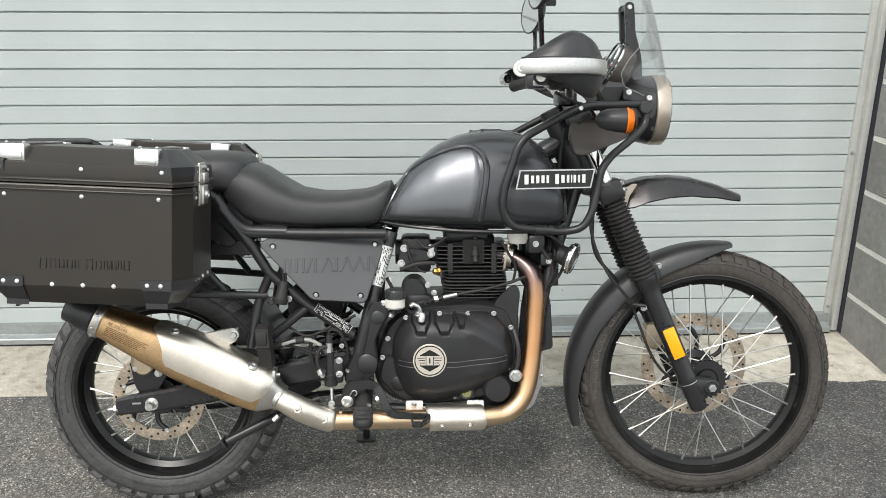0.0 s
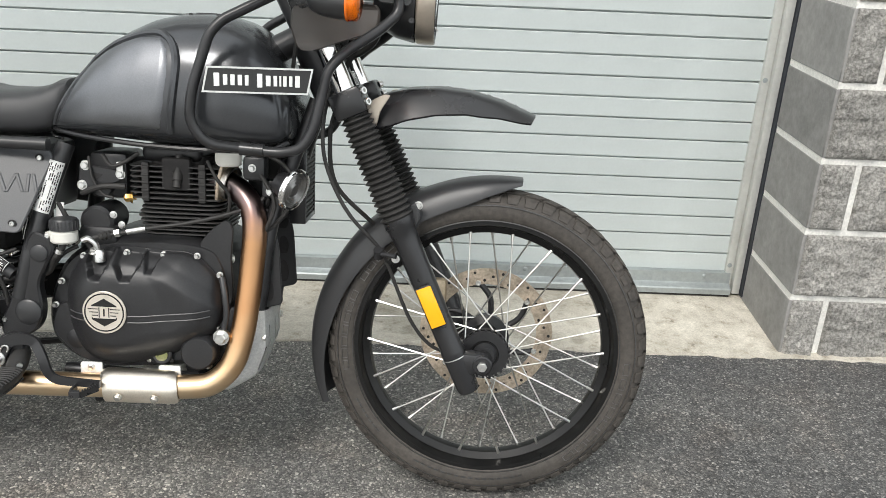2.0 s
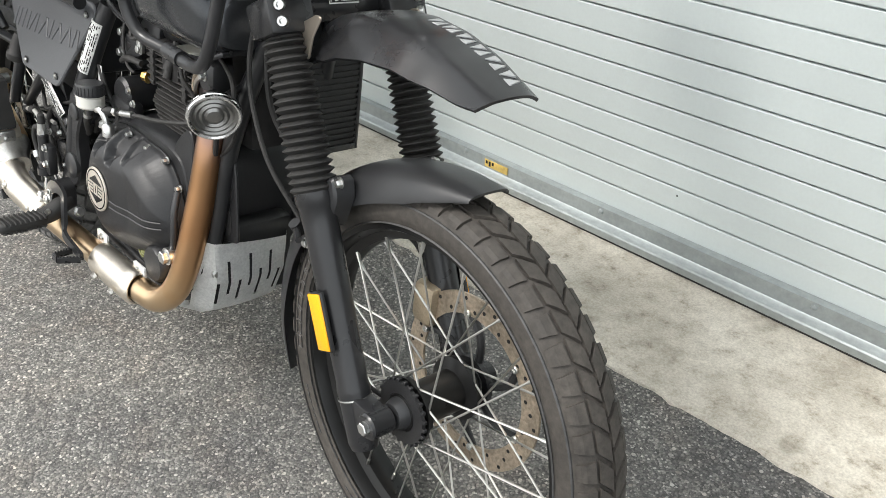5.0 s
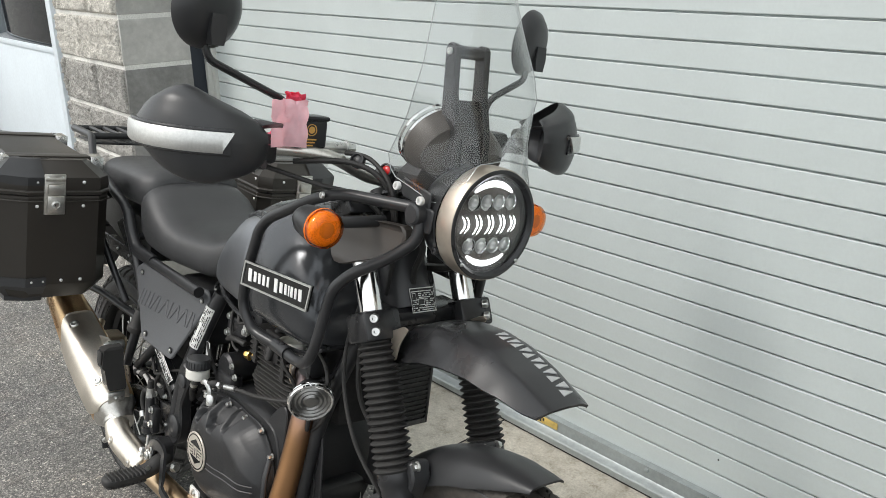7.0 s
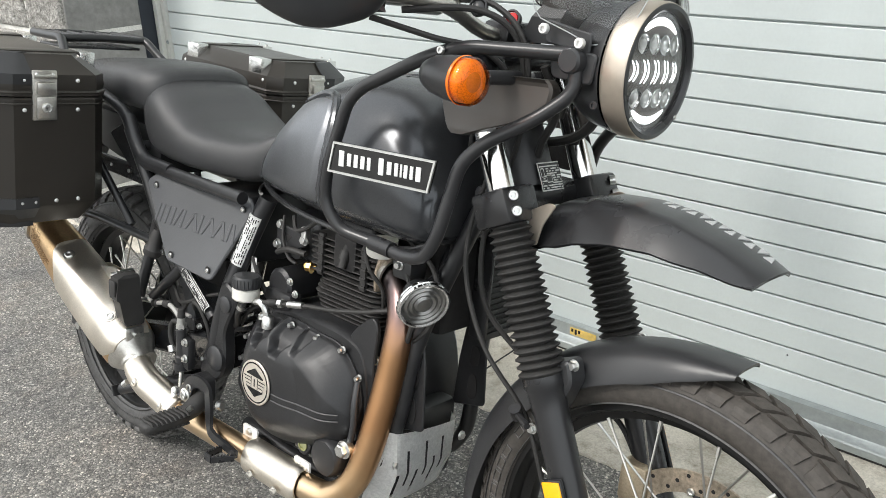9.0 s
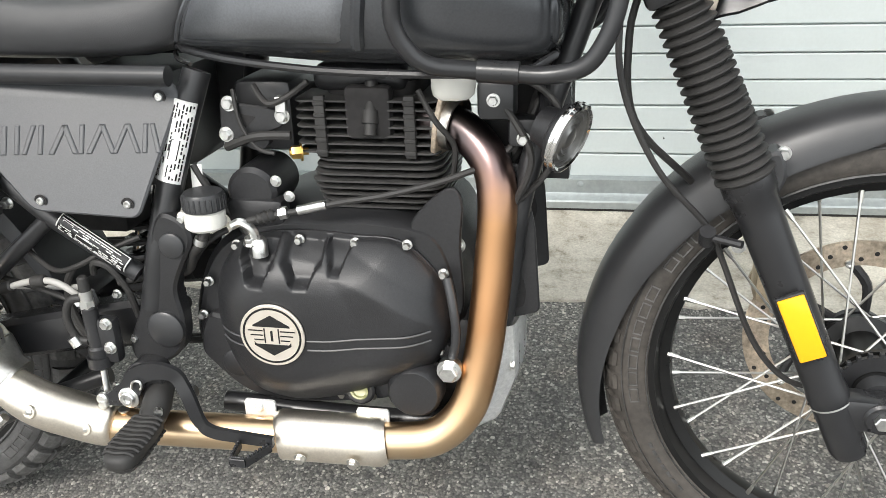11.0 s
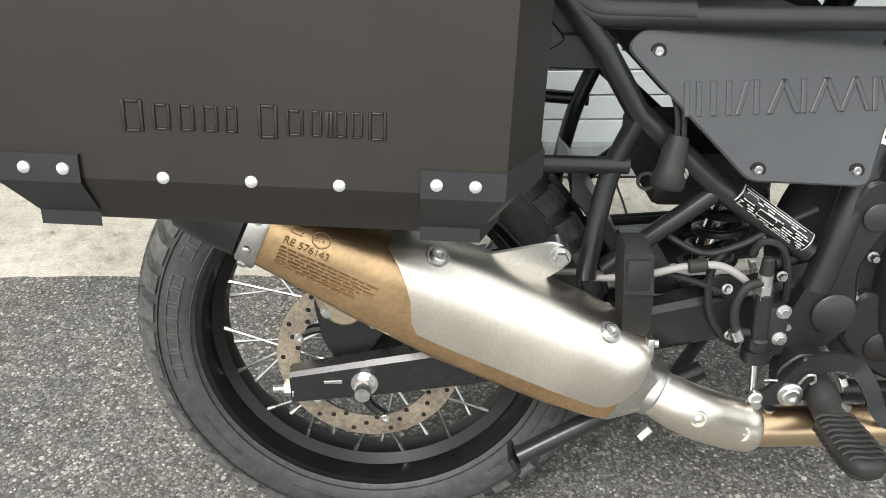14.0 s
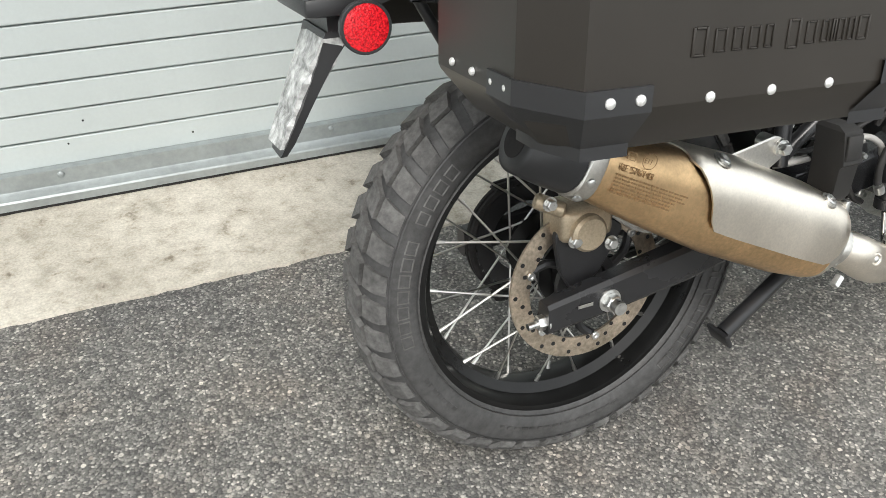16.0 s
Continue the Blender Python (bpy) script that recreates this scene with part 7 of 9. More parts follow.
# ---- skid plate, oil cooler, horn, stands ----
def skid_point(u, v):
    """u: 0 rear to 1 front and up; v: -1 to 1 across."""
    x = np.interp(u, [0, 0.45, 0.62, 0.8, 1], [0.70, 0.955, 1.012, 1.036, 1.034])
    z = np.interp(u, [0, 0.45, 0.62, 0.8, 1], [0.245, 0.250, 0.285, 0.350, 0.436])
    w = np.interp(u, [0, 0.45, 0.62, 1], [0.08, 0.090, 0.090, 0.103])
    return Vector((x - 0.035 * max(0, abs(v) - 0.72) / 0.28 - 0.010 * abs(v) ** 2, w * v - 0.036, z - (0.012 * (v + 1) if u > 0.9 else 0) + (0.035 if u < 0.5 else 0.0) * max(0, abs(v) - 0.7) / 0.3))


bm = bmesh.new()
nu, nv = 36, 37
slots = set()
for col, (a, b) in {5: (0.66, 0.80), 9: (0.72, 0.90), 13: (0.64, 0.80), 17: (0.74, 0.92), 21: (0.66, 0.82), 25: (0.74, 0.92), 29: (0.66, 0.80)}.items():
    for i in range(nu):
        if a < i / nu < b:
            slots.add((i, col))
g = [[bm.verts.new(skid_point(i / nu, -1 + 2 * j / nv)) for j in range(nv + 1)] for i in range(nu + 1)]
for i in range(nu):
    for j in range(nv):
        if (i, j) not in slots:
            bm.faces.new((g[i][j], g[i][j + 1], g[i + 1][j + 1], g[i + 1][j]))
bmesh.ops.solidify(bm, geom=bm.faces[:], thickness=0.0035)
skid = part("skid_plate", bm, SKIDM, bike, "slotted brushed aluminium skid plate", sharp=30)
part("sump", box((0.86, -0.115, 0.285), (1.000, 0.075, 0.440), 0.015), CASE, bike, "black engine sump")
for y in (-0.085, 0.085):
    bolt((1.024, y - 0.02, 0.372), (1, 0, 0), 0.007, 0.005, skid)
gus = round2([(1.010, 0.640), (1.034, 0.640), (1.052, 0.560), (1.060, 0.440), (0.985, 0.420), (0.992, 0.52)], 0.010)
for y in (-0.085, 0.075):
    gp = part("engine_gusset", slab(gus, y, y + 0.006), CASE, bike, "black engine mount plate with oval windows")
    for x, z, h in ((1.028, 0.585, 0.016), (1.030, 0.530, 0.018), (1.030, 0.470, 0.022)):
        # dark ovals on the plate paint the shade of the openings
        part("gusset_window", slab(smooth2([(x - 0.009, z - h), (x + 0.007, z - h), (x + 0.011, z), (x + 0.005, z + h), (x - 0.007, z + h), (x - 0.010, z)], 3), y - 0.0012, y + 0.004, 0.0004), DARKGAP, gp)
part("oil_cooler", join(box((1.055, 0.025, 0.60), (1.085, 0.135, 0.775), 0.004)), CORE, bike, "black oil cooler core")
bms = [box((1.052, 0.020, 0.772), (1.088, 0.140, 0.785), 0.002), box((1.052, 0.020, 0.590), (1.088, 0.140, 0.602), 0.002), box((1.052, 0.018, 0.59), (1.088, 0.026, 0.785), 0.002), box((1.052, 0.134, 0.59), (1.088, 0.142, 0.785), 0.002)]
part("cooler_frame", join(*bms), SATIN, bike, "black oil cooler frame")
for k in range(16):
    part("cooler_fin", box((1.084, 0.026, 0.608 + k * 0.0102), (1.0875, 0.134, 0.6125 + k * 0.0102), 0, 1), CORE)
hc, hd = Vector((1.092, -0.148, 0.692)), Vector((0.85, -0.40, -0.30)).normalized()
horn = part("horn", lathe([(-0.035, 0), (-0.035, 0.022), (-0.015, 0.026), (-0.010, 0.036), (-0.002, 0.0395), (0.002, 0.0385)], hc, hc + hd, 32), CASE, bike, "round horn with a bright rim")
part("horn_rim", lathe([(-0.004, 0.037), (-0.002, 0.0425), (0.001, 0.0425), (0.002, 0.0405), (0.004, 0.0420), (0.0075, 0.0410), (0.0085, 0.0385), (0.007, 0.0355), (0.003, 0.0350)], hc, hc + hd, 40, closed=True), CHROME, horn, "bright horn rim")
part("horn_disc", lathe([(0.003, 0.0362), (0.004, 0.034), (0.002, 0.031), (0.0045, 0.027), (0.002, 0.023), (0.0045, 0.019), (0.002, 0.015), (0.005, 0.011), (0.006, 0.006), (0.006, 0)], hc, hc + hd, 40), HORNM, horn, "grooved grey horn disc", sharp=15)
part("horn_stay", tube([hc - hd * 0.03, (1.06, -0.08, 0.72), (1.05, -0.05, 0.76)], 0.006, 8), CASE)
part("white_cup", lathe([(0, 0), (0, 0.020), (0.004, 0.0245), (0.012, 0.0262), (0.030, 0.0262)], (0.958, -0.112, 0.727), (0.958, -0.112, 2), 28), RESV, bike, "rounded white plastic cup under the tank")
for s in (-1, 1):
    leg = part("centre_stand_leg", tube(rounded([(0.440, s * 0.120, 0.318), (0.335, s * 0.150, 0.282), (0.208, s * 0.174, 0.223)], 0.03), 0.0125, 16), FRAMEP, bike, "black centre stand leg with scuffed paint")
    part("stand_foot", moved(box((-0.004, -0.022, -0.013), (0.004, 0.022, 0.013), 0.003), Matrix.Translation((0.203, s * 0.174, 0.221)) @ Matrix.Rotation(radians(-27), 4, "Y")), FRAMEP, leg)
part("stand_bar", rod((0.36, -0.14, 0.29), (0.36, 0.14, 0.29), 0.011), FRAMEP)
# the side stand reaches down to the ground on the far side
part("side_stand", tube(spline([(0.56, 0.14, 0.285), (0.545, 0.21, 0.175), (0.535, 0.285, 0.066)], 5), 0.012, 12), FRAMEP, bike, "black side stand")
part("side_stand_foot", moved(box((-0.03, -0.022, -0.006), (0.03, 0.022, 0.004), 0.003), Matrix.Translation((0.535, 0.285, 0.0590)) @ Matrix.Rotation(radians(10.2), 4, "X")), FRAMEP)

# ---- fork ----
FT, FB = Vector((1.113, 0, 1.050)), Vector((1.462, 0, 0.275))
fd = (FB - FT).normalized()


def on_fork(z, s):
    t = (FT.z - z) / (FT.z - FB.z)
    p = FT.lerp(FB, t)
    return Vector((p.x, s * 0.102, p.z))


for s in (-1, 1):
    part("fork_tube", rod(on_fork(1.06, s), on_fork(0.60, s), 0.0205, seg=28), CHROME, bike, "chromed fork tube", xf=STEER)
    prof, L = [], (on_fork(0.842, s) - on_fork(0.630, s)).length
    prof.append((0, 0.0))
    prof.append((0, 0.027))
    n = 19
    for k in range(n):
        h0 = L * 0.03 + L * 0.93 * k / n
        grow = 0.0275 + 0.0030 * k / n
        prof += [(h0, grow - 0.0035), (h0 + L * 0.93 / n * 0.42, grow + 0.0045), (h0 + L * 0.93 / n * 0.58, grow + 0.0045)]
    prof += [(L * 0.965, 0.029), (L, 0.031), (L, 0)]
    part("fork_gaiter", lathe(prof, on_fork(0.842, s), on_fork(0.630, s), 32), RUBBER, bike, "ribbed black rubber fork gaiter", sharp=25, xf=STEER)
    part("fork_leg", lathe([(0, 0), (0, 0.0310), (0.018, 0.0310), (0.022, 0.0285), (0.05, 0.0262), (0.16, 0.0250), (0.29, 0.0240), (0.30, 0.0255), (0.304, 0.0255), (0.312, 0.0245), (0.385, 0.0238), (0.395, 0.0205), (0.398, 0)], on_fork(0.640, s), on_fork(0.30, s), 32), SATIN, bike, "black fork leg", xf=STEER)
    part("fork_ring", lathe([(0, 0.0264), (0.0025, 0.0264)], on_fork(0.355, s), on_fork(0.20, s), 32), ALU, bike, xf=STEER)
    # lower clamp
    c = on_fork(0.862, s)
    part("fork_clamp", moved(box((-0.032, -0.036, -0.026), (0.034, 0.036, 0.026), 0.007), Matrix.Translation(c) @ Matrix.Rotation(-RAKE, 4, "Y")), SATIN, bike, "black fork clamp", xf=STEER)
    for dz in (-0.011, 0.011):
        p = c + Vector((0.036 * math.cos(RAKE) + dz * -math.sin(RAKE), s * -0.004, 0.036 * math.sin(RAKE) + dz * math.cos(RAKE)))
        p = Vector((p.x - 0.004, s * 0.118, p.z))
        bolt(p, (1, s * 0.9, 0.3), 0.0078, 0.010, kind="socket", xf=STEER)
    part("top_clamp", moved(box((-0.030, -0.034, -0.018), (0.034, 0.034, 0.018), 0.006), Matrix.Translation(on_fork(1.052, s)) @ Matrix.Rotation(-RAKE, 4, "Y")), SATIN, bike, xf=STEER)
    # axle lug
    a = Vector((AX_F.x - 0.004, s * 0.102, AX_F.z - 0.004))
    part("axle_lug", join(rod((a.x, s * 0.082, a.z), (a.x, s * 0.124, a.z), 0.021, seg=24, bev=0.003), moved(box((-0.045, -0.018, -0.022), (0.0, 0.018, 0.022), 0.006), Matrix.Translation((a.x, a.y, a.z)) @ Matrix.Rotation(0.0, 4, "Y"))), SATIN, bike, xf=STEER)
    part("axle_end", hexnut((a.x, s * 0.122, a.z), (0, s, 0), 0.0105, 0.009), BOLTM, bike, "bright axle end", xf=STEER)
    # reflector
    up = -fd
    o = on_fork(0.468, s) + Vector((0.0, s * 0.031, 0))
    m = flat_frame(o, (0, s, 0), up)
    rf = part("fork_reflector", moved(box((-0.004, -0.046, -0.0175), (0.004, 0.046, 0.0175), 0.003), m), SATIN, bike, "amber fork reflector in a black frame", xf=STEER)
    part("reflector_lens", moved(box((0.0025, -0.043, -0.0155), (0.0065, 0.043, 0.0155), 0.002), m), AMBERR, rf, "amber reflector lens", xf=STEER)
part("lower_yoke", box((1.130, -0.10, 0.850), (1.200, 0.10, 0.882), 0.010), SATIN, bike, "black lower fork yoke", xf=STEER)
part("upper_yoke", box((1.075, -0.11, 1.045), (1.135, 0.11, 1.068), 0.008), SATIN, bike, "black upper fork yoke", xf=STEER)
# head label between the fork tubes
label_on((1.193, 0.0, 0.898), (0, 1, 0), (-0.42, 0, 0.9), 0.054, 0.044, 9, 0.5, True)
part("head_shroud", moved(rod((0, 0, -0.06), (0, 0, 0.06), 0.046, seg=28), Matrix.Translation((1.128, 0, 0.925)) @ Matrix.Rotation(-RAKE, 4, "Y")), PLASTIC, bike, "black steering head shroud")
# front brake: caliper, hose on the far disc; speed lead on the near side
part("front_caliper", join(box((1.345, 0.062, 0.395), (1.395, 0.118, 0.470), 0.012), rod((1.36, 0.118, 0.412), (1.36, 0.126, 0.412), 0.016), rod((1.372, 0.118, 0.448), (1.372, 0.126, 0.448), 0.016)), CALIPERM, bike, "rusty gold front brake caliper", xf=STEER)
part("front_hose", tube(spline([(1.355, 0.09, 0.47), (1.32, 0.08, 0.52), (1.275, 0.03, 0.56), (1.235, -0.05, 0.62), (1.170, -0.09, 0.70), (1.160, -0.10, 0.80), (1.175, -0.09, 0.90), (1.13, -0.10, 1.04)], 8), 0.0045, 8), RUBBER, bike, "black front brake hose", xf=STEER)
part("speed_lead", tube(spline([(1.44, -0.06, 0.345), (1.38, -0.075, 0.36), (1.33, -0.085, 0.42), (1.283, -0.09, 0.53), (1.262, -0.10, 0.575), (1.20, -0.12, 0.65), (1.158, -0.125, 0.74), (1.150, -0.12, 0.82), (1.165, -0.10, 0.92)], 8), 0.0038, 8), RUBBER, bike, "black wheel sensor lead", xf=STEER)
part("lead_clip", join(rod((1.262, -0.108, 0.566), (1.300, -0.128, 0.566), 0.005, seg=8), rod((1.262, -0.112, 0.574), (1.262, -0.100, 0.556), 0.0095, seg=12)), CASE, bike, xf=STEER)
bolt((1.298, -0.112, 0.557), (0, -1, 0), 0.0062, 0.006, xf=STEER)

# low front fender hugging the tyre
rings = []
for k in range(36):
    deg = np.interp(k, [0, 35], [81, 203])
    t = radians(deg)
    r = np.interp(deg, [81, 90, 110, 150, 203], [0.374, 0.371, 0.368, 0.372, 0.388])
    w = np.interp(deg, [81, 92, 120, 150, 185, 203], [0.036, 0.053, 0.064, 0.062, 0.052, 0.040])
    drop = np.interp(deg, [81, 88, 100, 130, 170, 203], [0.007, 0.024, 0.046, 0.056, 0.044, 0.020])
    sec = []
    for th in (0.0, -0.004):
        row = [(y * w, (math.sqrt(max(0, 1 - (abs(y) ** 2.6)))) * drop) for y in np.linspace(-1, 1, 15)]
        row = [(y, r - drop + e + th) for y, e in row]
        sec += row if th == 0 else row[::-1]
    rings.append([(AX_F.x + rr * math.cos(t), y, AX_F.z + rr * math.sin(t)) for y, rr in sec])
fender = part("front_fender", loft(rings), PLASTIC, bike, "matte black low front fender", sharp=50, xf=STEER)
for s in (-1, 1):
    part("fender_stay", slab(round2([(1.285, 0.650), (1.335, 0.672), (1.345, 0.640), (1.325, 0.585), (1.300, 0.580)], 0.01), s * 0.060, s * 0.098, 0.004), PLASTIC, fender, xf=STEER)
    bolt((1.338, s * 0.086, 0.664), (0, s, 0), 0.0065, 0.008, xf=STEER)
# high beak
rings = []
for k in range(34):
    u = k / 33
    x = 1.225 + 0.328 * u
    zt = np.interp(u, [0, 0.1, 0.25, 0.42, 0.6, 0.8, 1], [0.862, 0.880, 0.893, 0.897, 0.892, 0.875, 0.848])
    w = np.interp(u, [0, 0.2, 0.45, 0.75, 0.93, 1], [0.074, 0.082, 0.083, 0.077, 0.066, 0.056])
    drop = np.interp(u, [0, 0.15, 0.4, 0.7, 0.93, 1], [0.050, 0.054, 0.042, 0.027, 0.010, 0.003])
    sec = []
    for th in (0.0, -0.0035):
        row = []
        for y in np.linspace(-1, 1, 21):
            e = 0.0 if abs(y) < 0.55 else ((abs(y) - 0.55) / 0.45) ** 1.25 * drop
            row.append((x + 0.010 * (1 - y * y) * u, y * (w + th), zt - 0.010 * y * y - e + th))
        sec += row if th == 0 else row[::-1]
    rings.append(sec)
beak = part("beak_fender", loft(rings), SATIN, bike, "matte black high beak fender with a pale zigzag", sharp=50, xf=STEER)
for s in (-1, 1):
    part("beak_side", slab(round2([(1.228, 0.862), (1.262, 0.881), (1.276, 0.880), (1.256, 0.848), (1.248, 0.815), (1.236, 0.815)], 0.006), s * 0.0835, s * 0.0870, 0.001), BRONZE, beak, "warm silver beak side plate", xf=STEER)
# zigzag of pale triangles down the middle of the beak
for k in range(12):
    u0, u1 = 0.45 + 0.042 * k, 0.45 + 0.042 * (k + 0.86)
    def bz(u):
        return float(np.interp(u, [0, 0.1, 0.25, 0.42, 0.6, 0.8, 1], [0.862, 0.880, 0.893, 0.897, 0.892, 0.875, 0.848]))
    def bp(u, y):
        return Vector((1.225 + 0.328 * u + 0.010 * u, y, bz(u) + 0.0012 - 0.010 * (y / 0.08) ** 2))
    a, b = (0.008, 0.032) if k % 2 else (0.032, 0.008)
    bmt = bmesh.new()
    top = [bmt.verts.new(p) for p in (bp(u0, a), bp(u1, a), bp((u0 + u1) / 2, b))]
    bmt.faces.new(top)
    low = [bmt.verts.new(v.co - Vector((0, 0, 0.002))) for v in top]
    for i in range(3):
        bmt.faces.new((top[i], top[(i + 1) % 3], low[(i + 1) % 3], low[i]))
    part("beak_triangle", bmt, GREYPR, beak, "pale grey printed triangle", xf=STEER)

# ---- headlamp ----
HC, HD = Vector((1.264, -0.008, 1.071)), Vector((1, 0, -0.03)).normalized()
lampob = part("headlamp", lathe([(-0.035, 0), (-0.035, 0.045), (-0.015, 0.070), (0.010, 0.083), (0.045, 0.090), (0.048, 0.090)], HC, HC + HD, 48), SATIN, bike, "round headlamp, lit, with a warm silver ring")
part("headlamp_ring", lathe([(0.050, 0.0885), (0.052, 0.0910), (0.056, 0.0920), (0.082, 0.0920), (0.087, 0.0905), (0.088, 0.0885)], HC, HC + HD, 56), BRONZE, lampob, "warm silver headlamp ring")
part("headlamp_inner_ring", lathe([(0.086, 0.0908), (0.0885, 0.0890), (0.089, 0.0835), (0.084, 0.0785), (0.070, 0.0780)], HC, HC + HD, 56), SATIN, lampob, "black inner bezel")
# dark bowl paints the shade behind the lamp insert
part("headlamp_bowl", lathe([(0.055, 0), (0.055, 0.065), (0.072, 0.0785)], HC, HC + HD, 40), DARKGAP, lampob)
part("headlamp_glass", lathe([(0.082, 0.0785), (0.0845, 0.062), (0.087, 0.040), (0.0885, 0.020), (0.089, 0), (0.086, 0), (0.0855, 0.020), (0.084, 0.040), (0.0815, 0.062), (0.079, 0.0785)], HC, HC + HD, 40, closed=False), LENSG, lampob, "clear headlamp glass").visible_shadow = False
mh = flat_frame(HC + HD * 0.060, (0, 1, 0), (0, 0, 1))
# crescents at top and bottom, a middle row of lit double arcs, two rows of small lenses
for s in (-1, 1):
    pts = [Vector((0.0635 * math.cos(a), s * 0.0635 * math.sin(a), 0.004)) for a in np.linspace(radians(52), radians(128), 18)]
    part("light_arc", moved(tube(pts, [0.0016 + 0.0036 * math.sin(math.pi * k / 17) ** 0.5 for k in range(18)], 10), mh), LED, lampob, "lit white crescent")
for k in range(5):
    for dx in (-0.0038, 0.0042):
        x = (k - 2) * 0.0245 + dx
        bow = [Vector((x - 0.0070 * math.sin(a) ** 2, 0.0150 * math.sin(a) * (1 if abs(x) < 0.03 else 0.86), 0.006 + 0.002 * math.cos(a))) for a in np.linspace(-1.4, 1.4, 9)]
        part("light_bow", moved(tube(bow, [0.0006, 0.0011, 0.0015, 0.0018, 0.0019, 0.0018, 0.0015, 0.0011, 0.0006], 8), mh), LED, lampob, "lit white bow")
part("light_board", moved(lathe([(0, 0.072), (0.0015, 0.072), (0.0015, 0)], (0, 0, -0.003), (0, 0, 1), 36), mh), CHEEKM, lampob, "dark moulded lamp insert")
for s in (-1, 1):
    for k in range(4):
        x = (k - 1.5) * 0.0255
        y = s * 0.034
        # opaque pale domes put the glint of the clear lenses into the colour
        part("lens_cell", moved(lathe([(0.001, 0.0070), (0.004, 0.0068), (0.006, 0.0055), (0.0075, 0.003), (0.008, 0)], (x, y, 0), (x, y, 1), 20), mh), RIVET if (k + (s > 0)) % 2 else ALU, lampob, "small projector lens with its glint as pale metal")
        part("lens_cup", moved(lathe([(-0.001, 0.003), (0.0005, 0.007), (0.003, 0.0112), (0.0045, 0.0128), (0.0045, 0.0134), (-0.001, 0.0134)], (x, y, 0), (x, y, 1), 10), mh), REFLECT, lampob)
for k in range(4):
    a = math.pi / 4 + k * math.pi / 2
    p = HC + HD * 0.0885 + Vector((0, 0.085 * math.cos(a), 0.085 * math.sin(a)))
    part("bezel_screw", dome(p, HD, 0.0032, 0.002), BOLTM, lampob)
bolt((1.306, -0.086, 1.020), (0, -1, 0), 0.006, 0.004, lampob, SATIN, "socket")
for s in (-1, 1):
    part("headlamp_stay", slab(round2([(1.235, 1.09), (1.310, 1.085), (1.305, 1.045), (1.242, 1.05)], 0.008), s * 0.096, s * 0.102), PLASTIC, bike)

# ---- windscreen, its brackets and the dials ----
SHIFT = Vector((-0.004, -0.002, 0.016))
WZ = [1.075, 1.10, 1.12, 1.142, 1.178, 1.207, 1.246, 1.29, 1.335, 1.38, 1.41, 1.43, 1.442]
WW = [0.100, 0.113, 0.120, 0.124, 0.124, 0.131, 0.135, 0.122, 0.107, 0.093, 0.083, 0.068, 0.042]
WE = [1.262, 1.236, 1.221, 1.216, 1.236, 1.261, 1.277, 1.275, 1.263, 1.252, 1.247, 1.246, 1.250]


def screen(v, u):
    """The bowed screen: v from its foot to its top, u across from -1 to 1."""
    foot = np.interp(abs(u), [0, 0.42, 0.62, 0.78, 0.90, 1], [1.156, 1.148, 1.112, 1.084, 1.080, 1.108])
    z = foot + (1.442 - foot) * v
    x0 = np.interp(z, [1.10, 1.164, 1.208, 1.266, 1.353, 1.442], [1.366, 1.352, 1.342, 1.328, 1.306, 1.284])
    p = np.interp(z, [1.10, 1.26], [4.2, 2.4])
    xe = np.interp(z, WZ, WE)
    return Vector((x0 - (x0 - xe) * abs(u) ** p, np.interp(z, WZ, WW) * u, z))


bm = bmesh.new()
g = [[bm.verts.new(screen(v, u)) for u in np.linspace(-1, 1, 41)] for v in np.linspace(0, 1, 40)]
for a, b in zip(g, g[1:]):
    for k in range(40):
        bm.faces.new((a[k], a[k + 1], b[k + 1], b[k]))
bmesh.ops.smooth_vert(bm, verts=[v for v in bm.verts if not v.is_boundary], factor=0.5, use_axis_x=True, use_axis_y=True, use_axis_z=True)
bmesh.ops.solidify(bm, geom=bm.faces[:], thickness=0.003)
ws = part("windscreen", bm, CLEAR, bike, "clear curved plastic windscreen", sharp=60)
ws.visible_shadow = False
rimw = [screen(v, -1) for v in np.linspace(0, 1, 30)] + [screen(1, u) for u in np.linspace(-1, 1, 14)] + [screen(v, 1) for v in np.linspace(1, 0, 30)] + [screen(0, u) for u in np.linspace(1, -1, 40)]
part("screen_edge", tube(rimw, 0.0008, 6), EDGEC, ws, "bright polished screen edge")
for s in (-1, 1):
    for x, y, z in ((1.238, 0.112, 1.095), (1.292, 0.106, 1.081)):
        part("screen_bolt", socket((x, s * (y + 0.002), z), (0.1, s, 0), 0.0072, 0.007), RIVET, ws, "bright socket bolt")
    part("screen_stay", slab(round2([(1.228, 1.108), (1.302, 1.094), (1.300, 1.066), (1.228, 1.078)], 0.006), s * 0.094, s * 0.099), PLASTIC, bike)
for y in (-0.042, 0.022):
    up = part("screen_bracket", slab(round2([(1.238, 1.322), (1.250, 1.328), (1.262, 1.322), (1.268, 1.25), (1.285, 1.19), (1.290, 1.13), (1.262, 1.13), (1.256, 1.18), (1.244, 1.225)], 0.006), y - 0.008, y + 0.006), SATIN, bike, "black windscreen bracket")
    part("bracket_bolt", socket((1.250, y - 0.0075, 1.313), (0, -1, 0), 0.006, 0.004), BOLTM, up)
part("bracket_bar", rod((1.251, -0.045, 1.313), (1.251, 0.025, 1.313), 0.0105), SATIN, bike, "black bracket cross bar")
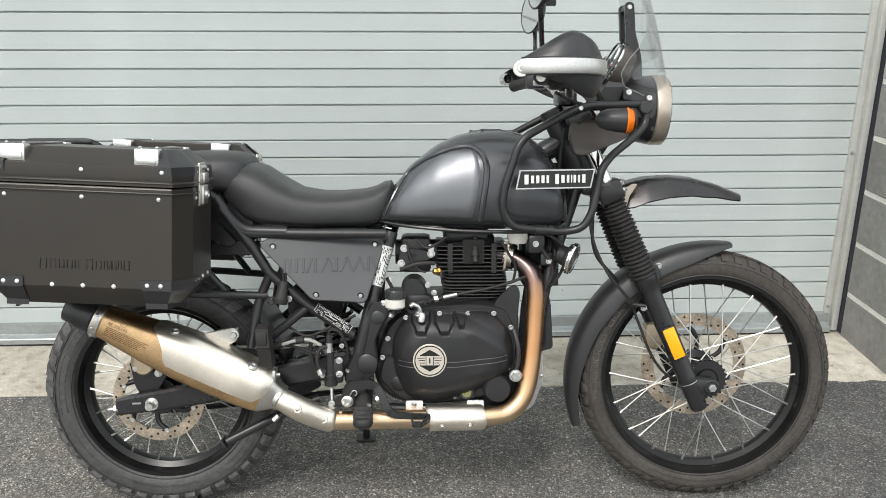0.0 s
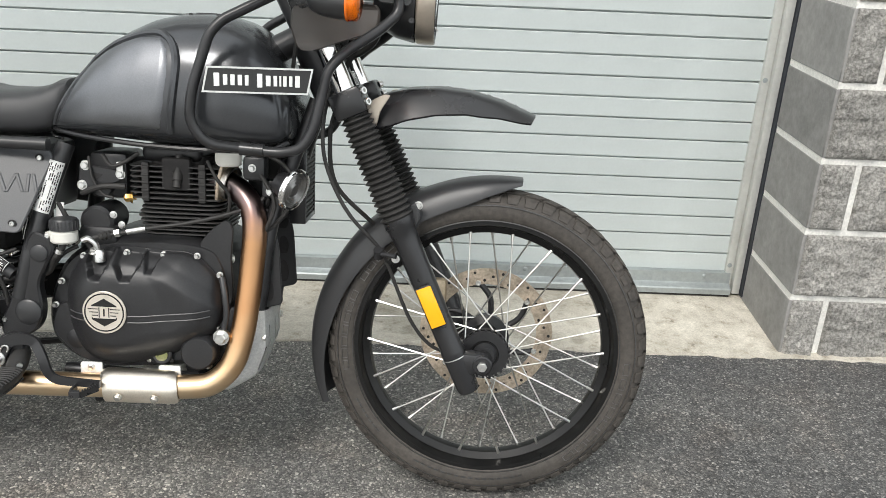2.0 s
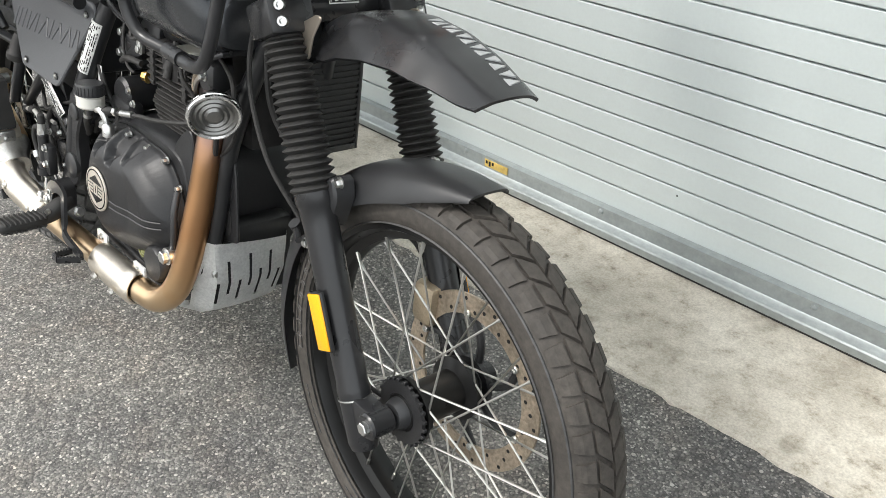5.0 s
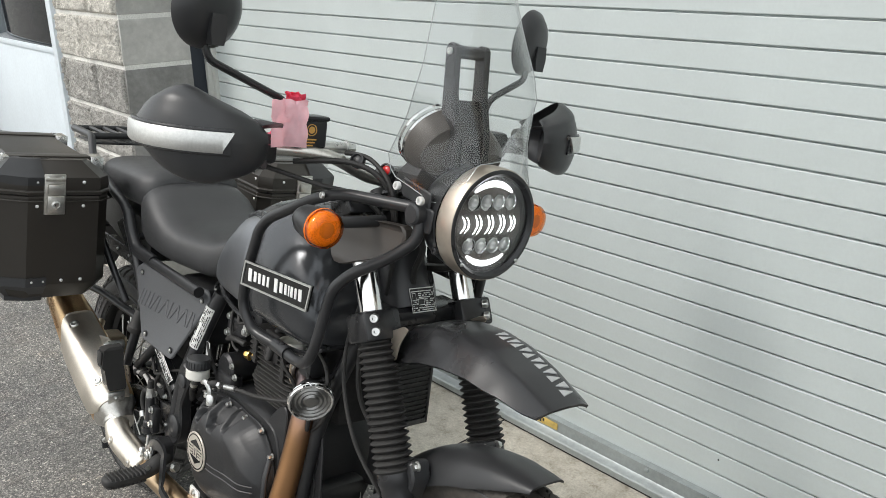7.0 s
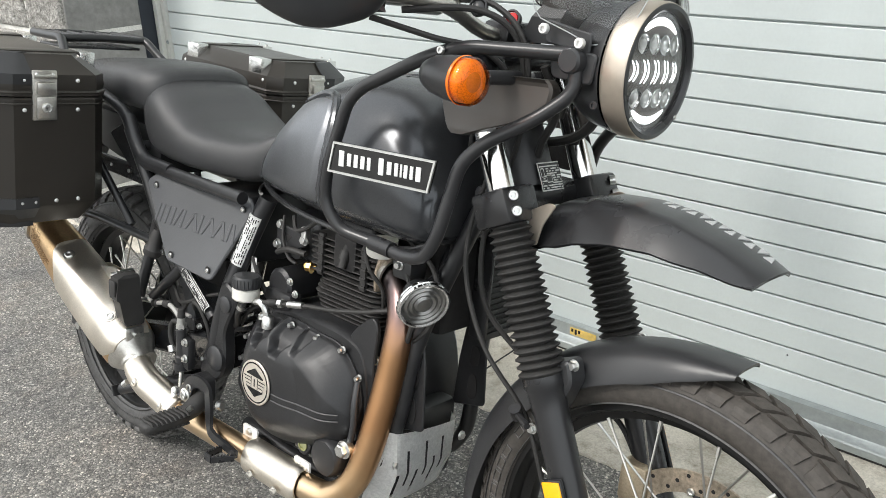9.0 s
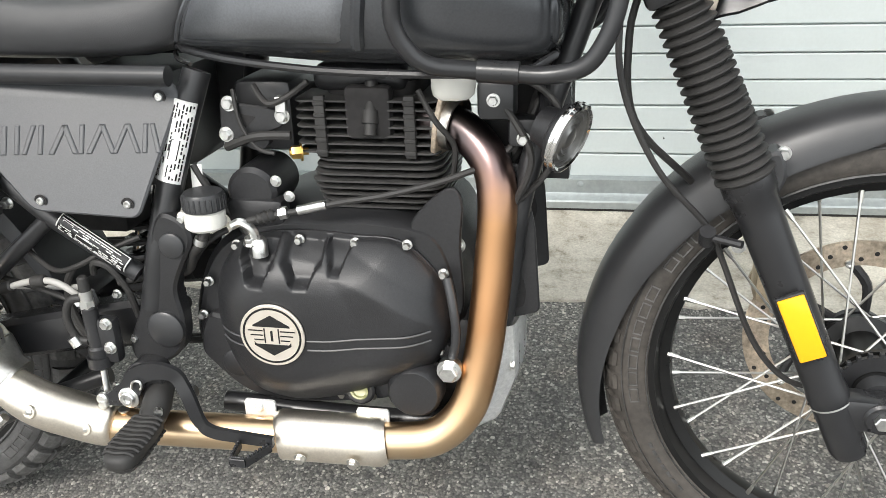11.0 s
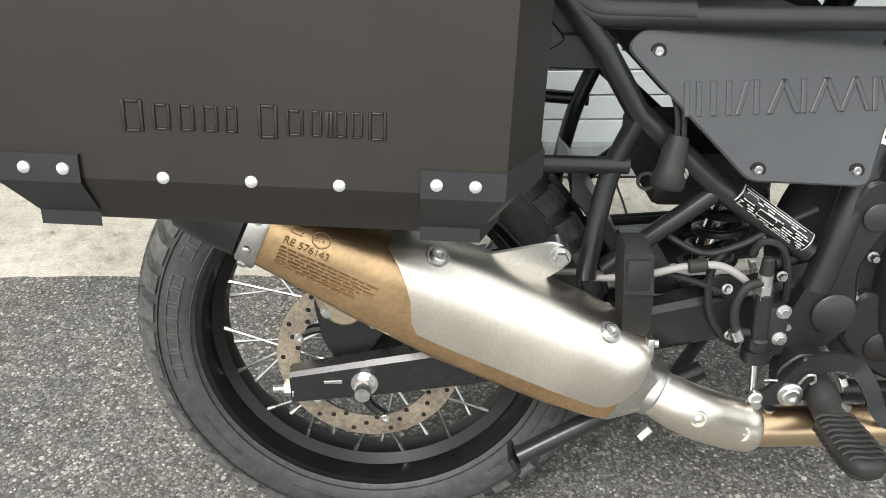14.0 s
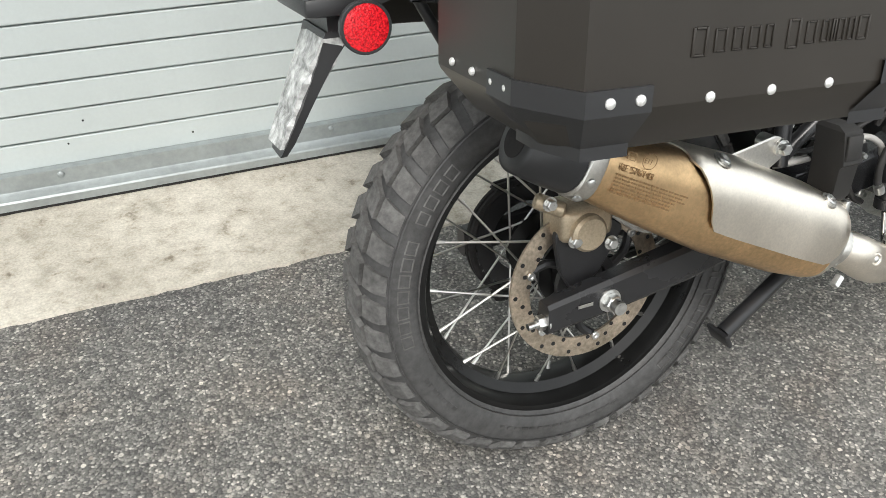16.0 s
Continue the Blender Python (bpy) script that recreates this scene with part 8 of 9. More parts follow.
part("bracket_plate", loft([[(x0, ya, z), (x0, yb, z), (x0 + 0.012, yb, z), (x0 + 0.012, ya, z)] for z, ya, yb, x0 in ((1.238, -0.040, 0.020, 1.250), (1.200, -0.042, 0.022, 1.262), (1.175, -0.030, 0.010, 1.270), (1.13, -0.030, 0.010, 1.272))]), SATIN, bike, "black bracket plate", sharp=25)
for y, z, x, r in ((-0.034, 1.170, 1.216, 0.058), (0.062, 1.158, 1.212, 0.040)):
    o = Vector((x, y, z))
    d = Vector((-0.88, 0, 0.47)).normalized()
    dial = part("dial", lathe([(-0.052, 0), (-0.052, r * 0.55), (-0.040, r * 0.85), (-0.015, r * 0.98), (0.002, r * 1.0)], o, o + d, 40), CHEEKM, bike, "round instrument dial with bright rims")
    for h in (-0.002, 0.010):
        part("dial_rim", lathe([(h, r * 1.0), (h + 0.003, r * 1.03), (h + 0.006, r * 1.0), (h + 0.005, r * 0.94)], o, o + d, 40), CHROME, dial, "bright dial rim")
    part("dial_face", lathe([(0.006, r * 0.95), (0.006, 0)], o, o + d, 32), SIGNBLACK, dial)
part("dash_foot", loft([[(x, y, z) for x, y in ((xa, -w), (xb, -w), (xb, w), (xa, w))] for z, xa, xb, w in ((1.075, 1.165, 1.225, 0.07), (1.11, 1.185, 1.235, 0.075), (1.145, 1.21, 1.245, 0.06))]), PLASTIC, bike, "black dial mount", sharp=25)

# ---- handlebar, levers, hand guards, mirrors ----
SHIFT = Vector((0, 0, 0.012))
bar = [(1.000, 0.400, 1.140), (1.045, 0.26, 1.148), (1.075, 0.15, 1.130), (1.092, 0.06, 1.085), (1.092, -0.06, 1.085), (1.075, -0.15, 1.120), (1.030, -0.26, 1.125), (0.972, -0.398, 1.120)]
part("handlebar", tube(spline(bar, 8), 0.0112, 14), STEEL, bike, "satin handlebar", xf=None)
for s, pts in ((1, bar[:2]), (-1, bar[:-3:-1])):
    a, b = Vector(pts[0]), Vector(pts[1])
    grip = part("grip", lathe([(0, 0.010), (0.002, 0.018), (0.010, 0.018), (0.013, 0.0165), (0.12, 0.0165), (0.125, 0.020), (0.130, 0.020), (0.132, 0.012)], a, b, 24), RUBBER, bike, "black ribbed handlebar grip")
    part("lever", tube(spline([a.lerp(b, 0.95) + Vector((0.03, 0, 0.005)), a.lerp(b, 0.75) + Vector((0.055, 0, -0.003)), a.lerp(b, 0.42) + Vector((0.060, 0, -0.006))], 6), 0.006, 8), SATIN, bike, "black lever")
    part("switch_pod", moved(box((-0.025, -0.022, -0.024), (0.028, 0.022, 0.026), 0.008), Matrix.Translation(a.lerp(b, 1.02))), PLASTIC, bike, "black switch housing")
part("bar_clamp", box((1.068, -0.045, 1.068), (1.118, 0.045, 1.105), 0.008), SATIN)
for p, d in (((1.148, -0.078, 1.108), (0.3, -1, 0.3)), ((1.118, -0.118, 1.120), (0.4, -1, 0.4))):
    pod = part("button_ring", lathe([(-0.006, 0.013), (0.003, 0.013), (0.004, 0.0105), (0.001, 0.0095)], p, Vector(p) + Vector(d), 22), PLASTIC, bike, "black button ring")
    part("red_button", dome(p, d, 0.0095, 0.004), PLASTIC if p[1] < -0.1 else REDL, pod, "worn push button")


def guard_shell(s, sx, dz):
    """A hand guard: a domed shell wrapped from the bar end round to its blunt inner nose, split by a silver bar."""
    plan = [(0.930, 0.408), (0.965, 0.424), (1.010, 0.430), (1.049, 0.422), (1.079, 0.400), (1.097, 0.369), (1.105, 0.338), (1.105, 0.310), (1.098, 0.291), (1.078, 0.279)]
    top = [1.166, 1.186, 1.209, 1.220, 1.216, 1.205, 1.195, 1.186, 1.176, 1.166]
    bot = [1.128, 1.120, 1.106, 1.088, 1.076, 1.075, 1.082, 1.090, 1.100, 1.112]
    prof = spline([(k, a, b) for k, (a, b) in enumerate(zip(top, bot))], 6)
    pts = spline([(a, b, 0) for a, b in plan], 6)
    m = len(pts)

    def station(i):
        t = (pts[min(i + 1, m - 1)] - pts[max(i - 1, 0)]).normalized()
        out = Vector((t.y, -t.x, 0))
        out = out if out.dot(Vector((0.5, 0.6, 0))) > 0 else -out
        return out, prof[i].y + dz, prof[i].z + dz, 1.140 + dz + 0.003 * i / m

    for nm, sign in (("hand_guard", 1), ("guard_lower", -1)):
        rings = []
        for i, q in enumerate(pts):
            out, zt, zb, zc = station(i)
            ze = zt if sign > 0 else zb
            lean = 0.046 if sign > 0 else 0.024
            ring = []
            for layer in (0.0, -0.004):
                row = []
                for k in range(12):
                    a = radians(88) * k / 11
                    crease = 0.0022 if sign > 0 and k in (6, 7) else 0.0
                    p = q + out * (0.016 - lean * (1 - math.cos(a)) + layer + crease)
                    row.append((p.x + sx, s * p.y, zc + (ze - zc) * math.sin(a) * 0.99))
                ring += row if layer == 0 else row[::-1]
            rings.append(ring)
        if nm == "hand_guard":
            gd = part(nm, loft(rings), PLASTIC, bike, "black plastic hand guard with a silver bar", sharp=40)
        else:
            part(nm, loft(rings), PLASTIC, gd, sharp=40)
    strip = []
    last = int(m * 0.62)
    for i in range(last):
        out, zt, zb, zc = station(i)
        hh = 0.0168 if i else 0.012
        q = pts[i]
        nxt = (pts[i + 1] - q).normalized()
        ring = []
        for o, e in ((0.010, -hh), (0.0215, -hh * 0.94), (0.0235, -hh * 0.7), (0.0235, hh * 0.7), (0.0215, hh * 0.94), (0.010, hh)):
            p = q + out * o + (nxt * 0.010 * e / hh if i == last - 1 else Vector())
            ring.append((p.x + sx, s * p.y, zc + e))
        strip.append(ring)
    edge = []
    for i in range(last + 1):
        out, zt, zb, zc = station(i)
        hh = 0.0200 if i else 0.014
        edge.append([((pts[i] + out * o).x + sx, s * (pts[i] + out * o).y, zc + e) for o, e in ((0.004, -hh), (0.0175, -hh), (0.0192, -hh * 0.9), (0.0192, hh * 0.9), (0.0175, hh), (0.004, hh))])
    part("bar_surround", loft(edge), SATIN, gd, "black moulded edge round the silver bar", sharp=40)
    part("guard_bar", loft(strip), ALU, gd, "satin silver guard bar", sharp=40)
    e = Vector((0.926 + sx, s * 0.424, 1.136 + dz))
    w = Vector((-0.18, s, 0)).normalized()
    part("bar_end", lathe([(-0.03, 0.014), (-0.004, 0.018), (0.003, 0.019), (0.006, 0.0175), (0.006, 0.0105), (0.004, 0.010), (0.004, 0)], e, e + w, 28), ALU, gd, "round silver bar end")
    part("bar_end_bolt", socket(e + w * 0.003, w, 0.0085, 0.005), RIVET, gd, "socket bolt")


guard_shell(-1, 0.0, 0.0)
guard_shell(1, 0.050, 0.026)
for s, way, c, d in ((-1, [(1.045, -0.192, 1.140), (1.008, -0.188, 1.180), (1.001, -0.200, 1.203), (0.979, -0.330, 1.257), (0.977, -0.337, 1.290)], (0.978, -0.334, 1.336), (-0.95, -0.22, 0.14)),
                     (1, [(1.060, 0.215, 1.150), (1.044, 0.235, 1.225), (1.045, 0.250, 1.242), (1.054, 0.320, 1.282), (1.052, 0.325, 1.310)], (1.046, 0.328, 1.356), (-0.93, -0.33, 0.10))):
    part("mirror_stem", tube(rounded(way, 0.014, 5), 0.0065, 12), SATIN, bike, "black mirror stem")
    c, d = Vector(c), Vector(d).normalized()
    mir = part("mirror", lathe([(-0.026, 0), (-0.025, 0.030), (-0.019, 0.048), (-0.006, 0.063), (0.004, 0.066), (0.006, 0.064), (0.004, 0.061)], c, c + d, 44), PLASTIC, bike, "round black mirror")
    part("mirror_glass", lathe([(0.0045, 0.0615), (0.0045, 0)], c, c + d, 36), REFLECT, mir, "mirror glass")
    j = c - d * 0.022 - Vector((0, 0, 0.030))
    part("mirror_joint", moved(loft([[(x, y * w, z) for x, y in ((-0.010, -1), (0.012, -1), (0.012, 1), (-0.010, 1))] for z, w in ((-0.022, 0.010), (0.0, 0.014), (0.026, 0.012))]), Matrix.Translation(j)), PLASTIC, mir, sharp=25)
# front brake reservoir with a gold print, its lever mount
SHIFT = Vector((-0.026, -0.003, 0.003))
rs = part("brake_reservoir", box((1.062, -0.212, 1.140), (1.098, -0.148, 1.188), 0.006, 3), PLASTIC, bike, "black front brake reservoir with gold print")
part("reservoir_lid", box((1.060, -0.214, 1.186), (1.100, -0.146, 1.194), 0.003), PLASTIC, rs)
m = flat_frame((1.0985, -0.180, 1.164), (0, 1, 0), (0, 0, 1))
pr = [lathe([(0, 0.0085), (0.0004, 0.0085), (0.0004, 0.010), (0, 0.010)], (0, 0.007, 0), (0, 0.007, 1), 24, closed=True), lathe([(0, 0), (0, 0.006), (0.0004, 0.006), (0.0004, 0)], (0, 0.007, 0), (0, 0.007, 1), 20)]
pr += [box((-0.010, -0.010 - k * 0.005, 0), (0.010 - 0.003 * k, -0.0075 - k * 0.005, 0.0004), 0, 1) for k in range(3)]
part("gold_print", moved(join(*pr), m), GOLDPR, rs, "gold printed ring and bars")
part("lever_mount", join(box((1.010, -0.270, 1.120), (1.065, -0.165, 1.136), 0.005), box((1.050, -0.175, 1.112), (1.085, -0.120, 1.140), 0.006)), ALU, bike, "satin lever mount")
part("banjo_nut", join(rod((1.085, -0.150, 1.142), (1.092, -0.105, 1.142), 0.010), hexnut((1.092, -0.105, 1.142), (0.1, 1, 0), 0.010, 0.014)), BOLTM, bike)
# cables sweeping from the bar to the head
SHIFT = Vector((0, 0, 0))
for way, r in (([(1.05, -0.20, 1.118), (1.12, -0.13, 1.128), (1.165, -0.09, 1.10), (1.175, -0.07, 1.03), (1.14, -0.06, 0.95)], 0.0048),
               ([(1.03, -0.24, 1.105), (1.09, -0.17, 1.085), (1.13, -0.12, 1.075), (1.16, -0.085, 1.04), (1.16, -0.06, 0.97)], 0.0042),
               ([(1.085, -0.12, 1.14), (1.135, -0.10, 1.135), (1.18, -0.085, 1.09), (1.185, -0.07, 1.00), (1.15, -0.05, 0.90)], 0.0042),
               ([(1.06, 0.20, 1.13), (1.13, 0.12, 1.13), (1.175, 0.06, 1.08), (1.165, 0.05, 0.98)], 0.0045),
               ([(1.20, -0.06, 1.06), (1.21, -0.03, 1.00), (1.185, -0.02, 0.95), (1.16, 0.0, 0.90)], 0.006),
               ([(1.23, 0.03, 1.03), (1.225, 0.05, 0.985), (1.18, 0.06, 0.95), (1.10, 0.06, 0.93)], 0.008),
               ([(0.99, -0.10, 0.745), (1.03, -0.115, 0.70), (1.05, -0.12, 0.655), (1.03, -0.11, 0.60)], 0.0045),
               ([(1.00, -0.09, 0.76), (1.06, -0.10, 0.735), (1.085, -0.11, 0.70), (1.07, -0.10, 0.64), (1.02, -0.10, 0.585)], 0.004),
               ([(1.02, -0.02, 0.80), (1.05, -0.04, 0.74), (1.03, -0.06, 0.66), (0.99, -0.06, 0.60)], 0.007)):
    part("cable", tube(spline(way, 8), r, 8), RUBBER, bike, "black cable")
part("cable_tie", tube(spline([(1.165, -0.095, 1.085), (1.175, -0.075, 1.09), (1.165, -0.065, 1.08)], 4), 0.004, 6), SATIN)
part("wiring_block", join(box((0.985, -0.115, 0.700), (1.030, -0.075, 0.748), 0.008), box((1.02, -0.10, 0.665), (1.055, -0.07, 0.70), 0.006), box((0.99, -0.10, 0.62), (1.02, -0.07, 0.66), 0.006)), PLASTIC, bike, "black wiring connectors")
for x, z in ((1.005, 0.725), (1.04, 0.68)):
    bolt((x, -0.115, z), (0, -1, 0), 0.006, 0.008)
# added dark block fills the gap under the tank with painted shade
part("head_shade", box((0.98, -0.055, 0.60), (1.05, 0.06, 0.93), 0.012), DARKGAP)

# ---- tail: lamp, plate holder, red side reflector ----
SHIFT = Vector((0.006, 0, -0.017))
part("tail_lamp", join(box((-0.315, -0.055, 0.800), (-0.235, 0.055, 0.850), 0.012)), PLASTIC, bike, "black tail lamp housing")
part("tail_lamp_lens", box((-0.322, -0.050, 0.808), (-0.312, 0.050, 0.842), 0.006), REDL, bike, "red tail lamp lens")
part("plate_arm", join(loft([[(x, y, z) for y, z in ((-w, za), (w, za), (w, zb), (-w, zb))] for x, w, za, zb in ((-0.15, 0.05, 0.77, 0.80), (-0.26, 0.045, 0.735, 0.775), (-0.315, 0.05, 0.705, 0.745))]), box((-0.345, -0.075, 0.735), (-0.285, 0.075, 0.757), 0.006)), PLASTIC, bike, "black number plate arm", sharp=25)
part("plate_hanger", loft([[(x - t, -w, z0), (x + t, -w, z0), (x + t, w, z0), (x - t, w, z0)] for x, w, z0, t in ((-0.300, 0.050, 0.715, 0.018), (-0.321, 0.050, 0.68, 0.010), (-0.347, 0.045, 0.63, 0.006), (-0.369, 0.034, 0.585, 0.005), (-0.378, 0.024, 0.567, 0.004))]), PLASTIC, bike, "black plate hanger", sharp=25)
rnd = random.Random(11)
rings = []
for k in range(14):
    t = k / 13
    x = -0.306 - 0.073 * t
    w = 0.051 - 0.024 * t
    z = 0.708 - 0.130 * t
    rings.append([(x - 0.016 * (1 - 0.6 * t) + rnd.uniform(-0.004, 0.004), -w + rnd.uniform(-0.003, 0.003), z), (x + 0.016 * (1 - 0.7 * t) + rnd.uniform(-0.003, 0.003), -w + rnd.uniform(-0.004, 0.002), z), (x + 0.010 * (1 - 0.6 * t), w, z), (x - 0.014 * (1 - 0.6 * t), w, z)])
part("plastic_wrap", loft(rings), WRAP, bike, "crinkled clear wrap round the plate hanger", sharp=15)
rr = lathe([(-0.004, 0.030), (0.004, 0.0305), (0.006, 0.029), (0.006, 0.0265)], (-0.283, -0.090, 0.724), (-0.283, -1, 0.724), 36)
rfl = part("side_reflector", join(rr, rod((-0.283, -0.090, 0.724), (-0.283, -0.05, 0.735), 0.010)), PLASTIC, bike, "round red side reflector in a black ring")
part("reflector_face", lathe([(0.005, 0.0275), (0.007, 0.020), (0.0075, 0)], (-0.283, -0.090, 0.724), (-0.283, -1, 0.724), 36), REDR, rfl, "red reflector face")
HOME = None
SHIFT = Vector((0, 0, 0))


# ---- panniers ----
CLASPM = material("bright_polished_clasp", (0.78, 0.78, 0.76), 0.26, 1.0, wear=0.1, wear_scale=20)


def pannier(name, y_out, y_in, s):
    """A bevelled aluminium box with a lid, corner guards, rivets, clasps and a lock. s: -1 on the right."""
    xr, xf, zb, zl, zt = -0.248, 0.194, 0.640, 0.905, 0.985
    base = Vector(((xr + xf) / 2, (y_out + y_in) / 2, zb))
    root = rise(name, (0, 0, 0))
    root.matrix_world = STAND @ Matrix.Translation(base)
    tagged(root, "black powder-coated aluminium pannier with riveted corner guards", "pannier", group="panniers on the motorcycle")
    # it hangs a little nose-down on its rack
    T = Matrix.Translation((0, 0, -0.005)) @ Matrix.Rotation(radians(2.5), 4, "Y") @ Matrix.Translation(-base)
    c = 0.030
    deep = 0.060

    def plan(ins, cut):
        lo, hi = sorted((y_out, y_in))
        a, b, d, e = xr + ins, xf - ins, lo + ins, hi - ins
        if s < 0:
            return [(a, d + 2 * cut), (a + cut, d), (b - cut, d), (b, d + 2 * cut), (b, e - cut), (b - cut, e), (a + cut, e), (a, e - cut)]
        return [(a, d + cut), (a + cut, d), (b - cut, d), (b, d + cut), (b, e - 2 * cut), (b - cut, e), (a + cut, e), (a, e - 2 * cut)]

    def ring(z, ins, cut):
        return [(x, y, z) for x, y in plan(ins, cut)]

    def shell(levels):
        return loft([ring(*lv) for lv in levels])

    bd = part("body", shell([(zb, 0.034, 0.016), (zb + 0.004, 0.030, 0.018), (zb + 0.040, 0.002, c), (zb + 0.045, 0.0, c), (zl - 0.004, 0.0, c), (zl, 0.002, c)]), PANM, root, "black pannier body", sharp=20, xf=T.copy())
    lid = part("lid", shell([(zl + 0.002, 0.0, c), (zl + 0.003, -0.003, c), (zl + 0.012, -0.003, c), (zl + 0.014, -0.001, c), (zl + 0.024, -0.002, c), (zl + 0.045, 0.0, c), (zt - 0.006, 0.036, c * 0.7), (zt, 0.040, c * 0.7)]), PANM, root, "black bevelled lid", sharp=20, xf=T.copy())
    # lid seams as thin beads round the box
    for z in (zl + 0.010, zl - 0.012):
        pl = plan(-0.0035, c)
        pts = [(x, y, z) for x, y in pl] + [(pl[0][0], pl[0][1], z)]
        part("bead", tube(rounded(pts, 0.004, 2), 0.0022, 6), PANM, bd, xf=T.copy())
    # corner guards, top and bottom, at the four outer corners
    for xe, d in ((xr, 1), (xf, -1)):
        ou = s * 0.0035
        y1 = y_out - s * deep
        g = [(xe + d * 0.094, y_out + ou), (xe + d * c, y_out + ou), (xe - d * 0.0035, y1 + ou * 0.4), (xe - d * 0.0035, y1 - s * 0.045)]
        gi = [(xe + d * 0.094, y_out), (xe + d * c, y_out), (xe, y1), (xe, y1 - s * 0.045)]
        lo_g = [(xe + d * 0.094, y_out - s * 0.028 + ou), (xe + d * (c + 0.016), y_out - s * 0.028 + ou), (xe + d * 0.028, y1 - s * 0.016), (xe + d * 0.028, y1 - s * 0.045)]
        rows = [[(x, y, zb + 0.064) for x, y in gi], [(x, y, zb + 0.064) for x, y in g], [(x, y, zb + 0.042) for x, y in g], [(x, y, zb + 0.008) for x, y in lo_g], [(x, y, zb - 0.004) for x, y in lo_g]]
        part("corner_guard", loft(rows, close=False, cap=False), PLASTIC, bd, "black plastic corner guard", sharp=20, xf=T.copy())
        hi_g = [(xe + d * 0.060, y_out + ou), (xe + d * c, y_out + ou), (xe - d * 0.0035, y1 + ou * 0.4), (xe - d * 0.0035, y1 - s * 0.035)]
        hi_t = [(xe + d * 0.060, y_out - s * 0.036 + ou), (xe + d * (c + 0.022), y_out - s * 0.036 + ou), (xe + d * 0.038, y1 - s * 0.022), (xe + d * 0.038, y1 - s * 0.035)]
        rows = [[(x, y, zl + 0.026) for x, y in hi_g], [(x, y, zl + 0.046) for x, y in hi_g], [(x, y, zt + 0.001) for x, y in hi_t], [(x, y - s * 0.02, zt + 0.003) for x, y in hi_t]]
        part("lid_corner_guard", loft(rows, close=False, cap=False), PLASTIC, lid, "black lid corner guard", sharp=20, xf=T.copy())
        for x, z in ((0.053, 0.053), (0.082, 0.053)):
            part("rivet", dome((xe + d * x, y_out + ou * 1.1, zb + z), (0, s, 0), 0.0050, 0.0032), RIVET, bd, xf=T.copy())
        part("rivet", dome((xe + d * 0.050, y_out + ou * 1.1, zl + 0.034), (0, s, 0), 0.0046, 0.003), RIVET, lid, xf=T.copy())
        part("rivet", dome((xe + d * 0.058, y_out, zl - 0.024), (0, s, 0), 0.0046, 0.003), RIVET, bd, xf=T.copy())
        for yy, z in ((0.080, zl - 0.024), (0.080, zl + 0.034), (0.072, zb + 0.054), (0.098, zb + 0.054), (0.185, zb + 0.054), (0.185, zl - 0.024), (0.185, zl + 0.034), (0.140, zb + 0.054)):
            part("rivet", dome((xe - d * 0.0015, y_out - s * yy, z), (-d, 0, 0), 0.0042, 0.003), RIVET, bd, xf=T.copy())
    xm = (xr + xf) / 2
    for dx in (-0.066, 0.0, 0.066):
        part("rivet", dome((xm + dx, y_out, zb + 0.048), (0, s, 0), 0.0050, 0.0032), RIVET, bd, xf=T.copy())
    part("rivet", dome((xm, y_out, zl - 0.024), (0, s, 0), 0.0048, 0.003), RIVET, bd, xf=T.copy())
    part("rivet", dome((xm, y_out, zl + 0.034), (0, s, 0), 0.0048, 0.003), RIVET, lid, xf=T.copy())
    # pressed maker's lettering as plain raised bars
    x = xm - 0.094
    for w, tall in ((0.024, 1.25), (0.020, 1), (0.018, 1), (0.018, 1), (0.014, 1), (0, 0), (0.022, 1.3), (0.019, 1), (0.013, 1), (0.006, 1), (0.013, 1), (0.012, 1), (0.020, 1.1)):
        if w == 0:
            x += 0.010
            continue
        bars = []
        h = 0.0098 * tall
        zc = zb + 0.095
        for f0, f1, a, b in ((0.08, 0.20, -h, h), (0.62, 0.74, -h, h), (0.20, 0.62, h * 0.80, h), (0.20, 0.62, -h, -h * 0.80)):
            bars.append(box((x + w * f0, min(y_out, y_out + s * 0.0012) - 0.0004, zc + a), (x + w * f1, max(y_out, y_out + s * 0.0012) + 0.0004, zc + b), 0.0012, 2))
        part("embossed_bar", join(*bars), PANM, bd, sharp=30, xf=T.copy())
        x += w * 0.95
    # clasps on the lid's shoulder and the lock on the front
    for x in (xr + 0.075, xf - 0.085):
        part("clasp", join(box((x - 0.026, min(y_out - s * 0.004, y_out - s * 0.034), zt - 0.036), (x + 0.026, max(y_out - s * 0.004, y_out - s * 0.034), zt + 0.003), 0.0022), box((x - 0.021, min(y_out - s * 0.002, y_out - s * 0.01), zt - 0.030), (x + 0.021, max(y_out - s * 0.002, y_out - s * 0.01), zt - 0.012), 0.002)), CLASPM, lid, "bright metal lid clasp", xf=T.copy())
        for dx in (-0.018, 0.018):
            part("clasp_rivet", dome((x + dx, y_out - s * 0.020, zt + 0.006), (0, 0, 1), 0.004, 0.003), BOLTM, lid, xf=T.copy())
        part("inner_clasp", box((x - 0.026, min(y_in + s * 0.002, y_in + s * 0.034), zt - 0.036), (x + 0.026, max(y_in + s * 0.002, y_in + s * 0.034), zt + 0.003), 0.0022), CLASPM, lid, "bright metal lid clasp", xf=T.copy())
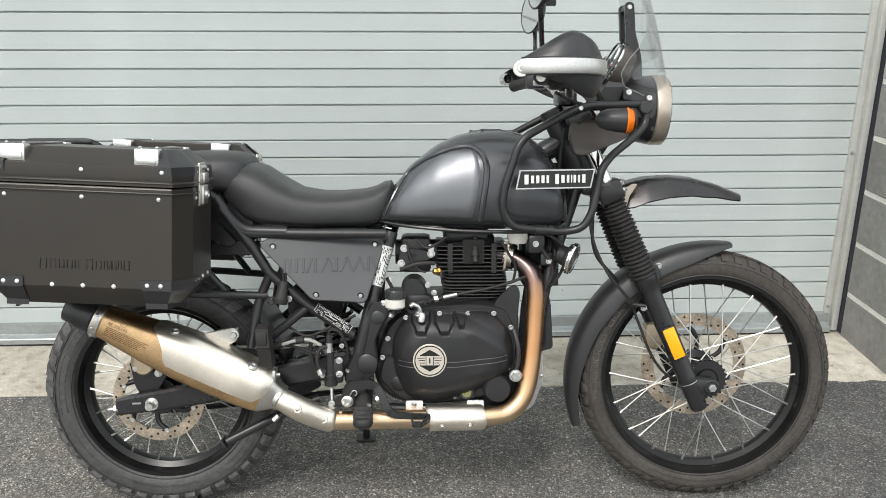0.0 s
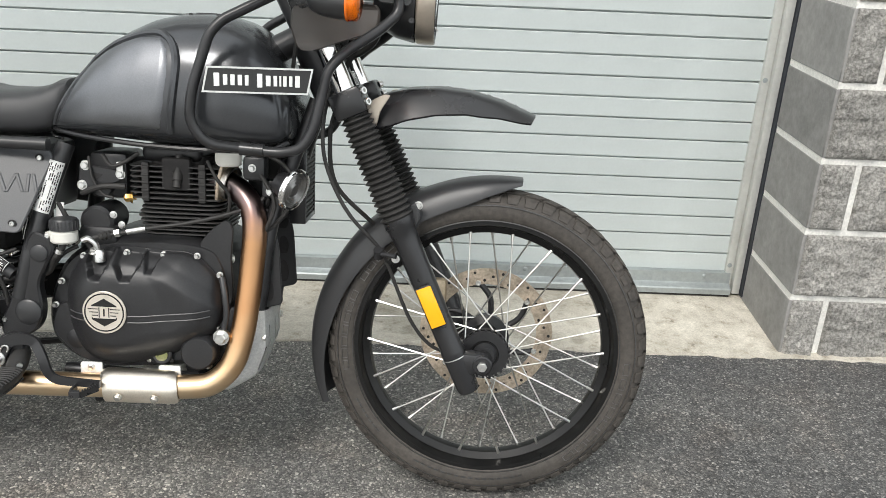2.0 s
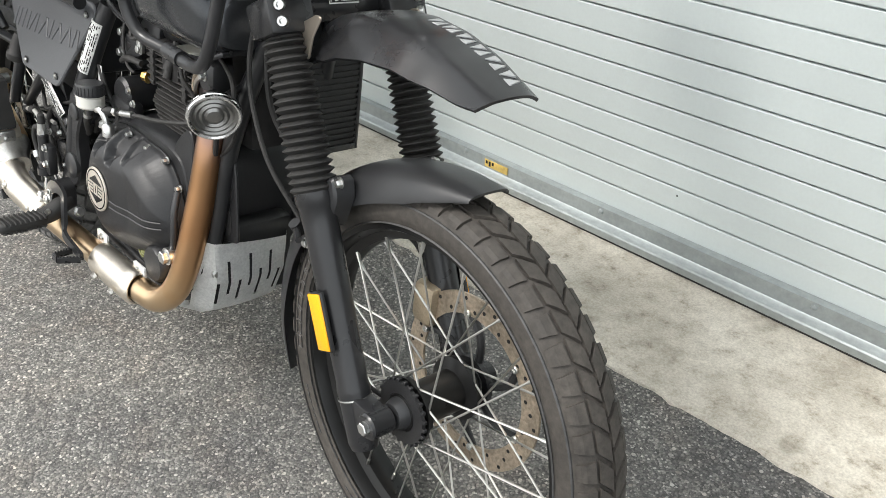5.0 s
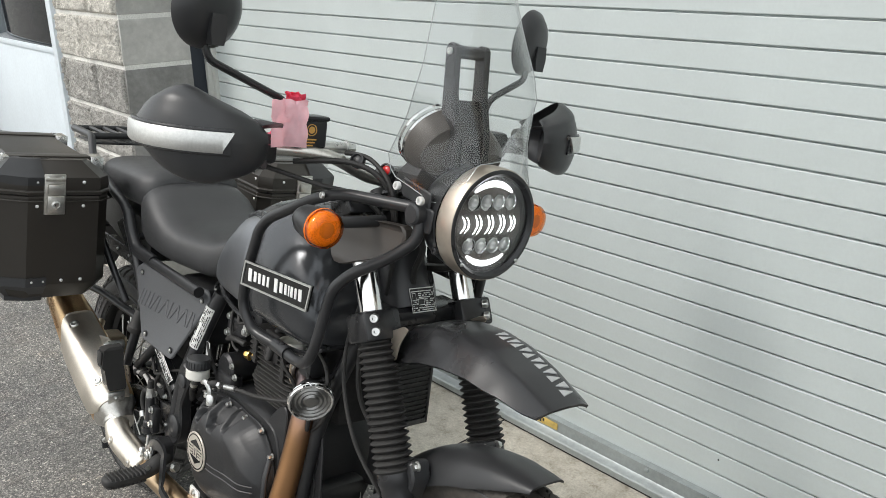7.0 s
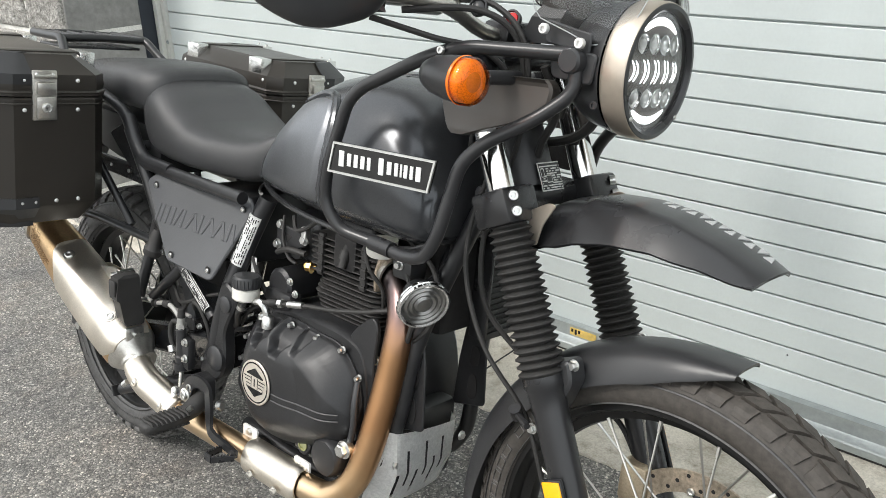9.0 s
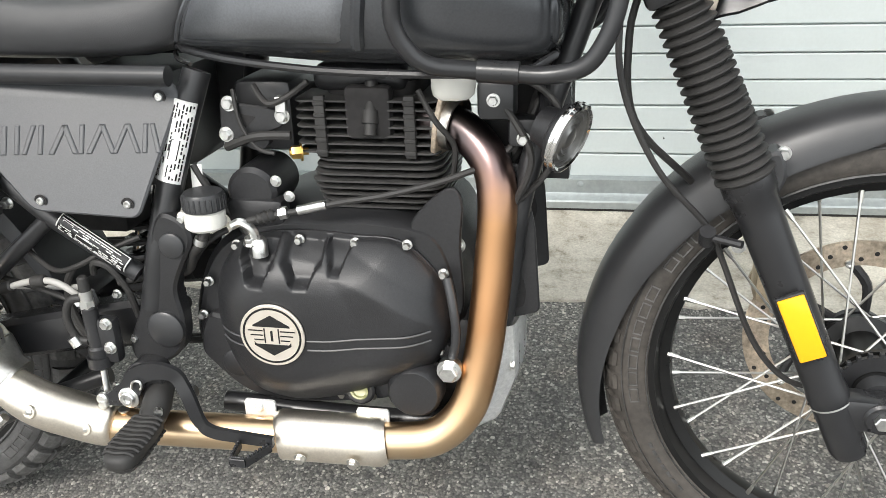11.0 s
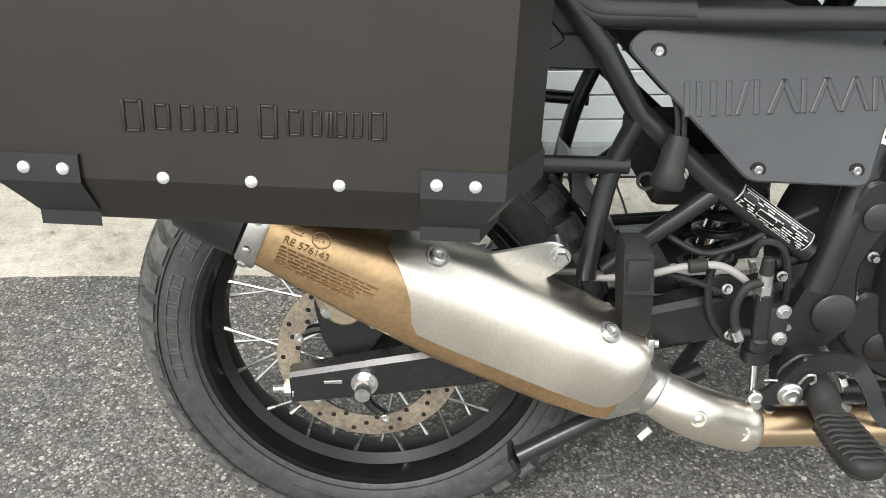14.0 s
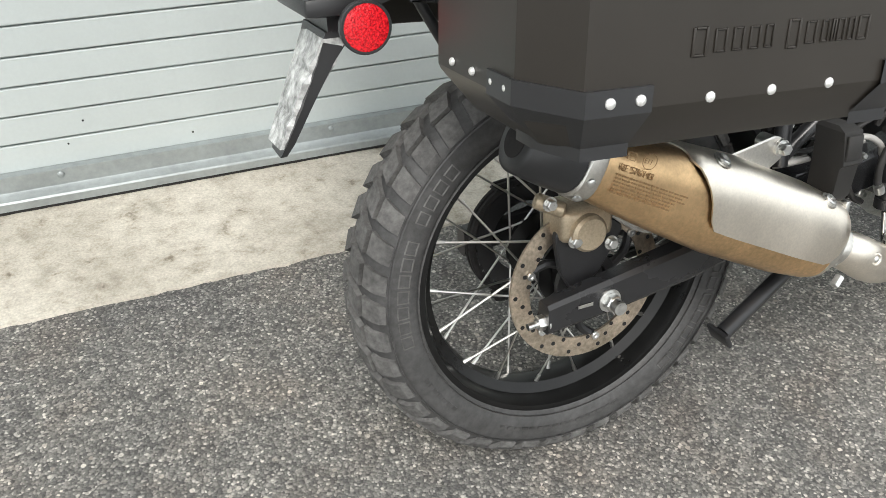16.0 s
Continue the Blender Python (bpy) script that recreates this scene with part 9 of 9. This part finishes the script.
        part("clasp_strap", box((x - 0.020, min(y_in + s * 0.03, y_out - s * 0.03), zt - 0.002), (x + 0.020, max(y_in + s * 0.03, y_out - s * 0.03), zt + 0.003), 0.001), PANM, lid, "black lid strap", xf=T.copy())
    for x in (xr + 0.045, xm, xf - 0.045):
        part("rivet", dome((x, y_in, zl - 0.024), (0, -s, 0), 0.0046, 0.003), RIVET, bd, xf=T.copy())
        part("rivet", dome((x, y_in, zl + 0.034), (0, -s, 0), 0.0046, 0.003), RIVET, lid, xf=T.copy())
    yl = y_out - s * 0.118
    zl += 0.012
    lk = part("lock", join(box((xf, yl - 0.024, zl - 0.056), (xf + 0.006, yl + 0.024, zl + 0.042), 0.002), box((xf + 0.005, yl - 0.018, zl - 0.004), (xf + 0.016, yl + 0.018, zl + 0.020), 0.003), box((xf + 0.005, yl - 0.019, zl - 0.052), (xf + 0.014, yl + 0.019, zl - 0.008), 0.003), rod((xf + 0.006, yl - 0.022, zl + 0.030), (xf + 0.006, yl + 0.022, zl + 0.030), 0.005)), STEEL, root, "steel front lock plate", xf=T.copy())
    part("key_barrel", lathe([(0, 0.010), (0.006, 0.010), (0.007, 0.007), (0.005, 0.006), (0.005, 0)], (xf + 0.013, yl, zl - 0.030), (1, yl, zl - 0.030), 20), BOLTM, lk, "key barrel", xf=T.copy())
    for dy in (-0.016, 0.016):
        part("lock_rivet", dome((xf + 0.006, yl + dy, zl + 0.034), (1, 0, 0), 0.0035, 0.003), BOLTM, lk, xf=T.copy())
    return root


pannier("pannier", -0.447, -0.195, -1)
pannier("pannier", 0.470, 0.222, 1)

# red ribbon tag hung on the brake lever mount
tag = rise("ribbon_tag", (0, 0, 0))
tag.matrix_world = STAND @ Matrix.Translation((1.058, -0.236, 1.157))
tagged(tag, "crumpled pink-red warning ribbon tied at the brake lever", "tag")
for nm, x0, y0, w, h, tilt, seed in (("ribbon", 0.024, -0.018, 0.066, 0.076, 0.12, 1), ("ribbon_end", -0.010, 0.026, 0.034, 0.030, -0.3, 2), ("ribbon_knot", -0.004, -0.014, 0.040, 0.020, 0.1, 3)):
    bm = bmesh.new()
    g = []
    for i in range(13):
        row = []
        for j in range(9):
            u, v = i / 12, j / 8
            y = y0 + (u - 0.2) * w
            z = (0.046 if nm == "ribbon_end" else -0.012) + v * h + 0.010 * u * tilt + 0.005 * v * noise.noise((u * 6, 3.0, seed))
            x = x0 + tilt * 0.02 * u - 0.006 * v + 0.008 * math.sin(5 * u + seed * 2) + 0.012 * noise.noise((u * 5, v * 5, seed))
            row.append(bm.verts.new((x, y, z)))
        g.append(row)
    for a, b in zip(g, g[1:]):
        for k in range(8):
            bm.faces.new((a[k], a[k + 1], b[k + 1], b[k]))
    bmesh.ops.solidify(bm, geom=bm.faces[:], thickness=0.0006)
    part(nm, bm, PALEPINK if nm == "ribbon" else PINK, tag, "pink paper tag paled for light through it" if nm == "ribbon" else "crumpled red ribbon", sharp=60)
